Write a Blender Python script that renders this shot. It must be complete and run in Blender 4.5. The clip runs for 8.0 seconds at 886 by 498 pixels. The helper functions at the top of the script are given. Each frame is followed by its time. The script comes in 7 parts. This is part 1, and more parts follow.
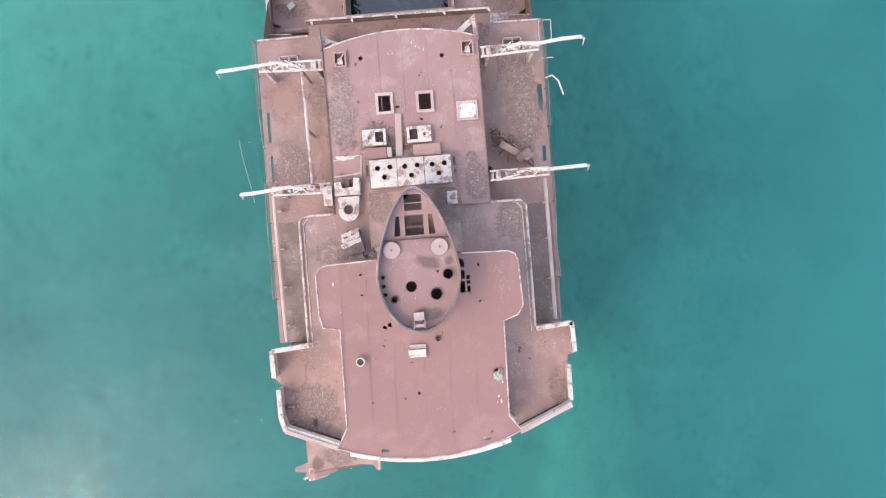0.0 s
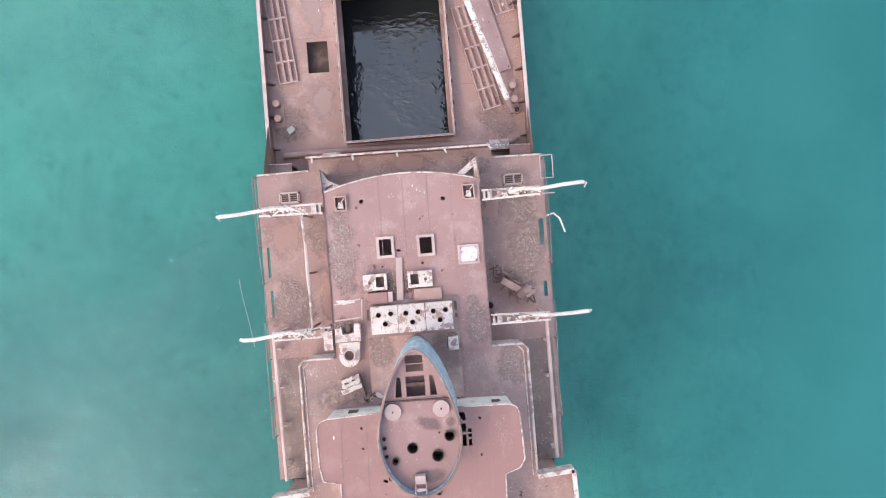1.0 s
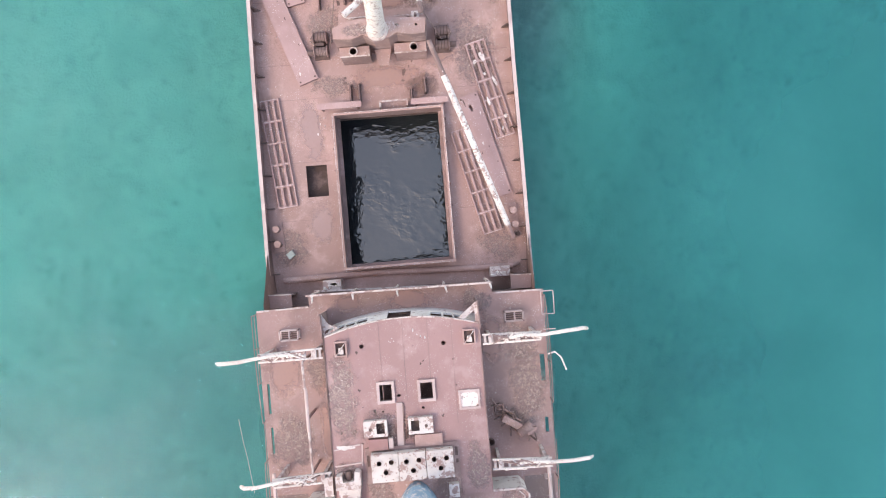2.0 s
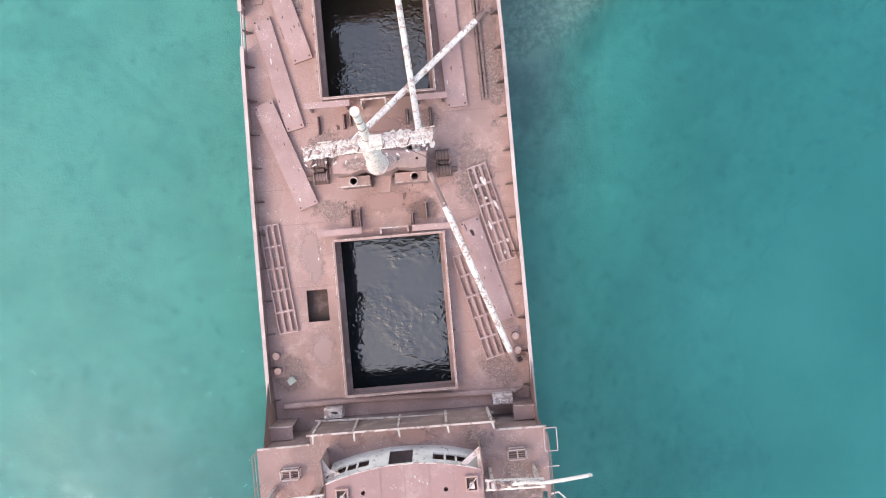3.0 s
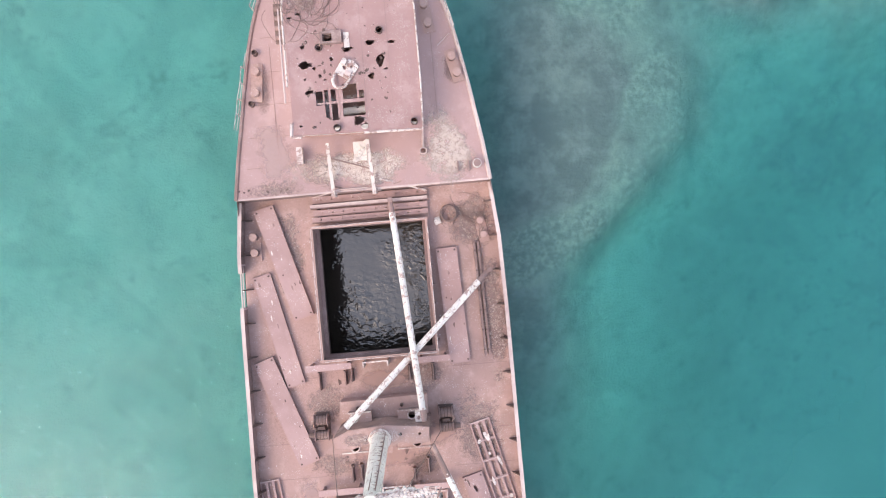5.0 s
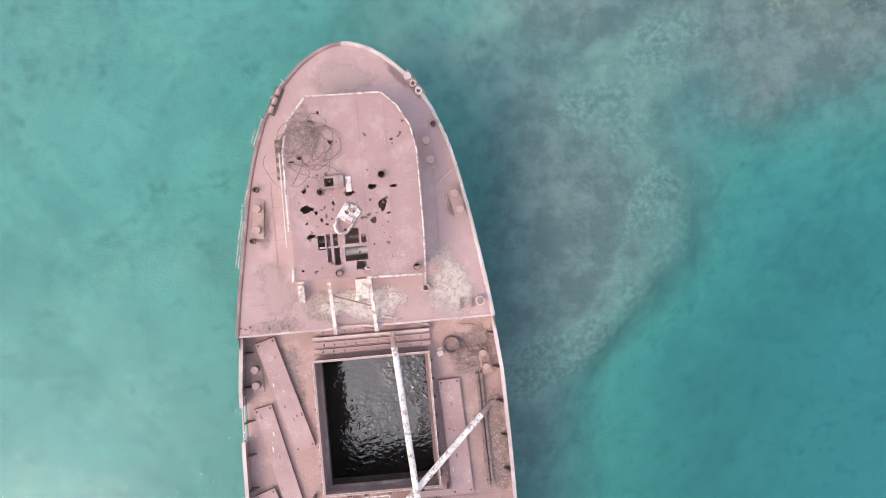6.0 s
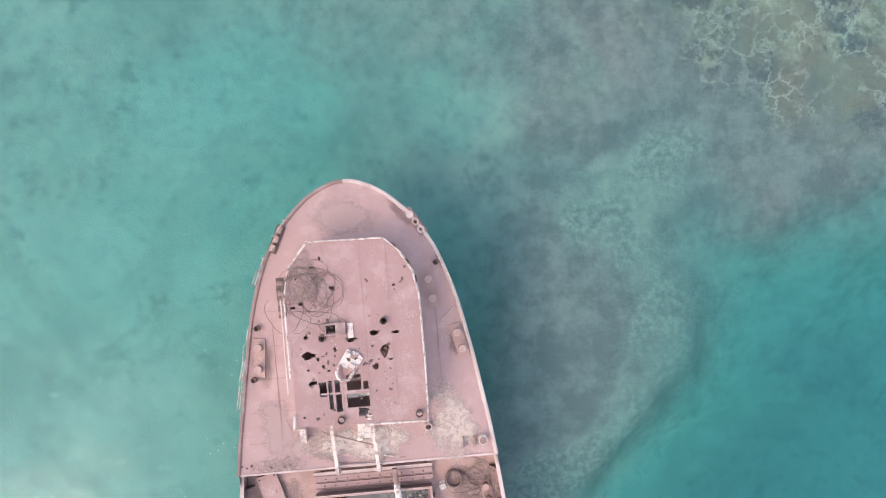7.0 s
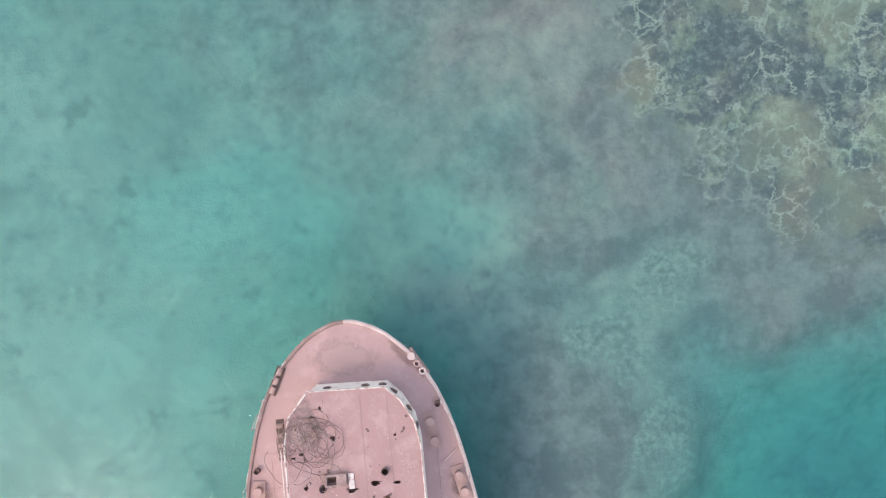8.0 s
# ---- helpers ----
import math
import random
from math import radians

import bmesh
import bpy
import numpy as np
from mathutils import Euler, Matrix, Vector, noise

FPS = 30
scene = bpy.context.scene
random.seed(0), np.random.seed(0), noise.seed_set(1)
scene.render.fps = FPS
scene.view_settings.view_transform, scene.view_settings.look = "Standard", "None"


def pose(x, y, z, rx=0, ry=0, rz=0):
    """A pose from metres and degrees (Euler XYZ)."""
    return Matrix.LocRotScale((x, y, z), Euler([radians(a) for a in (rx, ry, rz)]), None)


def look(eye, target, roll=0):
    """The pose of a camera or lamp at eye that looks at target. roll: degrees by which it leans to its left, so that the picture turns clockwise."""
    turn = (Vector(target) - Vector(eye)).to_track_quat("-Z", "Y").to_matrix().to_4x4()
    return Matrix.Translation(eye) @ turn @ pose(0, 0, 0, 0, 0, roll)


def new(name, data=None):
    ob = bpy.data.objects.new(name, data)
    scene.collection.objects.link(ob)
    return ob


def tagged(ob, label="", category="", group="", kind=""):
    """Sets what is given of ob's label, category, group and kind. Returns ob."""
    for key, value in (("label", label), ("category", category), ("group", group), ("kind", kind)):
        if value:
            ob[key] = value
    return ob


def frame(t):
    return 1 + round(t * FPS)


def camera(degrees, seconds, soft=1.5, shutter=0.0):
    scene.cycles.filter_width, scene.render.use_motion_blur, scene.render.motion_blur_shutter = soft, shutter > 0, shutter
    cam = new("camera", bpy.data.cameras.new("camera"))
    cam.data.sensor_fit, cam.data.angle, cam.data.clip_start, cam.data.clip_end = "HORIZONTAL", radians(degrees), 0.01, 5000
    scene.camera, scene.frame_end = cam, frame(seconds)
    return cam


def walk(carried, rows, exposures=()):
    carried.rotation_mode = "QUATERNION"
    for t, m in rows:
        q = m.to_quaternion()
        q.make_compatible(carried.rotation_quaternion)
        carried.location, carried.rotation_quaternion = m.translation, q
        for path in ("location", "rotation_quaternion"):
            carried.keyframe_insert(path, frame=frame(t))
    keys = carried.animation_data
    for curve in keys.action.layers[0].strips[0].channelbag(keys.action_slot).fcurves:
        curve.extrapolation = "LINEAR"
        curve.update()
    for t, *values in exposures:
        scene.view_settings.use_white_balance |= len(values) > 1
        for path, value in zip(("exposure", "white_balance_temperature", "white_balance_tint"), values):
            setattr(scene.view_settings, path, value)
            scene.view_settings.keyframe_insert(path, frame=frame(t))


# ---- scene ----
from mathutils import geometry

cam = camera(61.0, 8.0, soft=1.05)
ROWS = [
    (0.0, 0.000, 0.000, 47.000, -0.069, 0.061, -4.500),
    (0.5, 0.224, 3.513, 46.921, 0.026, 0.026, -4.563),
    (1.0, 0.431, 7.062, 46.796, 0.054, -0.045, -4.540),
    (1.5, 0.710, 10.672, 46.720, -0.008, -0.034, -4.602),
    (3.0, 1.532, 21.290, 46.224, 0.013, 0.034, -4.927),
    (3.5, 1.762, 24.899, 46.077, -0.036, 0.006, -5.050),
    (4.0, 2.017, 28.430, 45.988, -0.011, -0.012, -5.052),
    (4.5, 2.306, 31.936, 45.853, 0.046, 0.007, -4.998),
    (6.0, 3.055, 42.708, 45.455, -0.043, -0.020, -5.067),
    (6.5, 3.278, 46.238, 45.315, 0.024, -0.059, -5.073),
    (7.0, 3.593, 49.813, 45.181, 0.019, 0.031, -5.132),
    (7.5, 3.851, 53.433, 44.964, -0.017, 0.003, -5.204),
    (8.0, 4.156, 57.000, 44.752, 0.024, 0.022, -5.309),
]
walk(cam, [(t, pose(x, y, z, rx, ry, rz)) for t, x, y, z, rx, ry, rz in ROWS], [(0.0, 1.9, 8800, 12), (3.5, 1.99, 8850, 13), (6.0, 1.93, 8900, 14), (8.0, 1.86, 8950, 15)])

# ---- light: hazy sun from port aft, wide sky ----
SUN_DIR = Vector((-0.62, -0.39, 1.0)).normalized()
sun = new("sun", bpy.data.lights.new("sun", "SUN"))
sun.data.energy, sun.data.angle, sun.data.color = 0.095, radians(4), (0.88, 0.95, 1.0)
sun.matrix_world = look(SUN_DIR * 200, (0, 0, 0))
sky_world = bpy.data.worlds.new("sky")
scene.world = sky_world
sky_world.use_nodes = True
wn = sky_world.node_tree.nodes
sky = wn.new("ShaderNodeTexSky")
sky.sky_type, sky.sun_disc = "NISHITA", False
sky.sun_elevation = math.asin(SUN_DIR.z)
sky.sun_rotation = math.atan2(SUN_DIR.x, SUN_DIR.y)
sky.air_density, sky.dust_density, sky.ozone_density = 1.0, 1.2, 1.0
sky_world.node_tree.links.new(sky.outputs[0], wn["Background"].inputs[0])
wn["Background"].inputs[1].default_value = 0.15


# ---- materials ----
class Nodes:
    """A small helper that wires one node material."""

    def __init__(self, name):
        self.mat = bpy.data.materials.new(name)
        self.mat.use_nodes = True
        self.tree = self.mat.node_tree
        self.n = self.tree.nodes
        self.bsdf = self.n["Principled BSDF"]
        self.out = self.n["Material Output"]
        self.co = self.n.new("ShaderNodeTexCoord").outputs["Object"]

    def link(self, a, b):
        self.tree.links.new(a, b)

    def put(self, socket, v):
        if isinstance(v, (int, float, tuple)):
            socket.default_value = v if not isinstance(v, tuple) or len(v) == 4 or socket.type == "VECTOR" else (*v, 1)
        else:
            self.link(v, socket)

    def mapped(self, scale, turn=0.0):
        m = self.n.new("ShaderNodeMapping")
        self.link(self.co, m.inputs[0])
        m.inputs["Scale"].default_value = scale
        m.inputs["Rotation"].default_value = (0, 0, turn)
        return m.outputs[0]

    def noise(self, scale, detail=4.0, rough=0.55, co=None, distort=0.0):
        t = self.n.new("ShaderNodeTexNoise")
        self.link(co or self.co, t.inputs["Vector"])
        t.inputs["Scale"].default_value, t.inputs["Detail"].default_value = scale, detail
        t.inputs["Roughness"].default_value, t.inputs["Distortion"].default_value = rough, distort
        return t.outputs["Fac"]

    def cells(self, scale, randomness=1.0):
        t = self.n.new("ShaderNodeTexVoronoi")
        self.link(self.co, t.inputs["Vector"])
        t.inputs["Scale"].default_value, t.inputs["Randomness"].default_value = scale, randomness
        return t.outputs["Distance"]

    def ramp(self, v, a, b):
        m = self.n.new("ShaderNodeMapRange")
        m.interpolation_type = "SMOOTHSTEP"
        self.put(m.inputs[0], v)
        m.inputs[1].default_value, m.inputs[2].default_value = a, b
        return m.outputs[0]

    def math(self, op, a, b=0.0):
        m = self.n.new("ShaderNodeMath")
        m.operation = op
        self.put(m.inputs[0], a)
        self.put(m.inputs[1], b)
        return m.outputs[0]

    def mix(self, f, a, b, kind="MIX"):
        m = self.n.new("ShaderNodeMix")
        m.data_type, m.blend_type = "RGBA", kind
        self.put(m.inputs["Factor"], f)
        self.put(m.inputs["A"], a)
        self.put(m.inputs["B"], b)
        return m.outputs["Result"]

    def bump(self, h, strength=0.4, dist=0.02):
        b = self.n.new("ShaderNodeBump")
        b.inputs["Strength"].default_value, b.inputs["Distance"].default_value = strength, dist
        self.link(h, b.inputs["Height"])
        return b.outputs[0]

    def finish(self, colour, rough, normal=None, metal=0.0, spec=0.3):
        self.put(self.bsdf.inputs["Base Color"], colour)
        self.put(self.bsdf.inputs["Roughness"], rough)
        self.put(self.bsdf.inputs["Metallic"], metal)
        self.bsdf.inputs["Specular IOR Level"].default_value = spec
        if normal is not None:
            self.link(normal, self.bsdf.inputs["Normal"])
        return self.mat


WHITE = (0.68, 0.61, 0.58)


def rusted(name, base, dark, pale, stain=0.5, grit=0.5, specks=0.3, rough=0.85):
    """Weathered plating: broad stains, blotches, gritty scale and bird droppings."""
    k = Nodes(name)
    broad = k.ramp(k.noise(0.16, 3, 0.6, distort=0.6), 0.42, 0.62)
    c = k.mix(k.math("MULTIPLY", broad, stain), base, dark)
    blot = k.ramp(k.noise(0.9, 6, 0.62), 0.5, 0.66)
    c = k.mix(k.math("MULTIPLY", blot, 0.55), c, pale)
    streak = k.ramp(k.noise(1.0, 5, 0.6, co=k.mapped((2.2, 0.35, 1.0), 0.1)), 0.48, 0.72)
    c = k.mix(k.math("MULTIPLY", streak, 0.35 * stain), c, dark)
    grain = k.noise(9.0, 8, 0.75)
    zone = k.math("ADD", 0.4, k.math("MULTIPLY", 0.6, k.ramp(k.noise(0.22, 4, 0.6, distort=0.8), 0.47, 0.56)))
    gritty = k.math("MULTIPLY", k.ramp(grain, 0.45, 0.7), k.math("MULTIPLY", zone, grit))
    c = k.mix(gritty, c, dark)
    fleck = k.ramp(k.noise(13.0, 4, 0.7), 0.58, 0.70)
    c = k.mix(k.math("MULTIPLY", fleck, k.math("MULTIPLY", zone, 0.75 * grit)), c, pale)
    pit = k.ramp(k.noise(3.2, 9, 0.75), 0.66, 0.78)
    c = k.mix(k.math("MULTIPLY", pit, 0.5), c, dark)
    where = k.ramp(k.noise(0.4, 4, 0.6), 0.5, 0.64)
    drop = k.math("LESS_THAN", k.cells(5.5), 0.17)
    drop = k.math("MULTIPLY", drop, k.ramp(k.noise(2.6, 2), 0.52, 0.56))
    c = k.mix(k.math("MULTIPLY", k.math("MULTIPLY", drop, where), min(1.0, specks * 2)), c, WHITE)
    tiny = k.math("MULTIPLY", k.math("LESS_THAN", k.cells(11.0), 0.24), k.ramp(k.noise(1.1, 5), 0.46, 0.62))
    c = k.mix(k.math("MULTIPLY", tiny, specks), c, WHITE)
    return k.finish(c, rough, k.bump(grain, 0.5, 0.015))


def chipped(name, paint, under, wear=0.5, rough=0.6, scale=2.6):
    """Old paint flaked off down to rust."""
    k = Nodes(name)
    flake = k.ramp(k.noise(scale, 9, 0.72), 0.66 - 0.22 * wear, 0.70 - 0.2 * wear)
    tone = k.mix(k.ramp(k.noise(0.8, 5), 0.4, 0.7), paint, tuple(0.8 * v for v in paint))
    c = k.mix(flake, tone, under)
    spot = k.math("LESS_THAN", k.cells(4.0), 0.1 + 0.05 * wear)
    c = k.mix(k.math("MULTIPLY", spot, 0.8), c, under)
    h = k.noise(20.0, 5, 0.7)
    return k.finish(c, rough, k.bump(h, 0.3, 0.01))


M_DECK = rusted("main_deck_plating", (0.435, 0.274, 0.247), (0.318, 0.203, 0.182), (0.545, 0.372, 0.335), 0.75, 1.0, 0.45)
M_BOAT = rusted("boat_deck_plating", (0.385, 0.24, 0.221), (0.285, 0.187, 0.172), (0.48, 0.322, 0.288), 0.9, 1.0, 0.6)
M_GRIT = rusted("gritty_alley_plating", (0.25, 0.175, 0.16), (0.16, 0.115, 0.105), (0.42, 0.32, 0.29), 0.6, 1.0, 0.8)
M_ROOF = rusted("house_roof_plating", (0.365, 0.218, 0.207), (0.305, 0.183, 0.173), (0.445, 0.30, 0.282), 0.5, 0.6, 0.28)
M_AFT = rusted("aft_roof_plating", (0.335, 0.181, 0.169), (0.29, 0.16, 0.15), (0.385, 0.224, 0.21), 0.5, 0.25, 0.12)
M_FORE = rusted("forecastle_plating", (0.42, 0.268, 0.256), (0.365, 0.232, 0.22), (0.485, 0.325, 0.31), 0.5, 0.3, 0.25)
M_COVER = rusted("hatch_cover_steel", (0.43, 0.276, 0.262), (0.33, 0.202, 0.19), (0.49, 0.328, 0.31), 0.75, 0.3, 0.6, 0.8)
M_EDGE = rusted("pale_edge_steel", (0.55, 0.42, 0.40), (0.38, 0.26, 0.24), (0.66, 0.54, 0.51), 0.6, 0.3, 0.2)
# M_DARK: dark rust, also put on patches that imitate the shade in holes.
M_DARK = rusted("dark_rust_and_hole_shade", (0.15, 0.095, 0.085), (0.08, 0.055, 0.05), (0.25, 0.17, 0.155), 0.7, 0.6, 0.1)
M_WALL = rusted("rusted_wall", (0.30, 0.19, 0.175), (0.19, 0.125, 0.115), (0.45, 0.32, 0.30), 0.8, 0.6, 0.2)
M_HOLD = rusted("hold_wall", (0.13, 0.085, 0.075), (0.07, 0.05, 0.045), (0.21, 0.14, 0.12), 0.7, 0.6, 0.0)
M_HULL = rusted("hull_plating", (0.24, 0.14, 0.12), (0.14, 0.09, 0.08), (0.34, 0.22, 0.19), 0.8, 0.6, 0.05)
M_WHITE = chipped("chipped_white_paint", (0.62, 0.535, 0.50), (0.33, 0.21, 0.19), 0.62)
M_WHITE_WORN = chipped("worn_white_paint", (0.60, 0.50, 0.47), (0.36, 0.245, 0.225), 0.75)
# White lifted above M_WHITE to offset the shade on upright walls.
M_WHITE_LIFTED = chipped("lifted_white_paint", (0.73, 0.66, 0.625), (0.40, 0.28, 0.26), 0.42)
M_BLUE = chipped("faded_blue_paint", (0.25, 0.37, 0.47), (0.60, 0.55, 0.54), 0.62, 0.6, 3.2)
M_GUANO = chipped("guano_crust", (0.70, 0.61, 0.57), (0.42, 0.33, 0.31), 0.5, 0.9, 6.0)
M_GREY = chipped("grey_box_paint", (0.36, 0.40, 0.37), (0.30, 0.24, 0.22), 0.3)
M_SEAM = rusted("weld_seam", (0.335, 0.215, 0.20), (0.24, 0.155, 0.145), (0.40, 0.265, 0.25), 0.6, 0.4, 0.0)
M_WIRE = rusted("rusty_wire", (0.22, 0.145, 0.13), (0.14, 0.09, 0.08), (0.32, 0.22, 0.20), 0.6, 0.3, 0.0)


def stain(name, kind, colour, second=None, edge=1.0):
    """A thin layer with a ragged rim on a deck: droppings, bare patches, scale or soot."""
    k = Nodes(name)
    k.co = k.n.new("ShaderNodeNewGeometry").outputs["Position"]
    gen = k.n.new("ShaderNodeTexCoord").outputs["Generated"]
    off = k.n.new("ShaderNodeVectorMath")
    off.operation = "SUBTRACT"
    k.link(gen, off.inputs[0])
    off.inputs[1].default_value = (0.5, 0.5, 0.5)
    flat = k.n.new("ShaderNodeVectorMath")
    flat.operation = "MULTIPLY"
    k.link(off.outputs[0], flat.inputs[0])
    flat.inputs[1].default_value = (2, 2, 0)
    span = k.n.new("ShaderNodeVectorMath")
    span.operation = "LENGTH"
    k.link(flat.outputs[0], span.inputs[0])
    r = k.math("ADD", span.outputs["Value"], k.math("MULTIPLY", k.math("SUBTRACT", k.noise(0.75, 8, 0.68), 0.5), 1.7 * edge))
    mask = k.ramp(r, 0.85, 0.35)
    inner = k.ramp(r, 0.9, 0.1)
    if kind == "dense":
        dots = k.math("MAXIMUM", k.math("LESS_THAN", k.cells(12.0), 0.27), k.math("LESS_THAN", k.cells(23.0), 0.30))
        keep = k.math("GREATER_THAN", k.noise(3.0, 6, 0.7), k.math("SUBTRACT", 0.63, k.math("MULTIPLY", inner, 0.32)))
        cover = k.math("MULTIPLY", k.math("MULTIPLY", dots, keep), mask)
        c = colour
    elif kind == "specks":
        dots = k.math("MAXIMUM", k.math("LESS_THAN", k.cells(11.0), 0.17), k.math("LESS_THAN", k.cells(19.0), 0.22))
        keep = k.math("GREATER_THAN", k.noise(5.0, 3, 0.6), k.math("SUBTRACT", 0.62, k.math("MULTIPLY", inner, 0.2)))
        cover = k.math("MULTIPLY", k.math("MULTIPLY", dots, keep), mask)
        c = colour
    elif kind == "streaks":
        t = k.n.new("ShaderNodeTexVoronoi")
        k.link(k.mapped((5.0, 2.2, 4.0), 0.35), t.inputs["Vector"])
        t.inputs["Scale"].default_value = 1.0
        cover = k.math("MULTIPLY", k.math("MULTIPLY", k.math("LESS_THAN", t.outputs["Distance"], 0.2), k.ramp(k.noise(1.7, 2), 0.45, 0.5)), mask)
        c = colour
    elif kind == "grit":
        g = k.noise(9.0, 8, 0.8)
        c = k.mix(k.ramp(g, 0.46, 0.6), colour, second)
        cover = k.math("MULTIPLY", mask, k.math("ADD", 0.25, k.math("MULTIPLY", 0.6, k.ramp(k.noise(5.0, 8, 0.75), 0.42, 0.58))))
    else:
        g = k.noise(7.0, 8, 0.7)
        c = k.mix(k.ramp(g, 0.4, 0.7), colour, second or tuple(0.86 * v for v in colour))
        cover = k.math("MULTIPLY", mask, {"bare": 0.6, "soot": 0.38, "crust": 0.9}[kind])
        if kind == "crust":
            cover = k.math("MULTIPLY", cover, k.ramp(k.noise(4.0, 9, 0.75), 0.40, 0.50))
    shader = k.finish(c, 0.9, k.bump(k.noise(25.0, 4, 0.7), 0.3, 0.01))
    clear = k.n.new("ShaderNodeBsdfTransparent")
    mixer = k.n.new("ShaderNodeMixShader")
    k.link(cover, mixer.inputs[0])
    k.link(clear.outputs[0], mixer.inputs[1])
    k.link(k.bsdf.outputs[0], mixer.inputs[2])
    k.link(mixer.outputs[0], k.out.inputs["Surface"])
    return shader


S_SPECK = stain("dropping_specks", "specks", (0.60, 0.52, 0.475))
S_STREAK = stain("dropping_streaks", "streaks", (0.70, 0.64, 0.61))
S_CRUST = stain("dropping_crust", "dense", (0.68, 0.59, 0.54))
S_PALE = stain("pale_deposit", "crust", (0.56, 0.45, 0.40), (0.44, 0.325, 0.29))
S_BARE = stain("bare_red_patch", "bare", (0.50, 0.305, 0.265), (0.46, 0.29, 0.26))
S_PINK = stain("smooth_pink_patch", "bare", (0.50, 0.345, 0.325), (0.47, 0.32, 0.30))
S_GRIT = stain("gritty_scale", "grit", (0.275, 0.185, 0.168), (0.46, 0.345, 0.312))
S_DARK = stain("dark_deck_patch", "soot", (0.20, 0.14, 0.13))
S_SOOT = stain("soot_stain", "soot", (0.17, 0.13, 0.13))


# ---- building helpers ----
def part(name, bm, material, parent, label=""):
    bmesh.ops.recalc_face_normals(bm, faces=bm.faces)
    me = bpy.data.meshes.new(name)
    bm.to_mesh(me)
    bm.free()
    me.materials.append(material)
    ob = new(name, me)
    ob.parent = parent
    if label:
        ob["label"] = label
    if name == "crust":
        tagged(ob, kind="stuff")
    return ob


def thing(name, label, category, group="", at=None):
    ob = tagged(new(name), label, category, group)
    ob.empty_display_size = 0.3
    if at is not None:
        ob.matrix_world = at
    return ob


def box(bm, x0, x1, y0, y1, z0, z1, m=None):
    v = [bm.verts.new((x, y, z)) for z in (z0, z1) for x, y in ((x0, y0), (x1, y0), (x1, y1), (x0, y1))]
    if m is not None:
        for w in v:
            w.co = m @ w.co
    for f in ((0, 3, 2, 1), (4, 5, 6, 7), (0, 1, 5, 4), (1, 2, 6, 5), (2, 3, 7, 6), (3, 0, 4, 7)):
        bm.faces.new([v[i] for i in f])
    return v


def a_box(*size, m=None):
    bm = bmesh.new()
    box(bm, *size, m=m)
    return bm


def rod(bm, p, q, r, r2=None, seg=8, caps=True):
    p, q = Vector(p), Vector(q)
    turn = (q - p).to_track_quat("Z", "Y").to_matrix()
    rings = []
    for c, rad in ((p, r), (q, r if r2 is None else r2)):
        rings.append([bm.verts.new(c + turn @ Vector((rad * math.cos(a), rad * math.sin(a), 0))) for a in (2 * math.pi * i / seg for i in range(seg))])
    for i in range(seg):
        j = (i + 1) % seg
        bm.faces.new((rings[0][i], rings[0][j], rings[1][j], rings[1][i]))
    if caps:
        bm.faces.new(rings[0][::-1])
        bm.faces.new(rings[1])


def a_rod(*a, **k):
    bm = bmesh.new()
    rod(bm, *a, **k)
    return bm


def pipe(points, r, seg=6):
    """One round tube along a line of points, mitred at the bends."""
    bm = bmesh.new()
    pts = [Vector(q) for q in points]
    closed = (pts[0] - pts[-1]).length < 1e-4
    if closed:
        pts = pts[:-1]
    n, rows = len(pts), []
    for i, c in enumerate(pts):
        a = pts[i - 1] if (i or closed) else c
        b = pts[(i + 1) % n] if (i < n - 1 or closed) else c
        d = (b - a).normalized()
        u = d.cross(Vector((0, 0, 1)))
        u = u.normalized() if u.length > 1e-3 else Vector((1, 0, 0))
        w = u.cross(d)
        rows.append([bm.verts.new(c + r * (u * math.cos(t) + w * math.sin(t))) for t in (2 * math.pi * k / seg for k in range(seg))])
    for i in range(n if closed else n - 1):
        a, b = rows[i], rows[(i + 1) % n]
        for k in range(seg):
            bm.faces.new((a[k], a[(k + 1) % seg], b[(k + 1) % seg], b[k]))
    if not closed:
        bm.faces.new(rows[0][::-1])
        bm.faces.new(rows[-1])
    return bm


def bar(p, q, w, h):
    """A bar of rectangular section between two points; h upwards from them."""
    p, q = Vector(p), Vector(q)
    d = q - p
    m = Matrix.Translation(p) @ Matrix.Rotation(math.atan2(d.y, d.x), 4, "Z") @ Matrix.Rotation(-math.atan2(d.z, d.xy.length), 4, "Y")
    bm = bmesh.new()
    box(bm, 0, d.length, -w / 2, w / 2, 0, h, m=m)
    return bm


def ring(r_out, r_in, z0, z1, seg=16, at=(0, 0)):
    bm = bmesh.new()
    loops = []
    for r, z in ((r_out, z0), (r_out, z1), (r_in, z1), (r_in, z0)):
        loops.append([bm.verts.new((at[0] + r * math.cos(a), at[1] + r * math.sin(a), z)) for a in (2 * math.pi * i / seg for i in range(seg))])
    for k in range(4):
        a, b = loops[k], loops[(k + 1) % 4]
        for i in range(seg):
            j = (i + 1) % seg
            bm.faces.new((a[i], a[j], b[j], b[i]))
    return bm


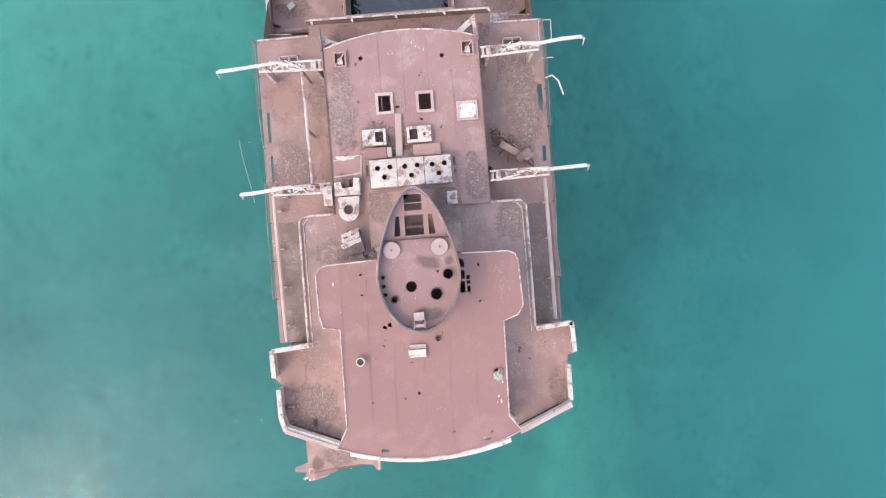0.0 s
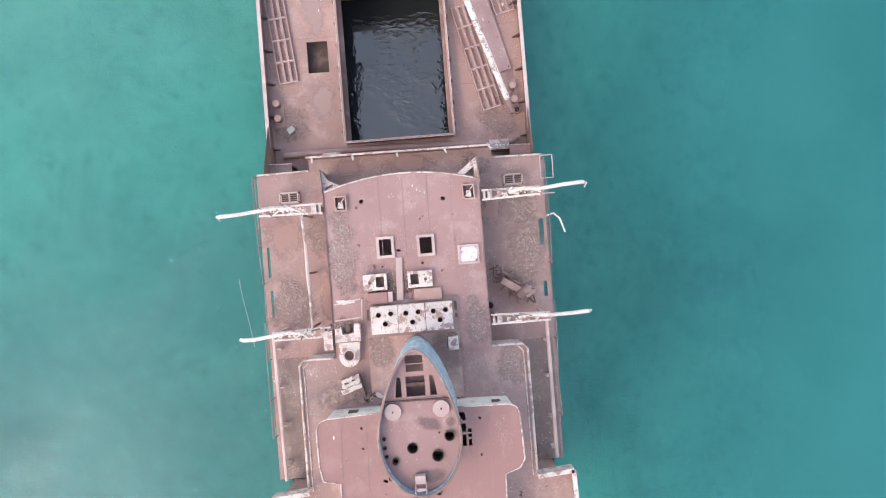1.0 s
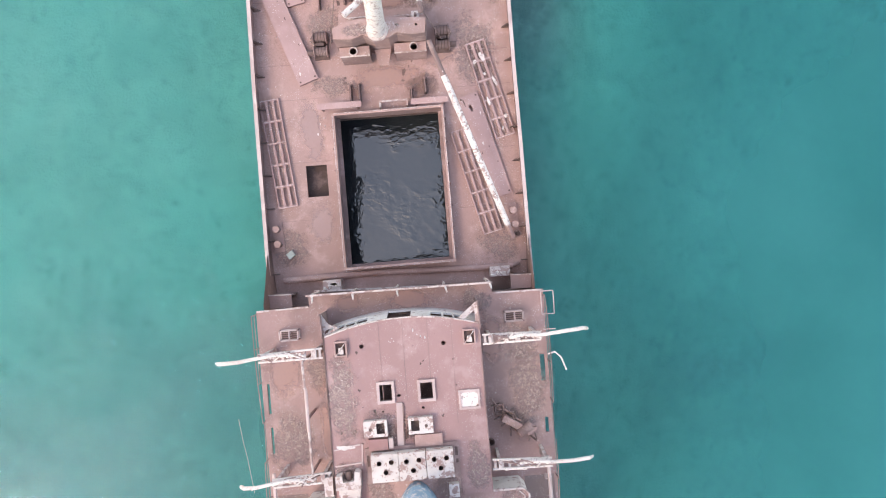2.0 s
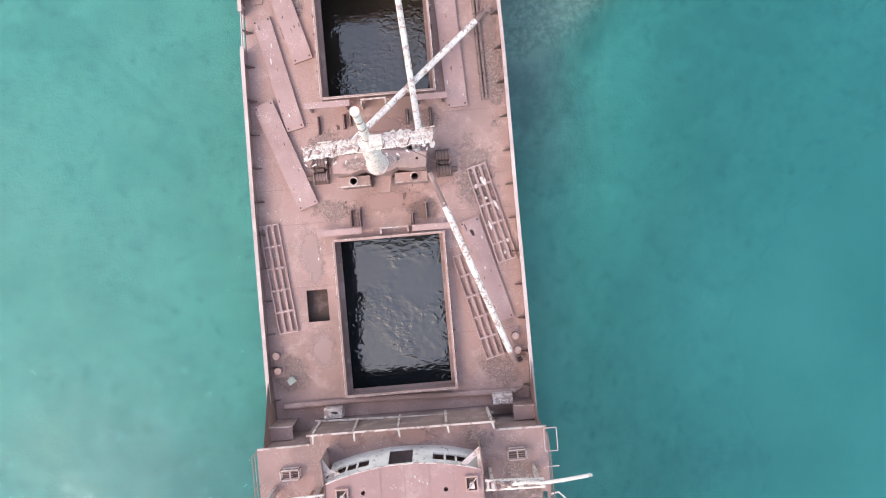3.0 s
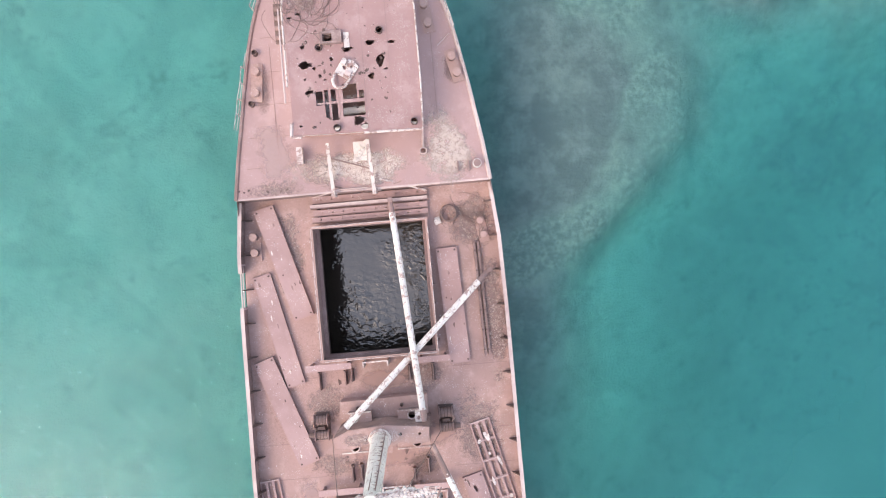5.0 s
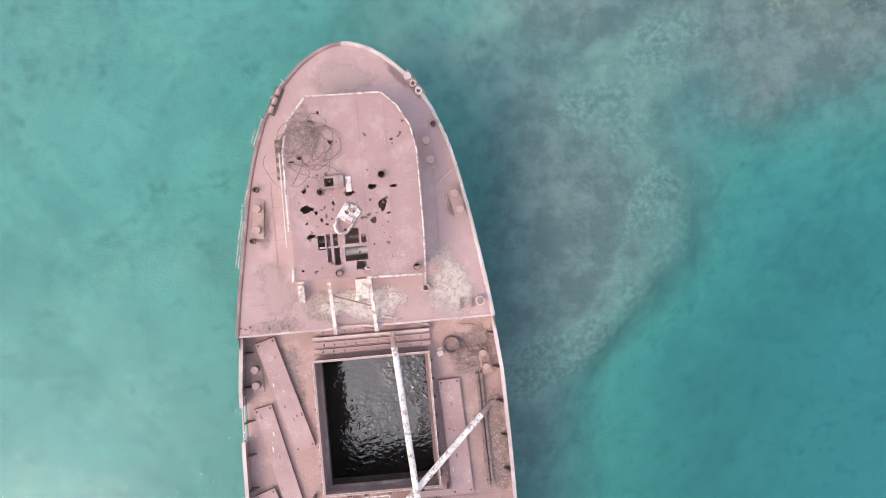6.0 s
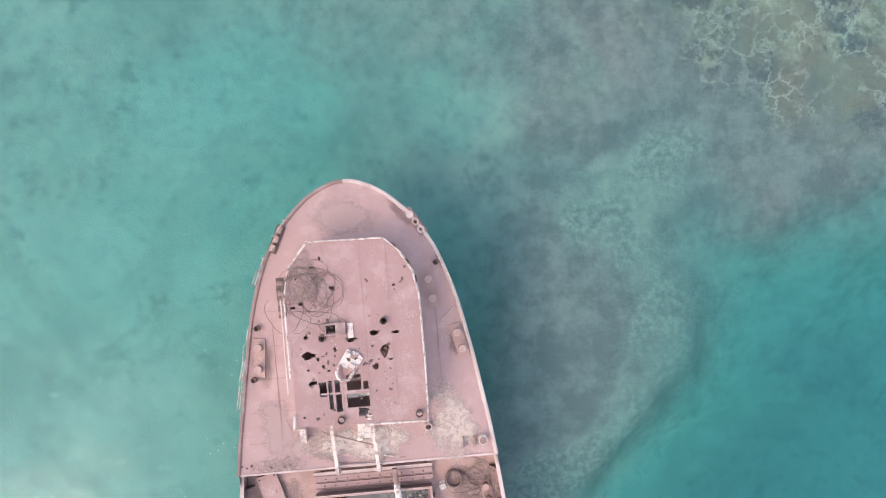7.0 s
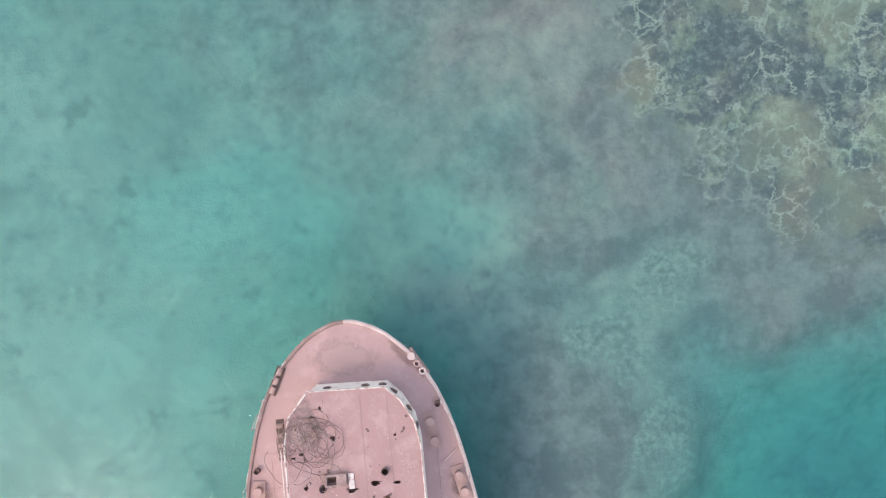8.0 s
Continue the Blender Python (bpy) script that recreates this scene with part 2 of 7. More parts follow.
def slab(outer, z0, z1, holes=()):
    """A level plate with straight holes cut through it."""
    loops = [list(outer)] + [list(h) for h in holes]
    flat = [p for lp in loops for p in lp]
    tris = geometry.tessellate_polygon([[Vector((x, y, 0)) for x, y in lp] for lp in loops])
    bm = bmesh.new()
    top = [bm.verts.new((x, y, z1)) for x, y in flat]
    low = [bm.verts.new((x, y, z0)) for x, y in flat]
    for t in tris:
        if len(set(t)) == 3:
            try:
                bm.faces.new([top[i] for i in t])
                bm.faces.new([low[i] for i in reversed(t)])
            except ValueError:
                pass
    base = 0
    for lp in loops:
        n = len(lp)
        for i in range(n):
            j = (i + 1) % n
            try:
                bm.faces.new((low[base + i], low[base + j], top[base + j], top[base + i]))
            except ValueError:
                pass
        base += n
    return bm


def rect(x0, x1, y0, y1):
    return [(x0, y0), (x1, y0), (x1, y1), (x0, y1)]


def blob(x, y, rx, ry, seed, n=11, rough=0.35):
    """A ragged closed outline, as rust eats it."""
    rnd = random.Random(seed)
    waves = [(rnd.uniform(0, 6.3), rnd.uniform(0.4, 1.0) / (j + 1)) for j in range(5)]
    pts = []
    for i in range(2 * n):
        a = math.pi * i / n
        k = 1 + rough * (0.7 * sum(w * math.sin((j + 2) * a + ph) for j, (ph, w) in enumerate(waves)) + 0.55 * (rnd.random() * 2 - 1))
        pts.append((x + rx * max(0.3, k) * math.cos(a), y + ry * max(0.3, k) * math.sin(a)))
    return pts


def disc(x, y, r, n=14):
    return [(x + r * math.cos(2 * math.pi * i / n), y + r * math.sin(2 * math.pi * i / n)) for i in range(n)]


def wall_run(points, z0, z1, thick, lean=0.0, closed=False):
    """An upright plate that follows a line of points; lean: metres by which its top stands outwards (to the right of the run)."""
    bm = bmesh.new()
    n = len(points)
    pts = [Vector(p).to_2d() for p in points]
    rows = []
    for i, p in enumerate(pts):
        a = pts[i - 1] if (i or closed) else p
        b = pts[(i + 1) % n] if (i < n - 1 or closed) else p
        d1 = (p - a).normalized() if (p - a).length > 1e-6 else None
        d2 = (b - p).normalized() if (b - p).length > 1e-6 else None
        d = ((d1 or d2) + (d2 or d1)).normalized()
        nn = Vector((d.y, -d.x))
        rows.append([bm.verts.new((*(p + nn * o), z)) for o, z in ((-thick / 2, z0), (thick / 2, z0), (thick / 2 + lean, z1), (-thick / 2 + lean, z1))])
    last = n if closed else n - 1
    for i in range(last):
        a, b = rows[i], rows[(i + 1) % n]
        for k in range(4):
            bm.faces.new((a[k], a[(k + 1) % 4], b[(k + 1) % 4], b[k]))
    if not closed:
        bm.faces.new(rows[0])
        bm.faces.new(rows[-1][::-1])
    return bm


def table(rows, y):
    """Linear look-up in pairs (y, value)."""
    if y <= rows[0][0]:
        return rows[0][1]
    for (a, va), (b, vb) in zip(rows, rows[1:]):
        if y <= b:
            return va + (vb - va) * (y - a) / (b - a)
    return rows[-1][1]


# ---- the ship's lines ----
HALF = [(-13, 6.95), (11.9, 6.95), (12.1, 7.4), (20, 7.37), (26, 7.3), (32, 7.2), (36, 7.05), (39, 6.72), (41, 6.45), (44, 5.95), (46.7, 5.45), (48.5, 4.98), (50.0, 4.4), (51.2, 3.75), (52.2, 2.95), (53.0, 2.05), (53.5, 1.25), (53.75, 0.5)]
AXIS = [(24, -1.5), (44, -1.28)]
BOAT_Z, ROOF_Z, AFT_Z = 7.1, 9.5, 11.7


def main_z(y):
    return 3.4 + 0.0018 * max(0.0, y - 14) ** 2


def fore_z(y):
    return 6.1 + 0.004 * max(0.0, y - 39) ** 1.5


def side(y, s):
    return table(AXIS, y) + s * table(HALF, y)


# ---- sea and sea bed ----
RIDGE = [(8.5, 35.3), (11.3, 35.8), (13.2, 37.6), (14.2, 39.6), (16.0, 41.8), (17.4, 44.0), (17.6, 46.2), (15.8, 48.2), (13.4, 50.2), (14.6, 51.6), (17.0, 53.0), (18.5, 55.0)]
WEED_BANK = [(5.0, 15.0), (8.5, 16.0), (9.6, 20.0), (10.8, 26.0), (11.6, 33.5), (13.5, 37.0), (16.0, 41.0), (17.0, 45.5), (13.5, 50.0), (9.5, 51.5), (5.0, 49.0), (4.0, 30.0)]
WEED_BAND = [(18.5, 54.3), (20.5, 53.3), (26.0, 53.4), (31.0, 54.2), (45.0, 53.5), (45.0, 56.5), (31.0, 56.0), (25.0, 57.0), (21.5, 61.5), (17.5, 65.0), (15.5, 64.0), (18.5, 58.0)]
ROCKS = [(14.6, 72.0), (15.8, 67.3), (17.0, 63.8), (20.2, 60.4), (21.6, 58.4), (24.6, 56.5), (31.0, 54.9), (48.0, 56.0), (70.0, 75.0), (60.0, 100.0), (18.0, 95.0)]
DEEP = [(12.0, -60.0), (13.0, 18.0), (14.5, 31.0), (15.5, 37.0), (18.0, 42.0), (19.0, 47.5), (20.5, 50.5), (27.0, 50.5), (90.0, 48.0), (90.0, -60.0)]


def near_line(x, y, line):
    best = 1e9
    for (ax, ay), (bx, by) in zip(line, line[1:]):
        dx, dy = bx - ax, by - ay
        t = max(0.0, min(1.0, ((x - ax) * dx + (y - ay) * dy) / (dx * dx + dy * dy)))
        best = min(best, math.hypot(x - ax - t * dx, y - ay - t * dy))
    return best


def depth_in(x, y, poly):
    """Distance to the edge of a patch, positive inside it."""
    d = near_line(x, y, poly + poly[:1])
    odd = False
    for (ax, ay), (bx, by) in zip(poly, poly[1:] + poly[:1]):
        if (ay > y) != (by > y) and x < ax + (y - ay) / (by - ay) * (bx - ax):
            odd = not odd
    return d if odd else -d


def ease(v, a, b):
    u = max(0.0, min(1.0, (v - a) / (b - a)))
    return u * u * (3 - 2 * u)


def bump_at(x, y, cx, cy, rx, ry):
    return math.exp(-(((x - cx) / rx) ** 2 + ((y - cy) / ry) ** 2))


def bed_at(x, y):
    """Height of the sea bed, and how much weed, rubble and rock covers it."""
    if abs(x) > 80 or y < -50 or y > 110:
        return (-6.0, 0.1, 0.0, 0.0)
    w = noise.fractal(Vector((x * 0.06, y * 0.06, 3.1)), 1.0, 2.0, 5)
    v = noise.fractal(Vector((x * 0.11, y * 0.11, 7.7)), 0.9, 2.0, 5)
    fine = noise.fractal(Vector((x * 0.4, y * 0.4, 8.7)), 0.8, 2.0, 4)
    px, py = x + 2.2 * v + 0.5 * fine, y + 2.2 * w + 0.5 * fine
    shelf = ease(y + 7 * w + 2 * v + 0.55 * max(x, -8.0), 43.5, 61.0) * (0.48 + 0.52 * ease(x, -17.0, 6.0))
    deep = ease(depth_in(px + 3.0 * w, py + 3.0 * v, DEEP), -6.0, 11.0)
    weed = ease(depth_in(px, py, WEED_BANK), -3.0, 3.2) * (0.35 + 0.65 * ease(y, 20.0, 33.0))
    band = ease(depth_in(px, py, WEED_BAND), -2.4, 1.8)
    rock = ease(depth_in(px, py, ROCKS) + 1.5 * fine, -3.0, 3.5)
    d = near_line(x + 1.5 * v + 0.5 * fine, y + 1.5 * w, RIDGE)
    rubble = math.exp(-(d / (1.75 + 0.9 * fine)) ** 2) * (0.55 + 0.35 * v + 0.4 * fine)
    rubble = max(0.0, rubble)
    z = -7.0 + 2.9 * ease(y + 4 * v - 0.35 * x, 6.0, 26.0) + 0.5 * w + 0.25 * fine
    z += (3.0 + 0.5 * v) * shelf + 0.35 * ease(px, 3.0, 10.0) * ease(py, 53.0, 61.0) + 1.1 * ease(-x, 4.0, 12.0) * ease(y, 14.0, 24.0) * (1 - shelf) - 1.3 * ease(x, 14.0, 28.0) * (1 - ease(y, 40.0, 50.0)) + 1.6 * bump_at(px, py, 5.5, 52.0, 5.0, 5.0) - 4.2 * deep
    # Bank beside the hull, added to brighten the water in the ship's shade.
    z += 2.3 * math.exp(-((px - 7.5) / 4.5) ** 2) * ease(x, 2.0, 6.0) * (1 - ease(y, 14.0, 22.0))
    z = z + (-1.75 + 0.75 * ease(y, 26.0, 38.0) - z) * weed * 0.95
    z = z + (-1.05 - z) * band
    z = z + (-1.35 - z) * min(1.0, 1.1 * rubble)
    z = z + (-0.75 + 0.25 * fine - z) * rock
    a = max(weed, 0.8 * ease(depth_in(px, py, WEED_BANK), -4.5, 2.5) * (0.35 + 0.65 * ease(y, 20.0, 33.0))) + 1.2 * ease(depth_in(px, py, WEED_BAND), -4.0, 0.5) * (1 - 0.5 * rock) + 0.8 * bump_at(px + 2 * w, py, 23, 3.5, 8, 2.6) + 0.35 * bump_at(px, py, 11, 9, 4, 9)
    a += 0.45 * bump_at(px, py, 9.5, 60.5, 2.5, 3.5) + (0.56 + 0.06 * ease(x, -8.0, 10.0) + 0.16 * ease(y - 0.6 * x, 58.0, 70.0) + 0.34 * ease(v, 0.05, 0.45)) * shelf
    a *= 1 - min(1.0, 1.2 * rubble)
    return (min(z, -0.4), max(0.0, min(1.0, a)), min(1.0, rubble), rock)


def spaced(lo, hi, step, far):
    mid = list(np.arange(lo, hi + 0.01, step))
    out, d, v = [], step, hi
    while v < far:
        d *= 1.6
        v += d
        out.append(v)
    back, d, v = [], step, lo
    while v > -far:
        d *= 1.6
        v -= d
        back.append(v)
    return back[::-1] + mid + out


GX, GY = spaced(-42.0, 44.0, 0.6, 4000.0), spaced(-24.0, 88.0, 0.6, 4000.0)
BED = [[bed_at(x, y) for x in GX] for y in GY]


def sheet(name, heights, material):
    nx = len(GX)
    verts = [(x, y, heights(i, j)) for j, y in enumerate(GY) for i, x in enumerate(GX)]
    faces = [(j * nx + i, j * nx + i + 1, (j + 1) * nx + i + 1, (j + 1) * nx + i) for j in range(len(GY) - 1) for i in range(nx - 1)]
    me = bpy.data.meshes.new(name)
    me.from_pydata(verts, [], faces)
    me.materials.append(material)
    me.shade_smooth()
    return new(name, me)


def given(k, name):
    at = k.n.new("ShaderNodeAttribute")
    at.attribute_name = name
    return at.outputs["Fac"]


def along(k, length, width, turn):
    """Coordinates drawn out along one direction, in metres."""
    m = k.n.new("ShaderNodeMapping")
    m.vector_type = "TEXTURE"
    k.link(k.co, m.inputs[0])
    m.inputs["Scale"].default_value = (length, width, 1.0)
    m.inputs["Rotation"].default_value = (0, 0, turn)
    return m.outputs[0]


def sea_bed_material():
    k = Nodes("sand_and_reef")
    sand = k.mix(k.ramp(k.noise(0.12, 6, 0.6), 0.38, 0.62), (0.58, 0.56, 0.48), (0.49, 0.475, 0.41))
    patch = k.ramp(k.noise(0.075, 7, 0.66, distort=0.6), 0.49, 0.60)
    sand = k.mix(k.math("MULTIPLY", patch, 0.22), sand, (0.17, 0.17, 0.165))
    shore = k.n.new("ShaderNodeSeparateXYZ")
    k.link(k.co, shore.inputs[0])
    tuft = k.math("MULTIPLY", k.ramp(k.noise(0.42, 6, 0.62), 0.58, 0.70), k.ramp(k.math("ADD", shore.outputs["Y"], k.math("MULTIPLY", shore.outputs["X"], 0.5)), 20, 44))
    sand = k.mix(k.math("MULTIPLY", tuft, 0.42), sand, (0.15, 0.16, 0.15))
    grain = k.noise(1.1, 8, 0.72)
    sand = k.mix(k.math("MULTIPLY", k.ramp(grain, 0.50, 0.72), 0.4), sand, (0.24, 0.24, 0.22))
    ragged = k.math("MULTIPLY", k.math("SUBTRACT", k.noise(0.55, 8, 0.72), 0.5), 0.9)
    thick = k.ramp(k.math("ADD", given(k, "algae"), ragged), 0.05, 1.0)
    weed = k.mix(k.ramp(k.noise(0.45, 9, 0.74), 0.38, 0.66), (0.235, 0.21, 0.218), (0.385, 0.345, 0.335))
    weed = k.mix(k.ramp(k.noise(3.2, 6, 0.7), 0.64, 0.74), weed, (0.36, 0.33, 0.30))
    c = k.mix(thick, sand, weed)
    stones = k.mix(k.ramp(k.noise(2.2, 9, 0.78), 0.40, 0.62), (0.27, 0.265, 0.255), (0.45, 0.435, 0.395))
    c = k.mix(k.ramp(k.math("ADD", given(k, "rubble"), k.math("MULTIPLY", ragged, 0.7)), 0.06, 0.60), c, stones)
    warp = k.n.new("ShaderNodeVectorMath")
    warp.operation = "MULTIPLY_ADD"
    jit = k.n.new("ShaderNodeTexNoise")
    jit.inputs["Scale"].default_value, jit.inputs["Detail"].default_value, jit.inputs["Roughness"].default_value = 0.7, 8, 0.72
    k.link(k.co, jit.inputs["Vector"])
    k.link(jit.outputs["Color"], warp.inputs[0])
    warp.inputs[1].default_value = (2.6, 2.6, 2.6)
    k.link(k.co, warp.inputs[2])
    vein = k.n.new("ShaderNodeTexVoronoi")
    vein.feature = "DISTANCE_TO_EDGE"
    vein.inputs["Scale"].default_value = 0.75
    k.link(warp.outputs[0], vein.inputs["Vector"])
    web = k.math("MULTIPLY", k.ramp(vein.outputs["Distance"], 0.09, 0.01), k.ramp(k.noise(0.24, 8, 0.74, distort=0.2), 0.43, 0.55))
    stone = k.mix(k.ramp(k.noise(1.3, 9, 0.75), 0.44, 0.66), (0.155, 0.15, 0.165), (0.32, 0.305, 0.29))
    flats = k.ramp(k.noise(0.2, 9, 0.72, distort=0.2), 0.47, 0.57)
    stone = k.mix(flats, stone, k.mix(k.ramp(grain, 0.40, 0.62), (0.44, 0.42, 0.335), (0.27, 0.25, 0.205)))
    stone = k.mix(k.math("MULTIPLY", k.ramp(k.noise(0.13, 5, 0.6, distort=0.3), 0.50, 0.60), 0.8), stone, k.mix(grain, (0.23, 0.20, 0.17), (0.41, 0.35, 0.285)))
    stone = k.mix(k.math("MULTIPLY", web, 0.75), stone, (0.60, 0.56, 0.47))
    c = k.mix(k.ramp(k.math("ADD", given(k, "rock"), k.math("MULTIPLY", ragged, 1.3)), 0.15, 0.85), c, stone)
    return k.finish(c, 0.95, k.bump(k.noise(2.5, 8, 0.7), 0.8, 0.2), spec=0.1)


def sea_material():
    """Turbid turquoise water: it hides the bed the more the deeper it is, and shines on its ripples."""
    k = Nodes("sea_water")
    k.n.remove(k.bsdf)
    depth = given(k, "depth")
    veil = k.math("SUBTRACT", 1.0, k.math("EXPONENT", k.math("MULTIPLY", depth, -0.085)))
    tint = k.n.new("ShaderNodeCombineColor")
    for i, a in enumerate((-0.255, -0.018, -0.015)):
        k.link(k.math("EXPONENT", k.math("MULTIPLY", depth, a)), tint.inputs[i])
    clear = k.n.new("ShaderNodeBsdfTransparent")
    k.link(tint.outputs[0], clear.inputs[0])
    body = k.n.new("ShaderNodeBsdfDiffuse")
    deep_tone = k.mix(k.ramp(k.noise(0.05, 5, 0.6), 0.35, 0.65), (0.012, 0.168, 0.176), (0.02, 0.208, 0.215))
    k.put(body.inputs[0], k.mix(k.ramp(depth, 7.2, 3.4), deep_tone, (0.02, 0.315, 0.298)))
    murk = k.n.new("ShaderNodeMixShader")
    k.link(veil, murk.inputs[0])
    k.link(clear.outputs[0], murk.inputs[1])
    k.link(body.outputs[0], murk.inputs[2])
    gust = k.ramp(k.noise(0.2, 5, 0.65), 0.40, 0.64)
    rip = k.math("MULTIPLY", k.noise(1.0, 1.5, 0.5, co=along(k, 0.5, 0.22, -0.6), distort=0.35), k.math("MULTIPLY", k.math("ADD", gust, 0.3), 0.56))
    rip = k.math("ADD", rip, k.math("MULTIPLY", k.noise(1.0, 1, 0.5, co=along(k, 2.6, 1.3, -0.45)), 0.4))
    nrm = k.bump(rip, 1.0, 0.10)
    gloss = k.n.new("ShaderNodeBsdfGlossy")
    gloss.inputs["Roughness"].default_value = 0.02
    k.link(nrm, gloss.inputs["Normal"])
    fres = k.n.new("ShaderNodeFresnel")
    fres.inputs["IOR"].default_value = 1.34
    top = k.n.new("ShaderNodeMixShader")
    k.link(fres.outputs[0], top.inputs[0])
    k.link(murk.outputs[0], top.inputs[1])
    k.link(gloss.outputs[0], top.inputs[2])
    k.link(top.outputs[0], k.out.inputs["Surface"])
    return k.mat


def hold_water_material(name, tone):
    k = Nodes(name)
    rip = k.noise(2.6, 2.0, 0.5, co=k.mapped((1.0, 1.4, 1.0), 0.4), distort=0.5)
    calm = k.math("ADD", 0.22, k.ramp(k.noise(0.22, 3, 0.6), 0.42, 0.64))
    nrm = k.bump(k.math("MULTIPLY", rip, calm), 1.0, 0.05)
    k.bsdf.inputs["IOR"].default_value = 1.58
    return k.finish(tone, 0.02, nrm, spec=1.0)


def set_layer(ob, name, values):
    ob.data.attributes.new(name, "FLOAT", "POINT").data.foreach_set("value", values)


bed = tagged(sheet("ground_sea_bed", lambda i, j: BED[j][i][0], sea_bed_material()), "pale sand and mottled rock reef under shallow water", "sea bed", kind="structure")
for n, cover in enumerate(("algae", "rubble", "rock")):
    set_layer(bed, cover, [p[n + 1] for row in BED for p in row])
sea = tagged(sheet("water_sea", lambda i, j: 0.0, sea_material()), "clear turquoise shallow sea with small ripples", "sea", kind="structure")
set_layer(sea, "depth", [-p[0] for row in BED for p in row])


# ---- hull, main deck, forecastle ----
HATCHES = [("hatch_aft", -4.55, 1.6, 13.55, 22.25), ("hatch_fore", -4.4, 1.8, 30.05, 37.25)]
MANHOLE = (-6.45, -5.25, 17.8, 19.6)
ship = thing("ship_hull", "wrecked cargo ship's rusty hull aground in shallow water", "shipwreck")

HULL_Y = [-9.0, -6, 0, 6, 12, 16, 20, 24, 28, 32, 36, 39, 41, 43, 45, 47, 48.5, 50, 51.2, 52.2, 53.0, 53.5, 53.75]


def hull_top(y):
    return BOAT_Z - 0.16 if y < 12.01 else (main_z(y) - 0.1 if y < 39 else fore_z(y) - 0.08)


bm = bmesh.new()
sides = {}
for s in (-1, 1):
    for y in HULL_Y:
        top = hull_top(y)
        col = []
        for f in (0.0, 0.3, 0.5, 0.75, 1.0):
            z = -6.6 + (top + 6.6) * f
            fl = 0.55 * max(0.0, (y - 26) / 28) ** 2
            h = table(HALF, y) * (1 - fl * (1 - f) ** 1.3)
            yy = y - 4.5 * max(0.0, (y - 40) / 14) ** 2 * (1 - f)
            col.append(bm.verts.new((table(AXIS, y) + s * h, yy, z)))
        sides[s, y] = col
for s in (-1, 1):
    for a, b in zip(HULL_Y, HULL_Y[1:]):
        for k in range(4):
            bm.faces.new((sides[s, a][k], sides[s, b][k], sides[s, b][k + 1], sides[s, a][k + 1]))
for y in (HULL_Y[0], HULL_Y[-1]):
    for k in range(4):
        bm.faces.new((sides[-1, y][k], sides[1, y][k], sides[1, y][k + 1], sides[-1, y][k + 1]))
part("hull_shell", bm, M_HULL, ship)


def deck_strips(ys, z_of, inset, thick, openings):
    """A cambered deck built across the ship in strips, with rectangular openings."""
    bm = bmesh.new()
    cuts = sorted(set(ys) | {v for o in openings for v in (o[2], o[3])})
    for a, b in zip(cuts, cuts[1:]):
        xa, xb = [side(a, -1) + inset], [side(b, -1) + inset]
        for o in sorted(openings):
            if o[2] <= (a + b) / 2 <= o[3]:
                xa += [o[0], o[1]]
                xb += [o[0], o[1]]
        xa.append(side(a, 1) - inset)
        xb.append(side(b, 1) - inset)
        for i in range(0, len(xa), 2):
            q = [(xa[i], a), (xa[i + 1], a), (xb[i + 1], b), (xb[i], b)]
            up = [bm.verts.new((x, y, z_of(y))) for x, y in q]
            dn = [bm.verts.new((x, y, z_of(y) - thick)) for x, y in q]
            bm.faces.new(up)
            bm.faces.new(dn[::-1])
            for k in range(4):
                bm.faces.new((dn[k], dn[(k + 1) % 4], up[(k + 1) % 4], up[k]))
    bmesh.ops.remove_doubles(bm, verts=bm.verts, dist=0.002)
    return bm


OPEN = [h[1:] for h in HATCHES] + [MANHOLE]
part("main_deck", deck_strips([10.5, 12, 14, 16, 20, 24, 26, 28, 32, 34, 36, 39.0], main_z, 0.05, 0.12, OPEN), M_DECK, ship, "pink-brown rusted deck plating with pale scale")
fore_ys = [39.0, 41, 43, 45, 47, 48.5, 50, 51.2, 52.2, 53.0, 53.5, 53.74]
part("forecastle_deck", deck_strips(fore_ys, fore_z, 0.08, 0.1, []), M_FORE, ship, "smooth faded pink forecastle plating")
part("forecastle_bulkhead", a_box(side(39, -1) + 0.1, side(39, 1) - 0.1, 39.0, 39.12, main_z(39) - 0.1, fore_z(39) - 0.1), M_WALL, ship)
part("deck_edge", bar((side(39, -1), 39.02, fore_z(39) - 0.04), (side(39, 1), 39.02, fore_z(39) - 0.04), 0.1, 0.08), M_EDGE, ship, "pale rusted edge of the forecastle deck")

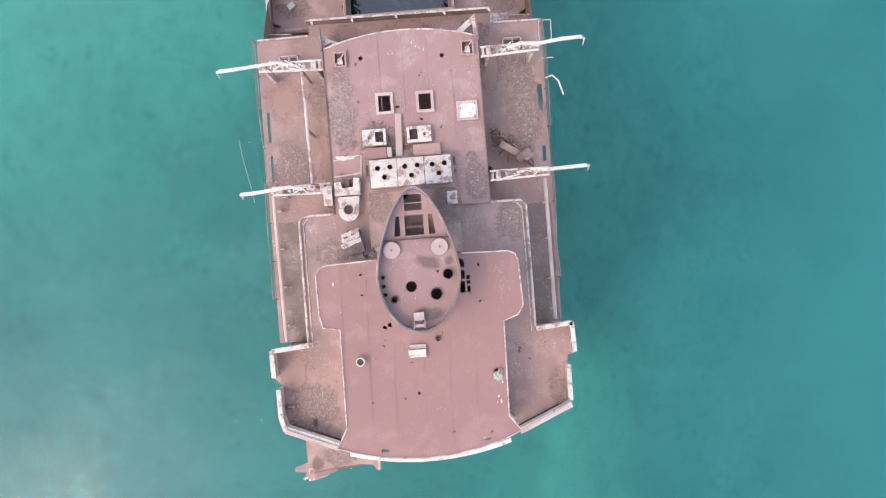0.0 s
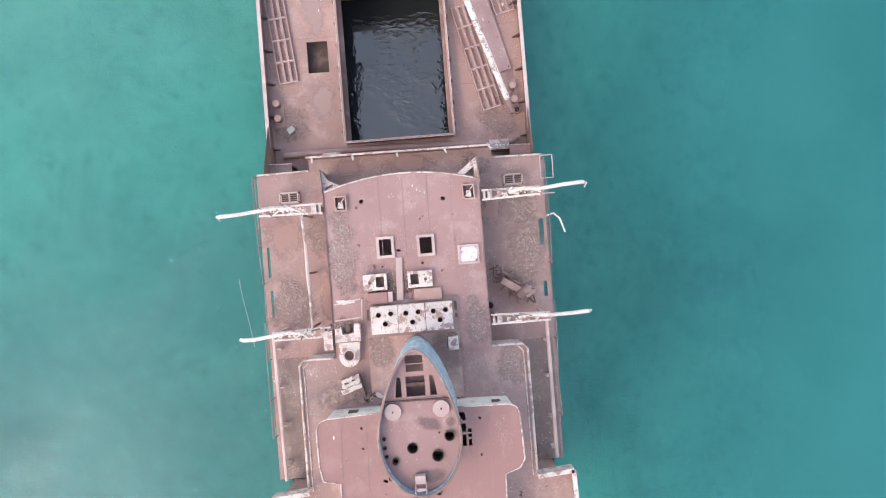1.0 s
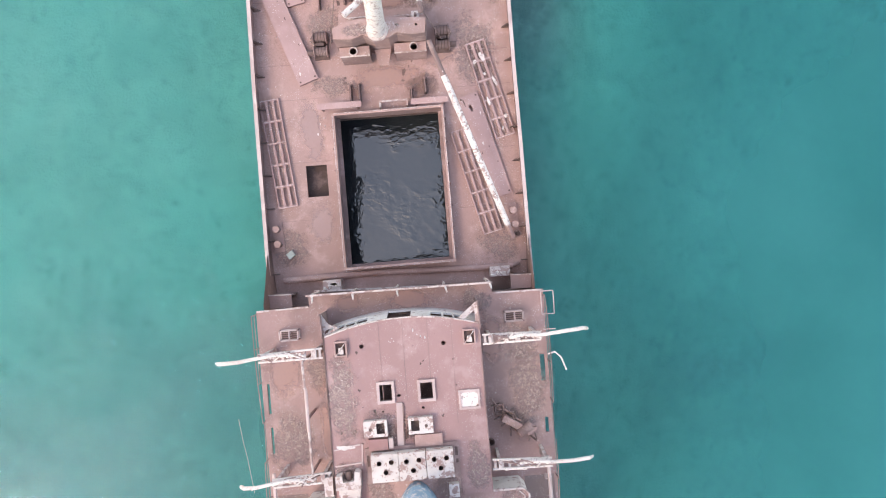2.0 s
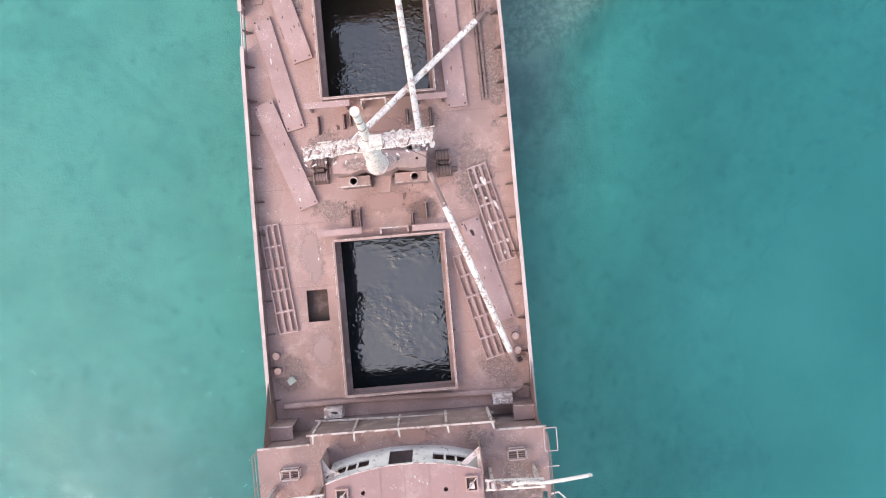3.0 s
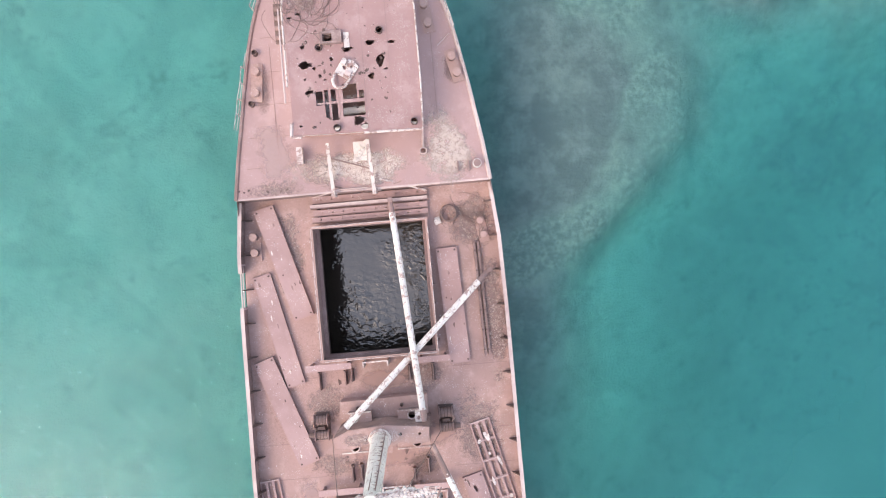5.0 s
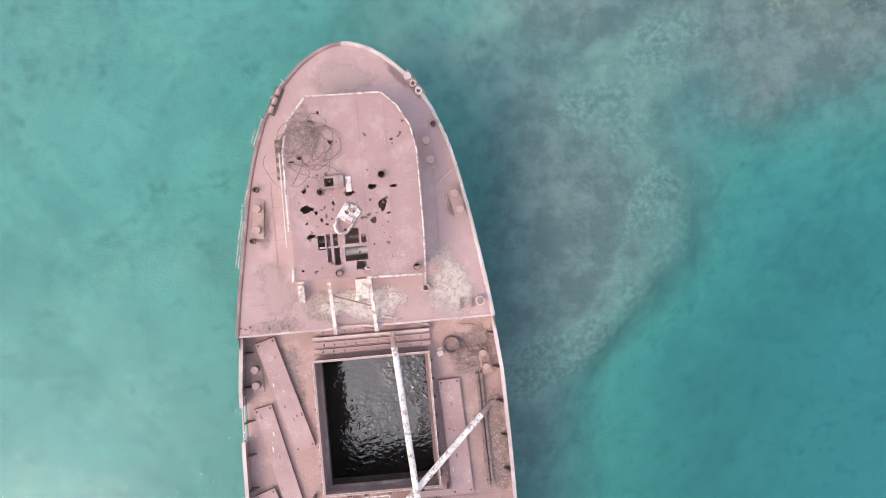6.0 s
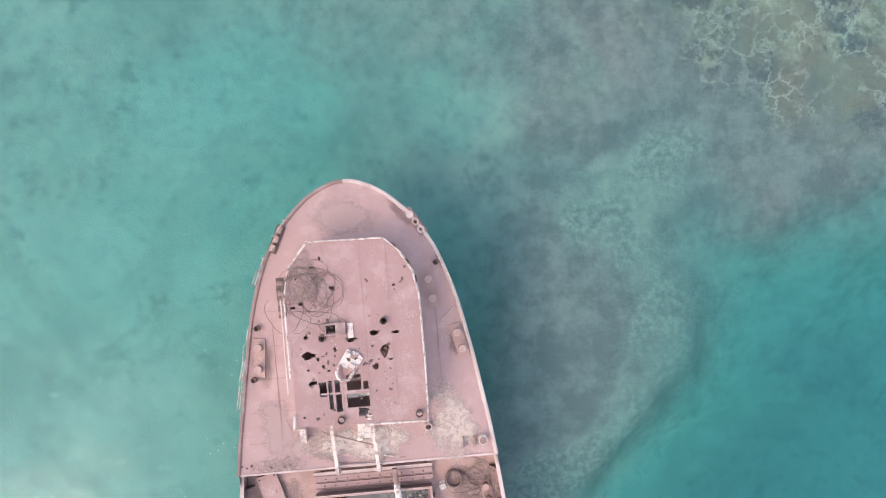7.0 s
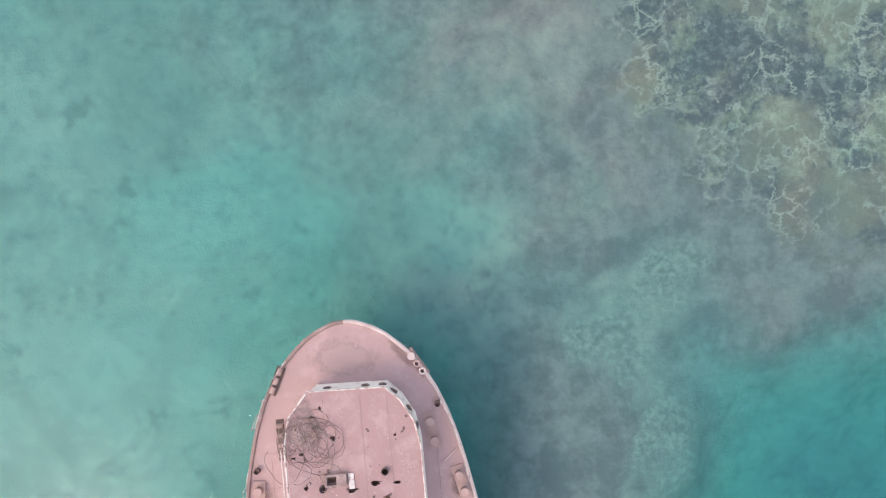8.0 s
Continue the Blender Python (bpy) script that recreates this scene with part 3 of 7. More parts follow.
# bulwarks with their cap rails and stays
for s, tag in ((-1, "port"), (1, "starboard")):
    ys = [12.3 + 0.95 * i for i in range(29)] if s > 0 else [12.6 + 0.94 * i for i in range(29)]
    bm, cap = bmesh.new(), bmesh.new()
    for a, b in zip(ys, ys[1:]):
        if s < 0 and 33.2 < (a + b) / 2 < 35.6:
            continue
        xa, xb, za, zb = side(a, s), side(b, s), main_z(a), main_z(b)
        for target, o0, o1, h0, h1 in ((bm, 0.06, 0.0, -0.1, 1.0), (cap, 0.14, -0.06, 1.0, 1.06)):
            v = []
            for x, y, z in ((xa, a, za), (xb, b, zb)):
                v += [target.verts.new((x - s * o0, y, z + h0)), target.verts.new((x - s * o1, y, z + h0)), target.verts.new((x - s * o1, y, z + h1)), target.verts.new((x - s * o0, y, z + h1))]
            for k in range(4):
                target.faces.new((v[k], v[(k + 1) % 4], v[4 + (k + 1) % 4], v[4 + k]))
    for target in (bm, cap):
        bmesh.ops.remove_doubles(target, verts=target.verts, dist=0.002)
        bmesh.ops.holes_fill(target, edges=target.edges, sides=4)
    wall = part("bulwark", bm, M_WALL, ship, "rusted steel bulwark along the main deck")
    part("cap_rail", cap, M_EDGE, wall, "pale worn cap rail")
    for i, y in enumerate(ys[1:-1:2]):
        bm = bmesh.new()
        x, z = side(y, s) - s * 0.06, main_z(y)
        v = [bm.verts.new(p) for p in ((x, y - 0.03, z), (x, y - 0.03, z + 0.95), (x - s * 0.42, y - 0.03, z), (x, y + 0.03, z), (x, y + 0.03, z + 0.95), (x - s * 0.42, y + 0.03, z))]
        for f in ((0, 1, 2), (3, 5, 4), (0, 3, 4, 1), (1, 4, 5, 2), (2, 5, 3, 0)):
            bm.faces.new([v[k] for k in f])
        part("stay", bm, M_DARK, wall)
# open freeing port in the port bulwark
port_frame = bmesh.new()
for dz in (0.95, 0.5):
    rod(port_frame, (side(33.2, -1) + 0.05, 33.2, main_z(33) + dz), (side(35.6, -1) + 0.05, 35.6, main_z(35) + dz), 0.04)
for y in (33.2, 35.6):
    rod(port_frame, (side(y, -1) + 0.05, y, main_z(y)), (side(y, -1) + 0.05, y, main_z(y) + 1), 0.05)
part("freeing_port", port_frame, M_EDGE, ship)

# forecastle gunwale
for s in (-1, 1):
    ys = [39.0, 40, 41, 42, 43, 44, 45, 46, 47, 48, 49, 50, 50.7, 51.4, 52, 52.5, 53.0, 53.4, 53.65, 53.75]
    pts = [(side(y, s), y) for y in ys]
    bm = pipe([(x, y, fore_z(y) + 0.02) for x, y in pts + [(table(AXIS, 54), 53.79)]], 0.11)
    part("gunwale", bm, M_EDGE if s > 0 else M_WALL, ship, "rusted rounded gunwale")

# hold lining, tween deck and the water in the holds
bm = bmesh.new()
for y0, y1 in ((12.4, 26.0), (26.2, 38.8)):
    xs = [(side(y, -1) + 0.3, side(y, 1) - 0.3) for y in (y0, y1)]
    b = [bm.verts.new((x, y, z)) for z in (-4.6, main_z(y0) - 0.14) for x, y in ((xs[0][0], y0), (xs[0][1], y0), (xs[1][1], y1), (xs[1][0], y1))]
    for f in ((0, 1, 2, 3), (0, 1, 5, 4), (1, 2, 6, 5), (2, 3, 7, 6), (3, 0, 4, 7)):
        bm.faces.new([b[k] for k in f])
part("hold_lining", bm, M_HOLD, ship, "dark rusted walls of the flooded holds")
for n, x0, x1, y0, y1 in HATCHES:
    lo, hi = (12.5, 25.9) if y0 < 20 else (26.3, 38.7)
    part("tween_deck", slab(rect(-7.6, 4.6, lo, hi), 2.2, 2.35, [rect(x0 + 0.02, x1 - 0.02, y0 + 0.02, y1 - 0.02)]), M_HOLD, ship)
    water = new("water_hold", bpy.data.meshes.new("water_hold"))
    bm = slab(rect(-8.3, 5.3, lo, hi), -0.4, 0.03)
    bm.to_mesh(water.data)
    bm.free()
    water.data.materials.append(hold_water_material("brown_hold_water", (0.046, 0.037, 0.031)) if n == "hatch_fore" else hold_water_material("dark_hold_water", (0.027, 0.032, 0.036)))
    tagged(water, "dark still water flooding the open cargo hold", "water", kind="structure")

part("manhole_floor", a_box(-6.6, -5.1, 17.6, 19.8, main_z(18.7) - 0.75, main_z(18.7) - 0.7), M_DARK, ship)

# ---- superstructure ----
house = thing("lower_deckhouse", "rusted lower deckhouse carrying the boat deck", "deckhouse")
BOAT = [(-9.05, -4.35), (5.95, -4.35), (6.05, 11.7), (3.4, 11.75), (3.4, 12.26), (-6.25, 12.34), (-6.25, 11.78), (-9.05, 11.74)]
part("boat_deck", slab(BOAT, BOAT_Z - 0.15, BOAT_Z, [rect(5.6, 5.85, 6.9, 8.3), rect(5.62, 5.8, 4.2, 5.0), rect(-8.8, -8.66, 6.3, 7.9), rect(-8.78, -8.64, 4.2, 5.6)]), M_BOAT, house, "stained boat deck with gritty scale and droppings")
part("front_wall", wall_run([(-6.3, 12.25), (3.35, 12.17)], main_z(12) - 0.1, BOAT_Z - 0.15, 0.12), M_WALL, house)
part("side_wall", wall_run([(-8.9, 11.62), (-6.3, 11.62)], main_z(12) - 0.1, BOAT_Z - 0.15, 0.12), M_WALL, house)
part("side_wall", wall_run([(3.4, 11.6), (5.9, 11.6)], main_z(12) - 0.1, BOAT_Z - 0.15, 0.12), M_WALL, house)
for x in (-6.0, -3.9, -1.6, 0.9, 3.2):
    part("pillar", bar((x, 12.38, 4.85), (x + 0.05, 12.36, BOAT_Z + 0.5), 0.12, 0.1), M_WHITE_WORN, house, "chipped white wall stiffener")
    part("rail_stump", a_rod((x + 0.05, 12.3, BOAT_Z + 0.6), (x + 0.12, 12.02, BOAT_Z + 1.1), 0.07, 0.04, seg=7), M_GUANO, house, "white crusted rail stump")
part("sill_beam", bar((-6.3, 12.46, 4.8), (3.5, 12.12, 4.8), 0.09, 0.1), M_WHITE_WORN, house, "chipped white horizontal beam")
part("front_bulwark", wall_run([(-6.27, 12.38), (3.4, 12.3)], BOAT_Z - 0.1, BOAT_Z + 0.68, 0.06), M_WALL, house, "low rusted bulwark along the deck front")
part("bulwark_cap", bar((-6.27, 12.38, BOAT_Z + 0.68), (3.4, 12.3, BOAT_Z + 0.68), 0.1, 0.05), M_WHITE_WORN, house, "pale flaking bulwark cap")
# lower corner platforms where the hull side runs up to the house
for x0, x1, y0, y1 in ((-8.85, -7.45, 11.72, 12.5), (4.55, 5.85, 11.74, 12.55)):
    part("corner_platform", slab([(x0, y0), (x1, y0), (x1, y1 - 0.06), (x0, y1)], 5.42, 5.5), M_BOAT, house, "small rusted platform at the house corner")
    part("platform_wall", wall_run([(x0 + 0.05, y1 - 0.06), (x1 - 0.05, y1 - 0.12)], main_z(12), 5.42, 0.08), M_WALL, house)
    part("platform_edge", bar((x0, y1 - 0.03, 5.5), (x1, y1 - 0.09, 5.5), 0.06, 0.06), M_WHITE_WORN, house)
for p, q in (((3.45, 11.72), (6.05, 11.68)), ((-9.0, 11.72), (-6.3, 11.76))):
    part("deck_edge", bar((*p, BOAT_Z), (*q, BOAT_Z), 0.09, 0.1), M_WHITE_WORN, house, "pale worn deck edge")
part("alley_floor", slab(rect(-8.85, -7.1, -4.3, 2.0), BOAT_Z + 0.001, BOAT_Z + 0.012), M_GRIT, house, "dark gritty scale on the side alley")
part("alley_floor", slab(rect(4.3, 5.85, -4.3, 2.0), BOAT_Z + 0.001, BOAT_Z + 0.012), M_GRIT, house, "dark gritty scale on the side alley")
part("stern_bulkhead", a_box(-8.2, 5.2, -9.0, -8.8, -6, BOAT_Z - 0.2), M_HULL, house)
part("tank_top", a_box(-8.3, 5.3, -9.0, -4.4, BOAT_Z - 0.4, BOAT_Z - 0.2), M_HULL, house)


def arc(p, q, rise, n=10):
    """Points from p to q with a bow of that rise to the left of the run."""
    p, q = Vector(p), Vector(q)
    d = q - p
    nrm = Vector((-d.y, d.x)).normalized()
    return [tuple(p + d * (i / n) + nrm * rise * (1 - (2 * i / n - 1) ** 2)) for i in range(n + 1)]


bridge = thing("bridge_house", "wheelhouse with flat pink roof and white curved front", "deckhouse")
FRONT = arc((2.45, 10.45), (-5.2, 10.35), -0.62, 12)[::-1]
BR = FRONT + [(2.5, 2.1), (-5.25, 2.1)]
BR_HOLES = [rect(-2.68, -2.08, 7.0, 7.8), rect(-0.67, -0.07, 6.95, 7.75), disc(-3.4, 9.75, 0.11), disc(0.65, 9.6, 0.11), blob(-1.75, 7.2, 0.09, 0.07, 3), blob(-1.95, 7.6, 0.06, 0.06, 4), blob(-3.0, 6.5, 0.07, 0.1, 5), blob(-2.6, 6.45, 0.06, 0.05, 6), blob(-0.6, 6.5, 0.07, 0.07, 7), blob(1.1, 7.5, 0.05, 0.05, 8)]
part("roof", slab(BR, ROOF_Z - 0.08, ROOF_Z, BR_HOLES), M_ROOF, bridge, "faded pink roof plating with bird droppings")
part("side_wall", wall_run([(-5.2, 10.2), (-5.2, 2.2)], BOAT_Z, ROOF_Z - 0.08, 0.1), M_WALL, bridge)
part("side_wall", wall_run([(2.45, 2.2), (2.45, 10.3)], BOAT_Z, ROOF_Z - 0.08, 0.1), M_WALL, bridge)


def front_y(x):
    return 10.4 + 0.62 * (1 - ((x + 1.375) / 3.825) ** 2) - 0.06


XS = [-5.15, -4.75, -4.3, -4.2, -3.75, -3.65, -3.1, -2.1, -0.9, 0.1, 0.65, 0.75, 1.2, 1.3, 1.85, 2.4]
WINDOWS = {(-4.75, -4.3), (-4.2, -3.75), (-3.65, -3.1), (0.1, 0.65), (0.75, 1.2), (1.3, 1.85), (-2.1, -0.9)}
bm = bmesh.new()
for a, b in zip(XS, XS[1:]):
    bands = [(BOAT_Z, ROOF_Z - 0.08)] if (a, b) not in WINDOWS else ([(BOAT_Z, 8.05), (8.85, ROOF_Z - 0.08)] if b - a < 1 else [(BOAT_Z, 7.5), (9.2, ROOF_Z - 0.08)])
    for z0, z1 in bands:
        v = [bm.verts.new((x, front_y(x) + o + 0.34 * (ROOF_Z - 0.08 - z) / 2.3, z)) for z in (z0, z1) for x, o in ((a, 0), (b, 0), (b, -0.1), (a, -0.1))]
        for f in ((0, 3, 2, 1), (4, 5, 6, 7), (0, 1, 5, 4), (1, 2, 6, 5), (2, 3, 7, 6), (3, 0, 4, 7)):
            bm.faces.new([v[k] for k in f])
part("front_wall", bm, M_WHITE_LIFTED, bridge, "white curved wheelhouse front with empty windows")
# Assumed partition in the dark material, backing the empty windows.
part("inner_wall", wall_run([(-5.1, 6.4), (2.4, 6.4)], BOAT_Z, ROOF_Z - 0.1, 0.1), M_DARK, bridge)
for x, y0, y1 in ((-4.0, 10.6, 6.5), (-2.5, 10.85, 5.0), (-1.33, 10.95, 6.9), (-0.1, 10.85, 7.8), (1.08, 10.7, 5.6), (-3.75, 6.4, 2.4), (1.0, 4.2, 2.2)):
    part("weld_seam", bar((x, y0, ROOF_Z), (x - 0.02, y1, ROOF_Z), 0.035, 0.012), M_SEAM, bridge)
part("roof_edge", bar((-5.24, 10.4, ROOF_Z), (-5.26, 2.1, ROOF_Z), 0.06, 0.05), M_DARK, bridge)
part("roof_edge", bar((2.47, 10.4, ROOF_Z), (2.49, 2.1, ROOF_Z), 0.05, 0.04), M_WALL, bridge)
bm = pipe([(x, y, ROOF_Z + 0.02) for x, y in FRONT], 0.04)
part("roof_edge", bm, M_WHITE_WORN, bridge, "chipped white roof edge")
# screens at the front corners
part("corner_screen", slab([(-5.32, 10.3), (-4.45, 10.7), (-5.0, 10.95), (-5.35, 11.5)], ROOF_Z - 0.4, ROOF_Z - 0.36, [[(-5.2, 10.48), (-4.75, 10.68), (-4.8, 10.78), (-5.18, 10.62)]]), M_WHITE_WORN, bridge, "pale torn corner bracket")
part("corner_screen", wall_run([(-5.3, 10.3), (-5.36, 11.5)], BOAT_Z, ROOF_Z + 0.1, 0.06), M_WALL, bridge)
part("corner_screen", slab([(2.5, 10.2), (2.45, 11.55), (1.35, 10.7)], ROOF_Z - 0.1, ROOF_Z - 0.05, [[(2.3, 10.5), (2.3, 11.1), (1.8, 10.7)]]), M_WHITE_WORN, bridge, "pale torn corner bracket")
part("corner_screen", wall_run([(2.52, 10.2), (2.47, 11.55)], BOAT_Z, ROOF_Z + 0.1, 0.06), M_WALL, bridge)

mid = thing("mid_deckhouse", "deckhouse with bridge wings round the funnel", "deckhouse")
MID_Z = 9.35
MID = [(-7.15, 1.75), (-6.85, 2.1), (4.0, 2.1), (4.28, 1.8), (4.28, -4.35), (6.1, -4.2), (6.1, -5.75), (5.75, -5.8), (5.75, -6.3), (5.6, -7.8), (5.5, -8.05)] + [(x, y) for x, y in arc((3.05, -9.1), (-5.8, -9.15), 0.95, 10)] + [(-8.4, -8.1), (-8.7, -7.8), (-8.75, -6.5), (-8.6, -6.2), (-8.95, -5.85), (-9.0, -4.5), (-7.1, -4.3)]
part("wing_deck", slab(MID, MID_Z - 0.12, MID_Z), M_BOAT, mid, "stained upper deck with bridge wings")
part("house_wall", wall_run([(-5.3, 2.02), (-6.8, 2.02), (-7.08, 1.7), (-7.06, -4.25)], BOAT_Z, MID_Z - 0.12, 0.1), M_WHITE_LIFTED, mid, "chipped white deckhouse wall")
part("house_wall", wall_run([(4.2, -4.25), (4.2, 1.75), (3.95, 2.02), (2.5, 2.02)], BOAT_Z, MID_Z - 0.12, 0.1), M_WHITE_LIFTED, mid, "chipped white deckhouse wall")
part("wing_wall", wall_run([(-7.1, -4.4), (-8.3, -4.45), (-8.3, -8.3), (-5.8, -9.5)], BOAT_Z - 1.5, MID_Z - 0.12, 0.1), M_WALL, mid)
part("wing_wall", wall_run([(3.0, -9.4), (5.3, -8.3), (5.3, -4.4), (4.3, -4.4)], BOAT_Z - 1.5, MID_Z - 0.12, 0.1), M_WALL, mid)
part("aft_wall", wall_run([(-5.8, -9.5), (3.0, -9.4)], BOAT_Z - 2.0, MID_Z - 0.12, 0.1), M_WALL, mid)
for pts in ([(-5.4, 2.12), (-6.85, 2.12), (-7.1, 1.85), (-7.12, -4.3)], [(2.5, 2.12), (4.0, 2.12), (4.26, 1.85), (4.26, -4.35)]):
    part("edge_pipe", pipe([(x, y, MID_Z + 0.06) for x, y in pts], 0.065), M_WHITE_WORN, mid, "thick white pipe along the deck edge")
    part("edge_pipe", pipe([(x + (0.2 if x < 0 else -0.2), y - 0.12, MID_Z + 0.03) for x, y in pts[1:]], 0.035), M_WHITE_WORN, mid)
# wing bulwarks
for pts in ([(-7.1, -4.36), (-8.98, -4.52)], [(-9.0, -4.5), (-8.97, -5.85)], [(-8.8, -6.45), (-8.78, -7.9), (-8.6, -8.5)], [(4.3, -4.4), (6.1, -4.24)], [(6.08, -4.2), (6.12, -5.7)], [(5.76, -6.3), (5.74, -8.1)]):
    if pts[0][0] < 0:
        pts = pts[::-1] if pts[0][1] > pts[-1][1] + 0.3 else pts
    pts = [(0.1 + (x - 0.1) * 0.976, 1.4 + (y - 1.4) * 0.976) for x, y in pts]
    part("wing_bulwark", wall_run(pts, MID_Z, MID_Z + 0.95, 0.07), M_WHITE_WORN, mid, "chipped white wing bulwark")
    part("bulwark_cap", wall_run(pts, MID_Z + 0.95, MID_Z + 1.02, 0.22), M_WHITE, mid, "white bulwark cap")
for pts in ([(-8.6, -8.55), (-6.0, -9.62)], [(3.1, -9.5), (5.6, -8.4)]):
    pts = [(0.1 + (x - 0.1) * 0.978, 1.4 + (y - 1.4) * 0.978) for x, y in pts]
    part("wing_bulwark", wall_run(pts, MID_Z, MID_Z + 0.9, 0.06, 0.0), M_WHITE_WORN, mid, "chipped white wing bulwark")
    part("bulwark_cap", wall_run(pts, MID_Z + 0.9, MID_Z + 0.96, 0.2), M_EDGE, mid)
for pts in ([(-8.5, -8.2), (-5.85, -9.28)], [(3.1, -9.2), (5.66, -8.1)]):
    part("wind_deflector", wall_run(pts, MID_Z + 0.35, MID_Z + 0.86, 0.27), M_WHITE_LIFTED, mid, "thick white wind deflector")
stern_arc = arc((2.6, -9.78), (-5.44, -9.86), 0.6, 14)
part("stern_bulwark", wall_run(stern_arc, MID_Z - 0.5, MID_Z + 0.25, 0.2), M_WHITE_LIFTED, mid, "white curved bulwark behind the aft house")
part("casing_top", slab(rect(-3.6, 0.95, -0.25, 4.3), ROOF_Z + 0.002, ROOF_Z + 0.09), M_DECK, mid, "raised grey-brown engine casing plate")

aft = thing("aft_house", "aft house with flat pink plated roof", "deckhouse")
AFT = [(-3.2, -0.3), (-5.6, -0.4), (-5.95, -0.55), (-6.1, -0.9), (-6.08, -2.6), (-5.95, -3.3), (-5.15, -3.45), (-5.2, -8.1), (-5.7, -9.0)] + arc((-5.6, -9.05), (2.95, -8.85), -0.8, 14)[1:-1] + [(3.0, -8.8), (2.45, -8.1), (2.55, -3.6), (3.25, -3.35), (3.5, -2.95), (3.42, -0.8), (3.3, -0.5), (3.0, -0.35), (0.8, -0.3)]
AH = [blob(0.75, -0.75, 0.16, 0.22, 11), rect(0.62, 0.88, -1.5, -1.1), rect(0.95, 1.12, -1.75, -1.35), rect(0.62, 0.86, -2.15, -1.62), rect(0.95, 1.1, -2.15, -1.85), blob(-3.05, -3.5, 0.1, 0.08, 12), blob(-2.8, -3.4, 0.07, 0.12, 13), disc(-0.6, -4.2, 0.1), disc(-1.68, -6.7, 0.07), blob(2.0, -5.9, 0.07, 0.09, 14), blob(-4.0, -0.95, 0.06, 0.06, 15), blob(-4.0, -1.9, 0.05, 0.05, 16), rect(1.15, 1.5, -9.15, -8.98), rect(-3.65, -3.3, -9.35, -9.2), blob(1.55, -0.9, 0.06, 0.06, 17), blob(1.5, -2.6, 0.04, 0.07, 18)]
part("roof", slab(AFT[::-1], AFT_Z - 0.09, AFT_Z, AH), M_AFT, aft, "smooth pink roof plating with rust holes")
inset = [(-3.2, -0.4), (-5.55, -0.5), (-5.98, -0.95), (-5.9, -3.2), (-5.05, -3.5), (-5.1, -8.1), (-5.5, -8.9), (-1.3, -9.4), (2.8, -8.7), (2.35, -8.1), (2.45, -3.65), (3.2, -3.4), (3.35, -2.9), (3.28, -0.9), (3.0, -0.45), (0.8, -0.4)]
part("house_wall", wall_run(inset, MID_Z, AFT_Z - 0.09, 0.08, closed=True), M_WHITE_LIFTED, aft, "chipped white house wall")
# No cut in the wall: dark blocks paint the shade of two openings.
part("wall_opening_shade", a_box(-4.7, -4.25, -0.42, -0.36, 10.2, 10.7), M_DARK, aft)
part("wall_opening_shade", a_box(2.2, 2.6, -0.36, -0.3, 10.6, 10.9), M_DARK, aft)
part("roof_rim", pipe([(x, y, AFT_Z + 0.02) for x, y in AFT], 0.036), M_WHITE_WORN, aft, "pale worn roof rim")
for x, y0, y1 in ((-4.95, -0.7, -3.4), (-5.0, -3.6, -9.0), (-3.75, -0.5, -9.3), (-2.7, -4.0, -9.5), (-1.35, -5.2, -9.6), (-0.1, -4.2, -9.6), (1.2, -0.4, -8.9), (2.0, -0.5, -6.0)):
    part("weld_seam", bar((x, y0, AFT_Z), (x - 0.25 * (y0 - y1) / 9, y1, AFT_Z), 0.03, 0.012), M_SEAM, aft)

# ---- funnel ----
funnel = thing("funnel", "egg-shaped funnel in faded blue and white paint, open on top", "funnel")
EGG = []
for i in range(40):
    a = 2 * math.pi * i / 40
    c, s = math.cos(a), math.sin(a)
    EGG.append((-1.2 + 1.82 * s * (1 - 0.32 * max(0.0, c) ** 1.2), -0.95 + (3.75 if c > 0 else 2.65) * c))


def grown(k, dy=0.0):
    return [(-1.2 + (x + 1.2) * k, -0.95 + (y + 0.95) * k + dy) for x, y in EGG]


bm = bmesh.new()
levels = [(9.45, 0.995, 0.2, 1), (11.5, 1.0, 0.1, 1), (13.98, 1.012, 0.0, 1), (13.98, 0.985, 0.0, 1), (13.3, 0.985, 0.0, 1)]
rings = [[bm.verts.new((x, y, z)) for x, y in grown(k, dy)] for z, k, dy, _ in levels]
for a, b in zip(rings, rings[1:]):
    for i in range(40):
        j = (i + 1) % 40
        bm.faces.new((a[i], a[j], b[j], b[i]))
part("shell", bm, M_BLUE, funnel, "faded pale blue funnel casing")
part("rim", pipe([(x, y, 14.0) for x, y in grown(1.0) + grown(1.0)[:1]], 0.058), M_WALL, funnel, "thin rusted rim")
FUN_HOLES = [rect(-1.62, -0.84, 1.78, 2.5), rect(-1.66, -0.82, 0.68, 1.58), [(-2.16, 0.68), (-1.88, 0.68), (-1.88, 1.56), (-2.05, 1.56)], [(-0.6, 0.68), (-0.3, 0.68), (-0.42, 1.56), (-0.6, 1.56)], disc(-1.58, -1.6, 0.23), disc(0.1, -1.15, 0.21), disc(-0.48, -2.0, 0.24), disc(-2.37, -2.12, 0.12), disc(-2.8, -1.1, 0.06), disc(-2.8, -1.5, 0.06), disc(-2.75, -1.88, 0.06), disc(-0.35, -1.0, 0.05)]
part("platform", slab(grown(0.98)[::-1], 13.38, 13.45, FUN_HOLES), M_ROOF, funnel, "rusted plate inside the funnel top")
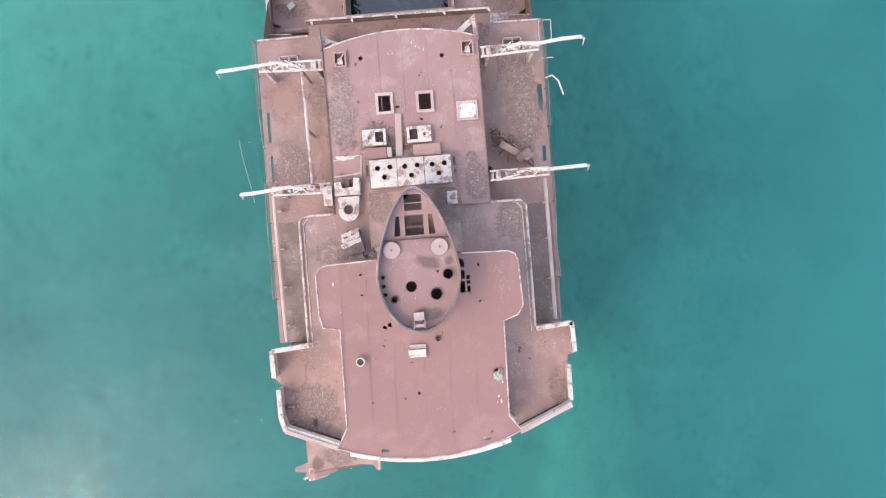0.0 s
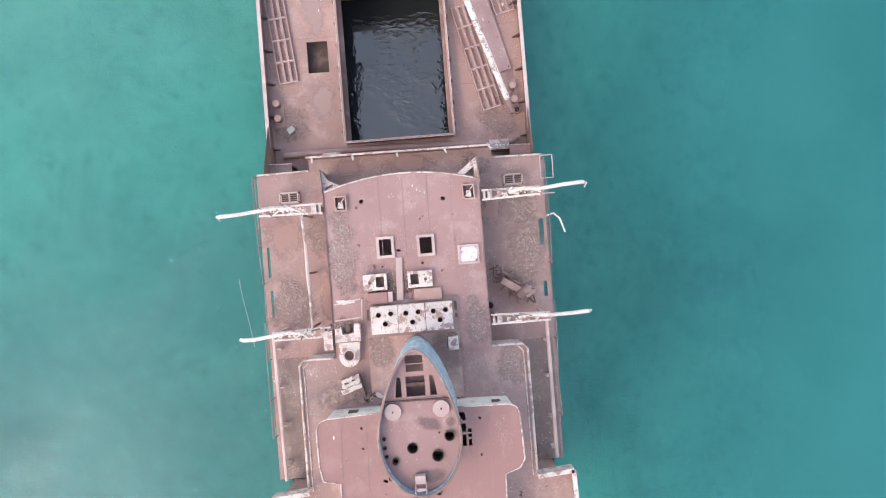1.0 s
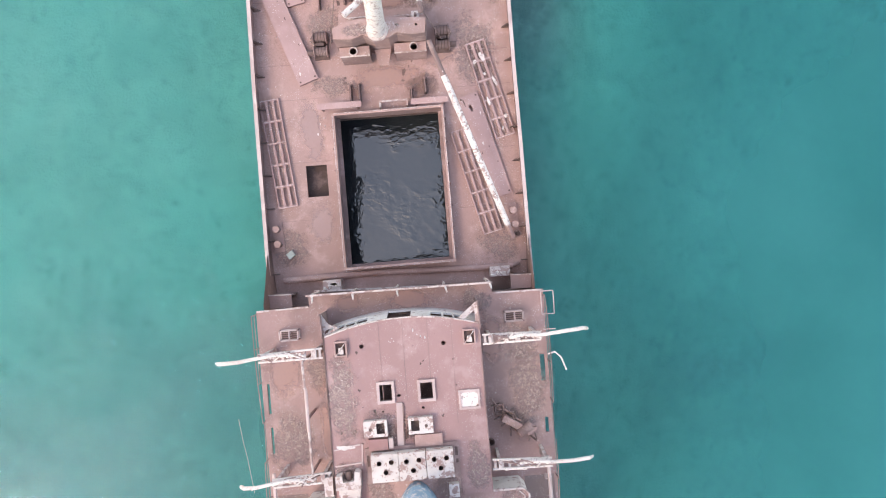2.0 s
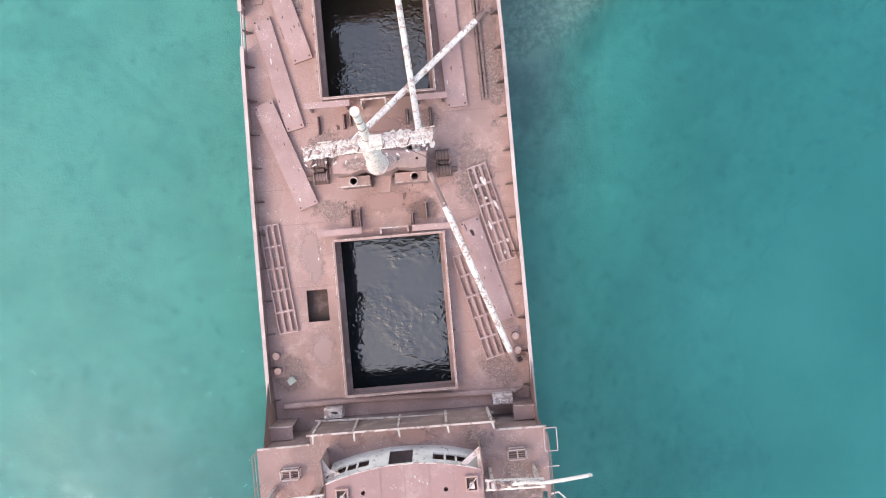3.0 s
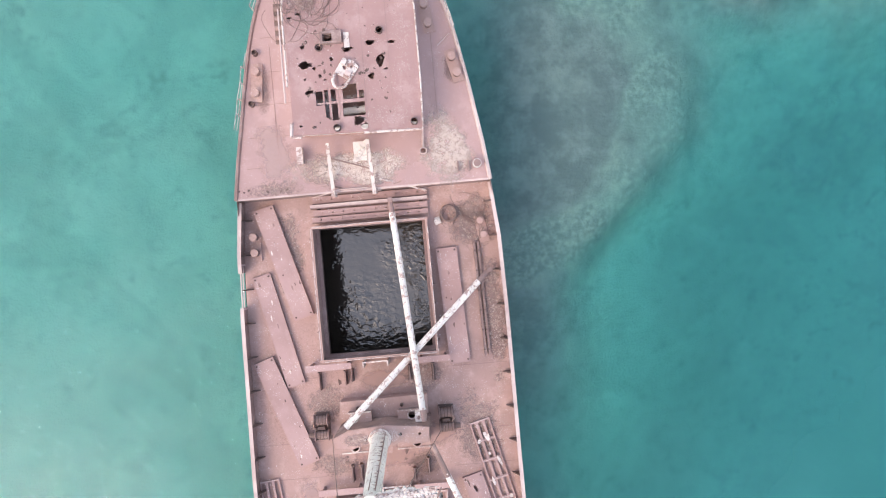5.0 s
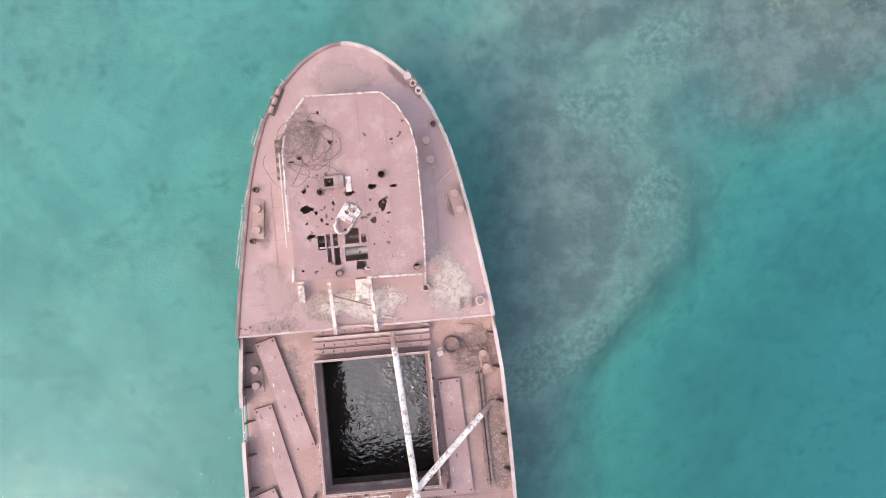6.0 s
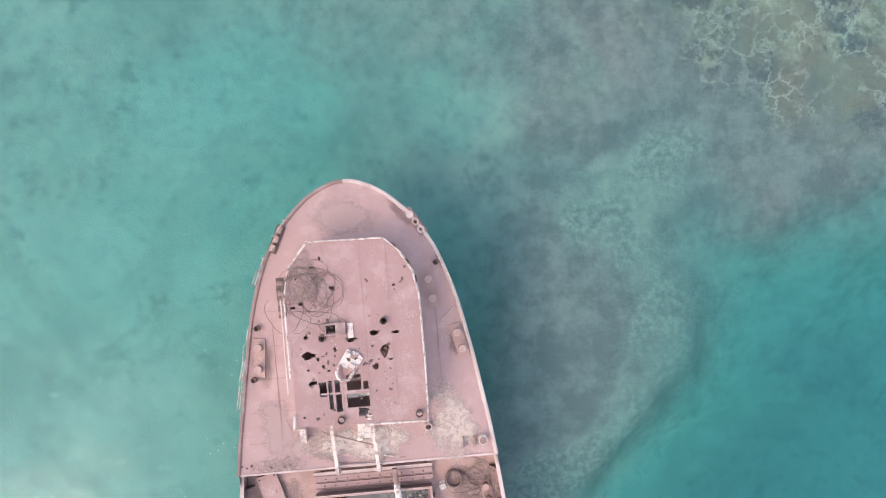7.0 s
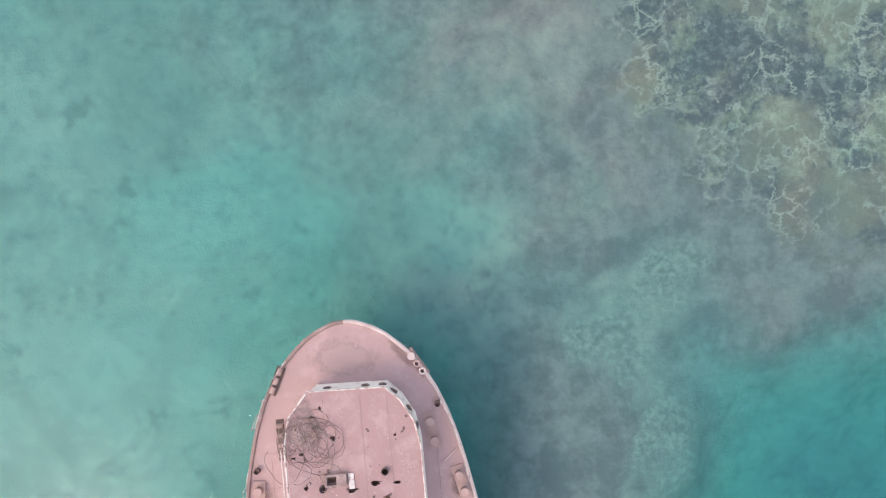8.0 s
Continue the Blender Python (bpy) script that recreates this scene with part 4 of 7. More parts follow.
for x, y, r, h in ((-1.58, -1.6, 0.25, 0.04), (0.1, -1.15, 0.24, 0.18), (-0.48, -2.0, 0.27, 0.12), (-2.37, -2.12, 0.17, 0.15), (-2.8, -1.1, 0.09, 0.1), (-2.8, -1.5, 0.09, 0.1), (-2.75, -1.88, 0.09, 0.1)):
    part("exhaust_pipe", ring(r, r - 0.03, 12.2, 13.45 + h, 16, (x, y)), M_DARK, funnel)
for x in (-2.32, -0.18):
    cover = part("fan_cover", a_rod((x, 0.08, 13.45), (x, 0.08, 13.62), 0.39, 0.37, seg=24), M_EDGE, funnel, "round pale fan cover")
    part("knob", a_rod((x, 0.08, 13.62), (x, 0.08, 13.68), 0.04), M_DARK, cover)
part("cross_beam", bar((-2.7, 0.52, 13.45), (0.35, 0.5, 13.45), 0.06, 0.14), M_DARK, funnel)
part("ladder_box", a_box(-1.55, -1.1, -3.1, -2.75, 13.45, 13.85), M_EDGE, funnel)
part("ladder_step", a_box(-1.5, -1.12, -3.38, -3.26, 13.9, 13.98), M_EDGE, funnel)
for x in (-1.55, -1.08):
    part("ladder_rail", a_rod((x, -3.1, 13.7), (x, -3.4, 14.2), 0.03), M_EDGE, funnel)
part("grating_bar", a_box(-1.62, -0.84, 2.1, 2.14, 13.4, 13.45), M_ROOF, funnel)
part("under_floor", slab(grown(0.95), 12.3, 12.4), M_WALL, funnel)
part("inner_step", a_box(-1.7, -0.75, 1.0, 1.15, 12.4, 12.7), M_WALL, funnel)


SPOTS = [0]


def spot(parent, material, x, y, rx, ry, z, turn=0.0, tip=0.0):
    """A thin stain laid on a deck."""
    SPOTS[0] += 1
    bm = bmesh.new()
    bm.faces.new([bm.verts.new((u, v, 0)) for u, v in disc(0, 0, 1.0, 24)])
    ob = part("stain", bm, material, parent)
    ob.matrix_local = pose(x, y, z + 0.0011 * (SPOTS[0] % 9), tip, 0, turn) @ Matrix.Diagonal((rx, ry, 1, 1))
    return ob


for y in (40.6, 42.2, 43.9, 45.6, 47.4):
    part("weld_seam", bar((side(y, -1) + 0.5, y, fore_z(y)), (-4.7, y, fore_z(y)), 0.03, 0.012), M_SEAM, ship)
for x, y0, y1 in ((2.9, 49.5, 39.2), (-5.6, 47.0, 39.2)):
    part("weld_seam", bar((x, y0, fore_z(y0)), (x, y1, fore_z(y1)), 0.03, 0.014), M_SEAM, ship)
for y in (23.4, 29.0, 25.4, 16.5, 19.8):
    for x0, x1 in ((-8.6, -5.0), (2.2, 5.6)):
        part("weld_seam", bar((x0, y, main_z(y)), (x1, y, main_z(y)), 0.035, 0.012), M_SEAM, ship)


# ---- things on the bridge roof and round the funnel ----
def flaking(outline, z0, z1, seed, jag, holes=()):
    """A plate with a torn, flaky outline."""
    rnd = random.Random(seed)
    pts = []
    for (ax, ay), (bx, by) in zip(outline, outline[1:] + outline[:1]):
        n = max(1, int(math.hypot(bx - ax, by - ay) / 0.13))
        for i in range(n):
            pts.append((ax + (bx - ax) * i / n + rnd.uniform(-jag, jag) * 0.4, ay + (by - ay) * i / n + rnd.uniform(-jag, jag)))
    return slab(pts, z0, z1, list(holes))


def skylight(x0, x1, y0, y1, label):
    t = thing("skylight", label, "skylight", "skylights on the bridge roof")
    w, z = 0.14, ROOF_Z
    for b in ((x0 - w, x1 + w, y1, y1 + w), (x0 - w, x1 + w, y0 - w, y0), (x0 - w, x0, y0, y1), (x1, x1 + w, y0, y1)):
        part("frame_side", a_box(*b, z + 0.002, z + 0.14), M_EDGE, t)
    return t


skylight(-2.68, -2.08, 7.0, 7.8, "square pale-rimmed skylight opening without glass")
skylight(-0.67, -0.07, 6.95, 7.75, "square pale-rimmed skylight opening without glass")


def open_box(name, label, category, group, x0, x1, y0, y1, z0, z1, holes, material, lid_holes=True):
    """A sheet-metal box with holes cut into its lid."""
    t = thing(name, label, category, group)
    part("lid", slab(rect(x0, x1, y0, y1), z1 - 0.03, z1, holes), material, t)
    for b in ((x0, x1, y0, y0 + 0.04), (x0, x1, y1 - 0.04, y1), (x0, x0 + 0.04, y0 + 0.04, y1 - 0.04), (x1 - 0.04, x1, y0 + 0.04, y1 - 0.04)):
        part("side_panel", a_box(*b, z0, z1 - 0.03), material, t)
    return t


for x0, x1, hx in ((-3.58, -2.42, -2.75), (-1.38, -0.18, -1.05)):
    t = open_box("vent_box", "low white box with a square hole, paint chipped", "vent box", "vent boxes on the bridge roof", x0, x1, 5.32, 6.12, ROOF_Z, 9.88, [rect(hx - 0.2, hx + 0.2, 5.47, 5.98)], M_WHITE)
    part("bolt_cap", a_rod((x0 + x1 - hx, 5.7, 9.88), (x0 + x1 - hx, 5.7, 9.92), 0.08, seg=12), M_DARK, t)
    # Dark floor sheet: the shade below the lid hole, put into colour.
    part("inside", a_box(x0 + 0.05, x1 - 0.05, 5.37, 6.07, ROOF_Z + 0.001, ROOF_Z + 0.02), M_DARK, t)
for i, x0 in enumerate((-3.3, -1.97, -0.63)):
    x1 = x0 + 1.31
    holes = [disc(x0 + 0.38, 4.13, 0.13), disc(x0 + 0.98, 4.15, 0.13), disc(x0 + 0.68, 3.68, 0.13)]
    t = open_box("ventilator_unit", "white ventilator box with three round holes, flaking paint", "ventilator", "row of ventilator boxes", x0, x1, 3.2, 4.55, ROOF_Z + 0.09, 10.25, holes, M_WHITE)
    # Dark sheet paints the shade under the three round holes.
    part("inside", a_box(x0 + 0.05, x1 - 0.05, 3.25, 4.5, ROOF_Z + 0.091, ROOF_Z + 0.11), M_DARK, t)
    for hx, hy in ((0.38, 4.13), (0.98, 4.15), (0.68, 3.68)):
        part("collar", ring(0.15, 0.12, 10.25, 10.29, 14, (x0 + hx, hy)), M_WHITE_WORN, t)
t = thing("plinth", "low rusted frame beside the ventilators", "plinth")
part("plate", slab(rect(-3.62, 1.0, 3.0, 4.75), ROOF_Z + 0.091, ROOF_Z + 0.13, [rect(-3.32, 0.71, 3.18, 4.57), rect(-3.55, -3.42, 3.85, 4.4), rect(0.78, 0.92, 4.05, 4.5), rect(0.8, 0.92, 3.7, 3.9)]), M_WALL, t)
# Dark strips at the slot bottoms paint the shade of their depth.
for x, y0, y1 in ((-3.485, 3.85, 4.4), (0.85, 4.05, 4.5), (0.86, 3.7, 3.9)):
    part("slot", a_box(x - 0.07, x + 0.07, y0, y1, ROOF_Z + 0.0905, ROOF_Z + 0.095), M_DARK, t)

t = thing("locker", "rusty red-brown locker beside the ventilators", "locker")
part("body", a_box(-3.4, -2.45, 4.66, 5.2, ROOF_Z, 9.85), M_AFT, t)
part("door", a_box(-2.42, -2.2, 4.7, 5.2, ROOF_Z, 9.8), M_EDGE, t)
t = thing("low_box", "low rusted box beside the ventilators", "box")
part("body", a_box(-1.1, 0.2, 4.7, 5.2, ROOF_Z, 9.68), M_WALL, t)
part("lid", a_box(-1.13, 0.23, 4.67, 5.23, 9.68, 9.72), M_DECK, t)
t = thing("cable_duct", "flat pale cable duct on the roof", "duct")
part("cover", bar((-1.76, 6.85, ROOF_Z), (-1.86, 4.7, ROOF_Z), 0.3, 0.07), M_EDGE, t)
part("flange", bar((-1.58, 6.8, ROOF_Z), (-1.68, 4.7, ROOF_Z), 0.05, 0.1), M_WALL, t)

t = thing("roof_hatch", "square hatch with a white cover sheet", "hatch")
for b in ((1.18, 2.22, 7.1, 7.22), (1.18, 2.22, 6.26, 6.38), (1.18, 1.3, 6.38, 7.1), (2.12, 2.22, 6.38, 7.1)):
    part("frame_side", a_box(*b, ROOF_Z + 0.002, ROOF_Z + 0.12), M_EDGE, t)
part("cover_sheet", slab(blob(1.7, 6.75, 0.52, 0.46, 31, 16, 0.12), ROOF_Z + 0.03, ROOF_Z + 0.07), M_GUANO, t, "white flaking cover sheet")

t = thing("vent_stand", "small white vent box with a rusty cap", "vent box")
part("body", a_box(0.36, 0.86, 2.15, 2.78, ROOF_Z + 0.09, 10.05), M_WHITE, t)
part("cap", a_rod((0.61, 2.45, 10.05), (0.61, 2.45, 10.1), 0.13, seg=12), M_WALL, t)

for x0, y0 in ((-4.72, 9.35), (1.62, 9.45)):
    t = thing("roof_rack", "small rusty instrument rack at the wheelhouse corner", "rack", "racks on the bridge roof")
    for b in ((0, 0.62, 0, 0.07), (0, 0.62, 0.68, 0.75), (0, 0.07, 0.07, 0.68), (0.55, 0.62, 0.07, 0.68)):
        part("frame_bar", a_box(x0 + b[0], x0 + b[1], y0 + b[2], y0 + b[3], ROOF_Z, ROOF_Z + 0.25), M_DECK, t)
    part("base", a_box(x0 + 0.07, x0 + 0.55, y0 + 0.07, y0 + 0.68, ROOF_Z + 0.003, ROOF_Z + 0.02), M_DARK, t)
    part("bracket", flaking([(x0 + 0.18, y0 + 0.12), (x0 + 0.44, y0 + 0.1), (x0 + 0.42, y0 + 0.42), (x0 + 0.2, y0 + 0.46)], ROOF_Z + 0.02, ROOF_Z + 0.22, 480, 0.04), M_GUANO, t)
    part("strut", a_rod((x0 + 0.05, y0 + 0.05, ROOF_Z + 0.26), (x0 + 0.55, y0 + 0.66, ROOF_Z + 0.27), 0.025, seg=5), M_WHITE_WORN, t)

# cowl housing with a round opening
t = thing("blower_housing", "white fan housing with a round outlet, broken open", "fan housing")
tongue = [(-5.0, 2.9)] + [(-4.52 + 0.5 * math.cos(a), 2.2 + 0.52 * math.sin(a)) for a in (math.pi * (1 + i / 10) for i in range(11))] + [(-3.95, 2.9)]
part("outlet", slab(tongue, ROOF_Z, 9.95, [disc(-4.52, 2.25, 0.24)]), M_WHITE, t)
part("outlet_ring", ring(0.3, 0.24, 9.95, 10.02, 16, (-4.52, 2.25)), M_EDGE, t)
part("body", slab([(-5.12, 2.95), (-3.88, 2.95), (-3.88, 3.75), (-4.15, 3.8), (-4.2, 3.35), (-4.75, 3.3), (-4.8, 3.65), (-5.1, 3.6)], ROOF_Z, 10.15), M_WHITE_WORN, t)
part("side_box", a_box(-5.75, -5.32, 2.55, 3.5, BOAT_Z, 9.7), M_WHITE_WORN, t)
part("motor", a_rod((-4.5, 3.35, 9.75), (-4.5, 3.75, 9.75), 0.16, seg=12), M_DARK, t)
t = thing("plate_frame", "pale flat-bar frame lying on the roof", "frame")
for p, q in (((-5.15, 4.75), (-3.85, 4.95)), ((-5.15, 3.95), (-3.8, 4.05)), ((-3.82, 3.9), (-3.75, 4.95))):
    part("flat_bar", bar((*p, ROOF_Z), (*q, ROOF_Z), 0.07, 0.05), M_EDGE, t)
part("flake", slab(blob(-4.6, 4.85, 0.4, 0.12, 41), ROOF_Z + 0.051, ROOF_Z + 0.06), M_GUANO, t)

t = thing("broken_locker", "smashed white metal locker lying askew", "locker")
m = pose(-4.5, 0.65, MID_Z, 0, 0, 12)
part("body", a_box(-0.5, 0.5, -0.62, 0.5, 0.0, 0.5, m=m), M_WALL, t)
part("door", flaking([(-0.56, -0.2), (0.46, -0.12), (0.48, 0.12), (-0.58, 0.02)], 0.54, 0.6, 471, 0.03), M_WHITE, t).matrix_local = m
part("door", flaking([(-0.5, 0.05), (0.44, 0.14), (0.5, 0.58), (-0.42, 0.52)], 0.56, 0.62, 472, 0.05, [blob(-0.2, 0.3, 0.12, 0.06, 473), blob(0.15, 0.35, 0.09, 0.05, 474)]), M_WHITE_WORN, t).matrix_local = m
part("pot", ring(0.17, 0.12, 0.5, 0.58, 14, (0.1, -0.38)), M_WALL, t)
for o in t.children:
    if o.name.startswith("pot"):
        o.matrix_local = m
part("torn_sheet", slab(blob(0.35, -0.1, 0.12, 0.45, 42), 0.0, 0.4), M_DARK, t).matrix_local = m
t = thing("scrap_plate", "torn scrap plates against the house wall", "scrap")
rnd = random.Random(77)
for i in range(7):
    part("torn_plate", slab(blob(0, 0, 0.22, 0.12, 50 + i), 0, 0.03), (M_EDGE, M_DARK, M_WALL)[i % 3], t).matrix_local = pose(-4.1 + 0.16 * i + rnd.uniform(-0.1, 0.1), -0.05 + rnd.uniform(-0.15, 0.25), MID_Z + 0.03 + 0.05 * i, rnd.uniform(-25, 25), rnd.uniform(-25, 25), rnd.uniform(0, 180))

# aft roof
t = thing("stove_pipe", "short white pipe stub with a dark mouth", "pipe")
part("tube", ring(0.21, 0.16, AFT_Z, AFT_Z + 0.4, 16, (-4.28, -4.98)), M_WHITE, t)
# Dark core stands in for the shade down the pipe.
part("mouth", a_rod((-4.28, -4.98, AFT_Z + 0.001), (-4.28, -4.98, AFT_Z + 0.25), 0.15, seg=14), M_DARK, t)
t = thing("roof_box", "small white box on the aft roof", "box")
part("body", a_box(-2.02, -1.2, -4.98, -4.62, AFT_Z, AFT_Z + 0.3), M_WHITE, t)
part("lid", a_box(-1.95, -1.2, -4.6, -4.4, AFT_Z, AFT_Z + 0.12), M_EDGE, t)
part("hasp", a_box(-1.62, -1.58, -5.0, -4.98, AFT_Z + 0.1, AFT_Z + 0.2), M_DARK, t)
t = thing("roof_vent", "small round vent with a cross bar", "vent")
part("collar", ring(0.13, 0.095, AFT_Z, AFT_Z + 0.12, 14, (-0.6, -4.2)), M_DARK, t)
part("cross_bar", a_box(-0.69, -0.51, -4.215, -4.185, AFT_Z + 0.06, AFT_Z + 0.1), M_WALL, t)
t = thing("tarp_scrap", "crumpled grey scrap on the aft roof", "scrap")
for i in range(5):
    part("fold", slab(blob(0, 0, 0.2 - 0.02 * i, 0.28 - 0.04 * i, 60 + i), 0, 0.04), M_GREY if i % 2 else M_WALL, t).matrix_local = pose(2.02 + 0.04 * i, -6.25 + 0.08 * i, AFT_Z + 0.02 + 0.03 * i, 8 * i, -6 * i, 30 * i)
# exposed beams under the torn roof beside the funnel
for x in (0.9, 1.16):
    part("roof_beam", bar((x, -0.5, AFT_Z - 0.12), (x, -2.3, AFT_Z - 0.12), 0.05, 0.06), M_WHITE_WORN, aft)
for y in (-1.05, -1.57):
    part("roof_beam", bar((0.6, y, AFT_Z - 0.12), (1.2, y, AFT_Z - 0.12), 0.06, 0.06), M_WHITE_WORN, aft)


# ---- boat deck ----
def crust(points, r, seed, n=3):
    """Lumpy deposit along a line."""
    rnd = random.Random(seed)
    bm = bmesh.new()
    for p, q in zip(points, points[1:]):
        p, q = Vector(p), Vector(q)
        steps = max(1, int((q - p).length * n))
        for i in range(steps):
            c = p.lerp(q, (i + rnd.random()) / steps) + Vector((rnd.uniform(-r, r), rnd.uniform(-r, r), rnd.uniform(0, r))) * 0.7
            k = r * rnd.uniform(0.45, 1.1)
            s = bmesh.ops.create_icosphere(bm, subdivisions=1, radius=k)["verts"]
            for v in s:
                v.co = Vector((v.co.x * rnd.uniform(0.7, 1.2), v.co.y * rnd.uniform(0.7, 1.2), v.co.z * 0.6)) + c
    return bm


def davit(y, s, inner, edge, tip, bend, seed, label):
    """A gravity boat davit: trackway across the deck, swung-out arm crusted with droppings."""
    t = thing("boat_davit", label, "davit", "boat davits")
    z = 9.72
    for dy in (-0.24, 0.22):
        part("track_rail", bar((inner, y + dy, z - 0.35), (edge, y + dy * 0.8, z), 0.09, 0.14), M_GUANO, t)
    n = 5
    for i in range(n):
        f = (0.04, 0.16, 0.28, 0.62, 0.9)[i]
        x = inner + (edge - inner) * f
        part("cross_piece", a_box(x - 0.06, x + 0.06, y - 0.24, y + 0.22, z - 0.33 + 0.33 * f, z - 0.23 + 0.33 * f), M_WHITE_WORN, t)
    for x in (inner + s * 0.35, edge - s * 0.25):
        part("post", a_box(x - 0.08, x + 0.08, y - 0.2, y + 0.18, BOAT_Z, z - 0.05), M_WHITE_WORN, t)
    mid_x = inner + (edge - inner) * 0.45
    pts = [(mid_x, y + 0.02, z + 0.05), (edge - s * 0.9, y + 0.14, z + 0.25), (edge, y + 0.05, z + 0.3), (edge + (tip - edge) * 0.45, y + bend * 0.7, z + 0.4), (tip - s * 0.25, y + bend, z + 0.3), (tip, y + bend * 0.8, z + 0.02)]
    bm = bmesh.new()
    rr = (0.07, 0.09, 0.09, 0.095, 0.1, 0.05)
    for i in range(5):
        rod(bm, pts[i], pts[i + 1], rr[i], rr[i + 1], seg=8)
    part("arm", bm, M_GUANO, t, "white crusted davit arm")
    part("crust", crust(pts, 0.075, seed, 9), M_GUANO, t)
    part("crust", crust([(inner + (edge - inner) * 0.3, y, z - 0.1), (edge, y, z + 0.1)], 0.1, seed + 1, 9), M_WHITE, t)
    rnd = random.Random(seed + 2)
    for i in range(7):
        f, g = rnd.uniform(0.15, 0.8), rnd.uniform(0.1, 0.3)
        x0, x1 = inner + (edge - inner) * f, inner + (edge - inner) * min(1.0, f + g)
        part("lattice_bar", a_rod((x0, y + rnd.choice((-0.22, 0.2)), z + rnd.uniform(-0.1, 0.1)), (x1, y + rnd.uniform(-0.25, 0.25), z + rnd.uniform(0.05, 0.4)), 0.04, seg=5), M_GUANO if i % 3 else M_WALL, t)
    part("hook", a_rod((tip, y + bend * 0.8, z + 0.02), (tip + 0.02 * s, y + bend * 0.8 - 0.15, z - 0.6), 0.03), M_EDGE, t)
    return t


davit(9.6, -1, -5.35, -8.45, -10.55, -0.08, 101, "white crusted boat davit swung out over the sea")
davit(9.62, 1, 2.6, 5.45, 7.75, 0.22, 111, "white crusted boat davit swung out over the sea")
davit(3.45, -1, -5.4, -8.25, -9.85, -0.05, 121, "thin white crusted boat davit swung out over the sea")
davit(3.42, 1, 2.6, 5.5, 7.5, 0.1, 131, "thin white crusted boat davit swung out over the sea")

t = thing("steam_pipe", "long white pipe above the boat deck", "pipe")
part("tube", pipe([(-6.38, 9.35, 9.6), (-6.3, 7.0, 9.62), (-6.28, 3.65, 9.6)], 0.06), M_WHITE_WORN, t)
part("thick_tube", a_rod((-6.3, 7.9, 9.62), (-6.3, 5.8, 9.62), 0.085), M_EDGE, t)
for y in (9.3, 6.4, 3.7):
    part("post", a_box(-6.38, -6.28, y - 0.05, y + 0.05, BOAT_Z, 9.55), M_WALL, t)

for x0, y0 in ((-7.8, 10.15), (3.92, 10.2)):
    t = thing("float_rack", "rusty tubular rack on the boat deck", "rack", "racks on the boat deck")
    for a, b in (((0, 0), (0.95, 0)), ((0, 0.5), (0.95, 0.5)), ((0, 0), (0, 0.5)), ((0.95, 0), (0.95, 0.5)), ((0.5, 0), (0.5, 0.5))):
        for z in (BOAT_Z + 0.1, BOAT_Z + 0.55):
            part("tube", a_rod((x0 + a[0], y0 + a[1], z), (x0 + b[0], y0 + b[1], z), 0.04, seg=6), M_EDGE, t)
    for a in ((0, 0), (0.95, 0), (0, 0.5), (0.95, 0.5)):
        part("leg", a_rod((x0 + a[0], y0 + a[1], BOAT_Z), (x0 + a[0], y0 + a[1], BOAT_Z + 0.6), 0.045, seg=6), M_WALL, t)
    for i in range(4):
        part("slat", a_box(x0 + 0.06, x0 + 0.9, y0 + 0.06 + 0.11 * i, y0 + 0.11 + 0.11 * i, BOAT_Z + 0.3, BOAT_Z + 0.34), M_DARK, t)

t = thing("collapsed_winch", "collapsed rusty boat winch and twisted framing", "winch")
rnd = random.Random(5)
for i in range(58):
    f = rnd.random()
    a = (2.95 + 1.75 * f + rnd.uniform(-0.25, 0.35), 5.95 - 1.75 * f + rnd.uniform(-0.3, 0.4))
    c = (a[0] + rnd.uniform(-0.45, 0.5), a[1] + rnd.uniform(-0.45, 0.4))
    part("twisted_bar", a_rod((*a, BOAT_Z + rnd.uniform(0.05, 0.4)), (*c, BOAT_Z + rnd.uniform(0.05, 0.6)), rnd.uniform(0.025, 0.05), seg=6), (M_WIRE, M_WALL, M_DARK, M_DECK)[i % 4], t)
part("casing", a_box(-0.55, 0.55, -0.17, 0.17, 0.25, 0.5, m=pose(3.85, 5.0, BOAT_Z, 6, 5, -33)), M_DECK, t, "long pale rusted casing")
part("drum", a_rod((4.2, 4.35, 7.45), (4.85, 4.75, 7.5), 0.26, seg=14), M_WALL, t)
part("plate", flaking([(-0.32, -0.2), (0.3, -0.25), (0.26, 0.2), (-0.2, 0.24)], 0.5, 0.53, 477, 0.05), M_DECK, t).matrix_local = pose(4.62, 4.6, BOAT_Z, 14, 10, 40)
part("plate", flaking([(-0.3, -0.18), (0.3, -0.2), (0.24, 0.2), (-0.28, 0.16)], 0.25, 0.28, 478, 0.05), M_WALL, t).matrix_local = pose(4.4, 4.05, BOAT_Z, -10, 12, 10)
part("hoop", ring(0.28, 0.22, 0.1, 0.2, 14), M_WIRE, t).matrix_local = pose(3.15, 5.75, BOAT_Z + 0.1, 20, 30, 0)
t = thing("drain_bucket", "small dark drum beside the davit", "drum")
part("shell", ring(0.17, 0.14, BOAT_Z, BOAT_Z + 0.3, 14, (2.72, 3.95)), M_DARK, t)
part("base", a_rod((2.72, 3.95, BOAT_Z + 0.001), (2.72, 3.95, BOAT_Z + 0.05), 0.13, seg=14), M_DARK, t)


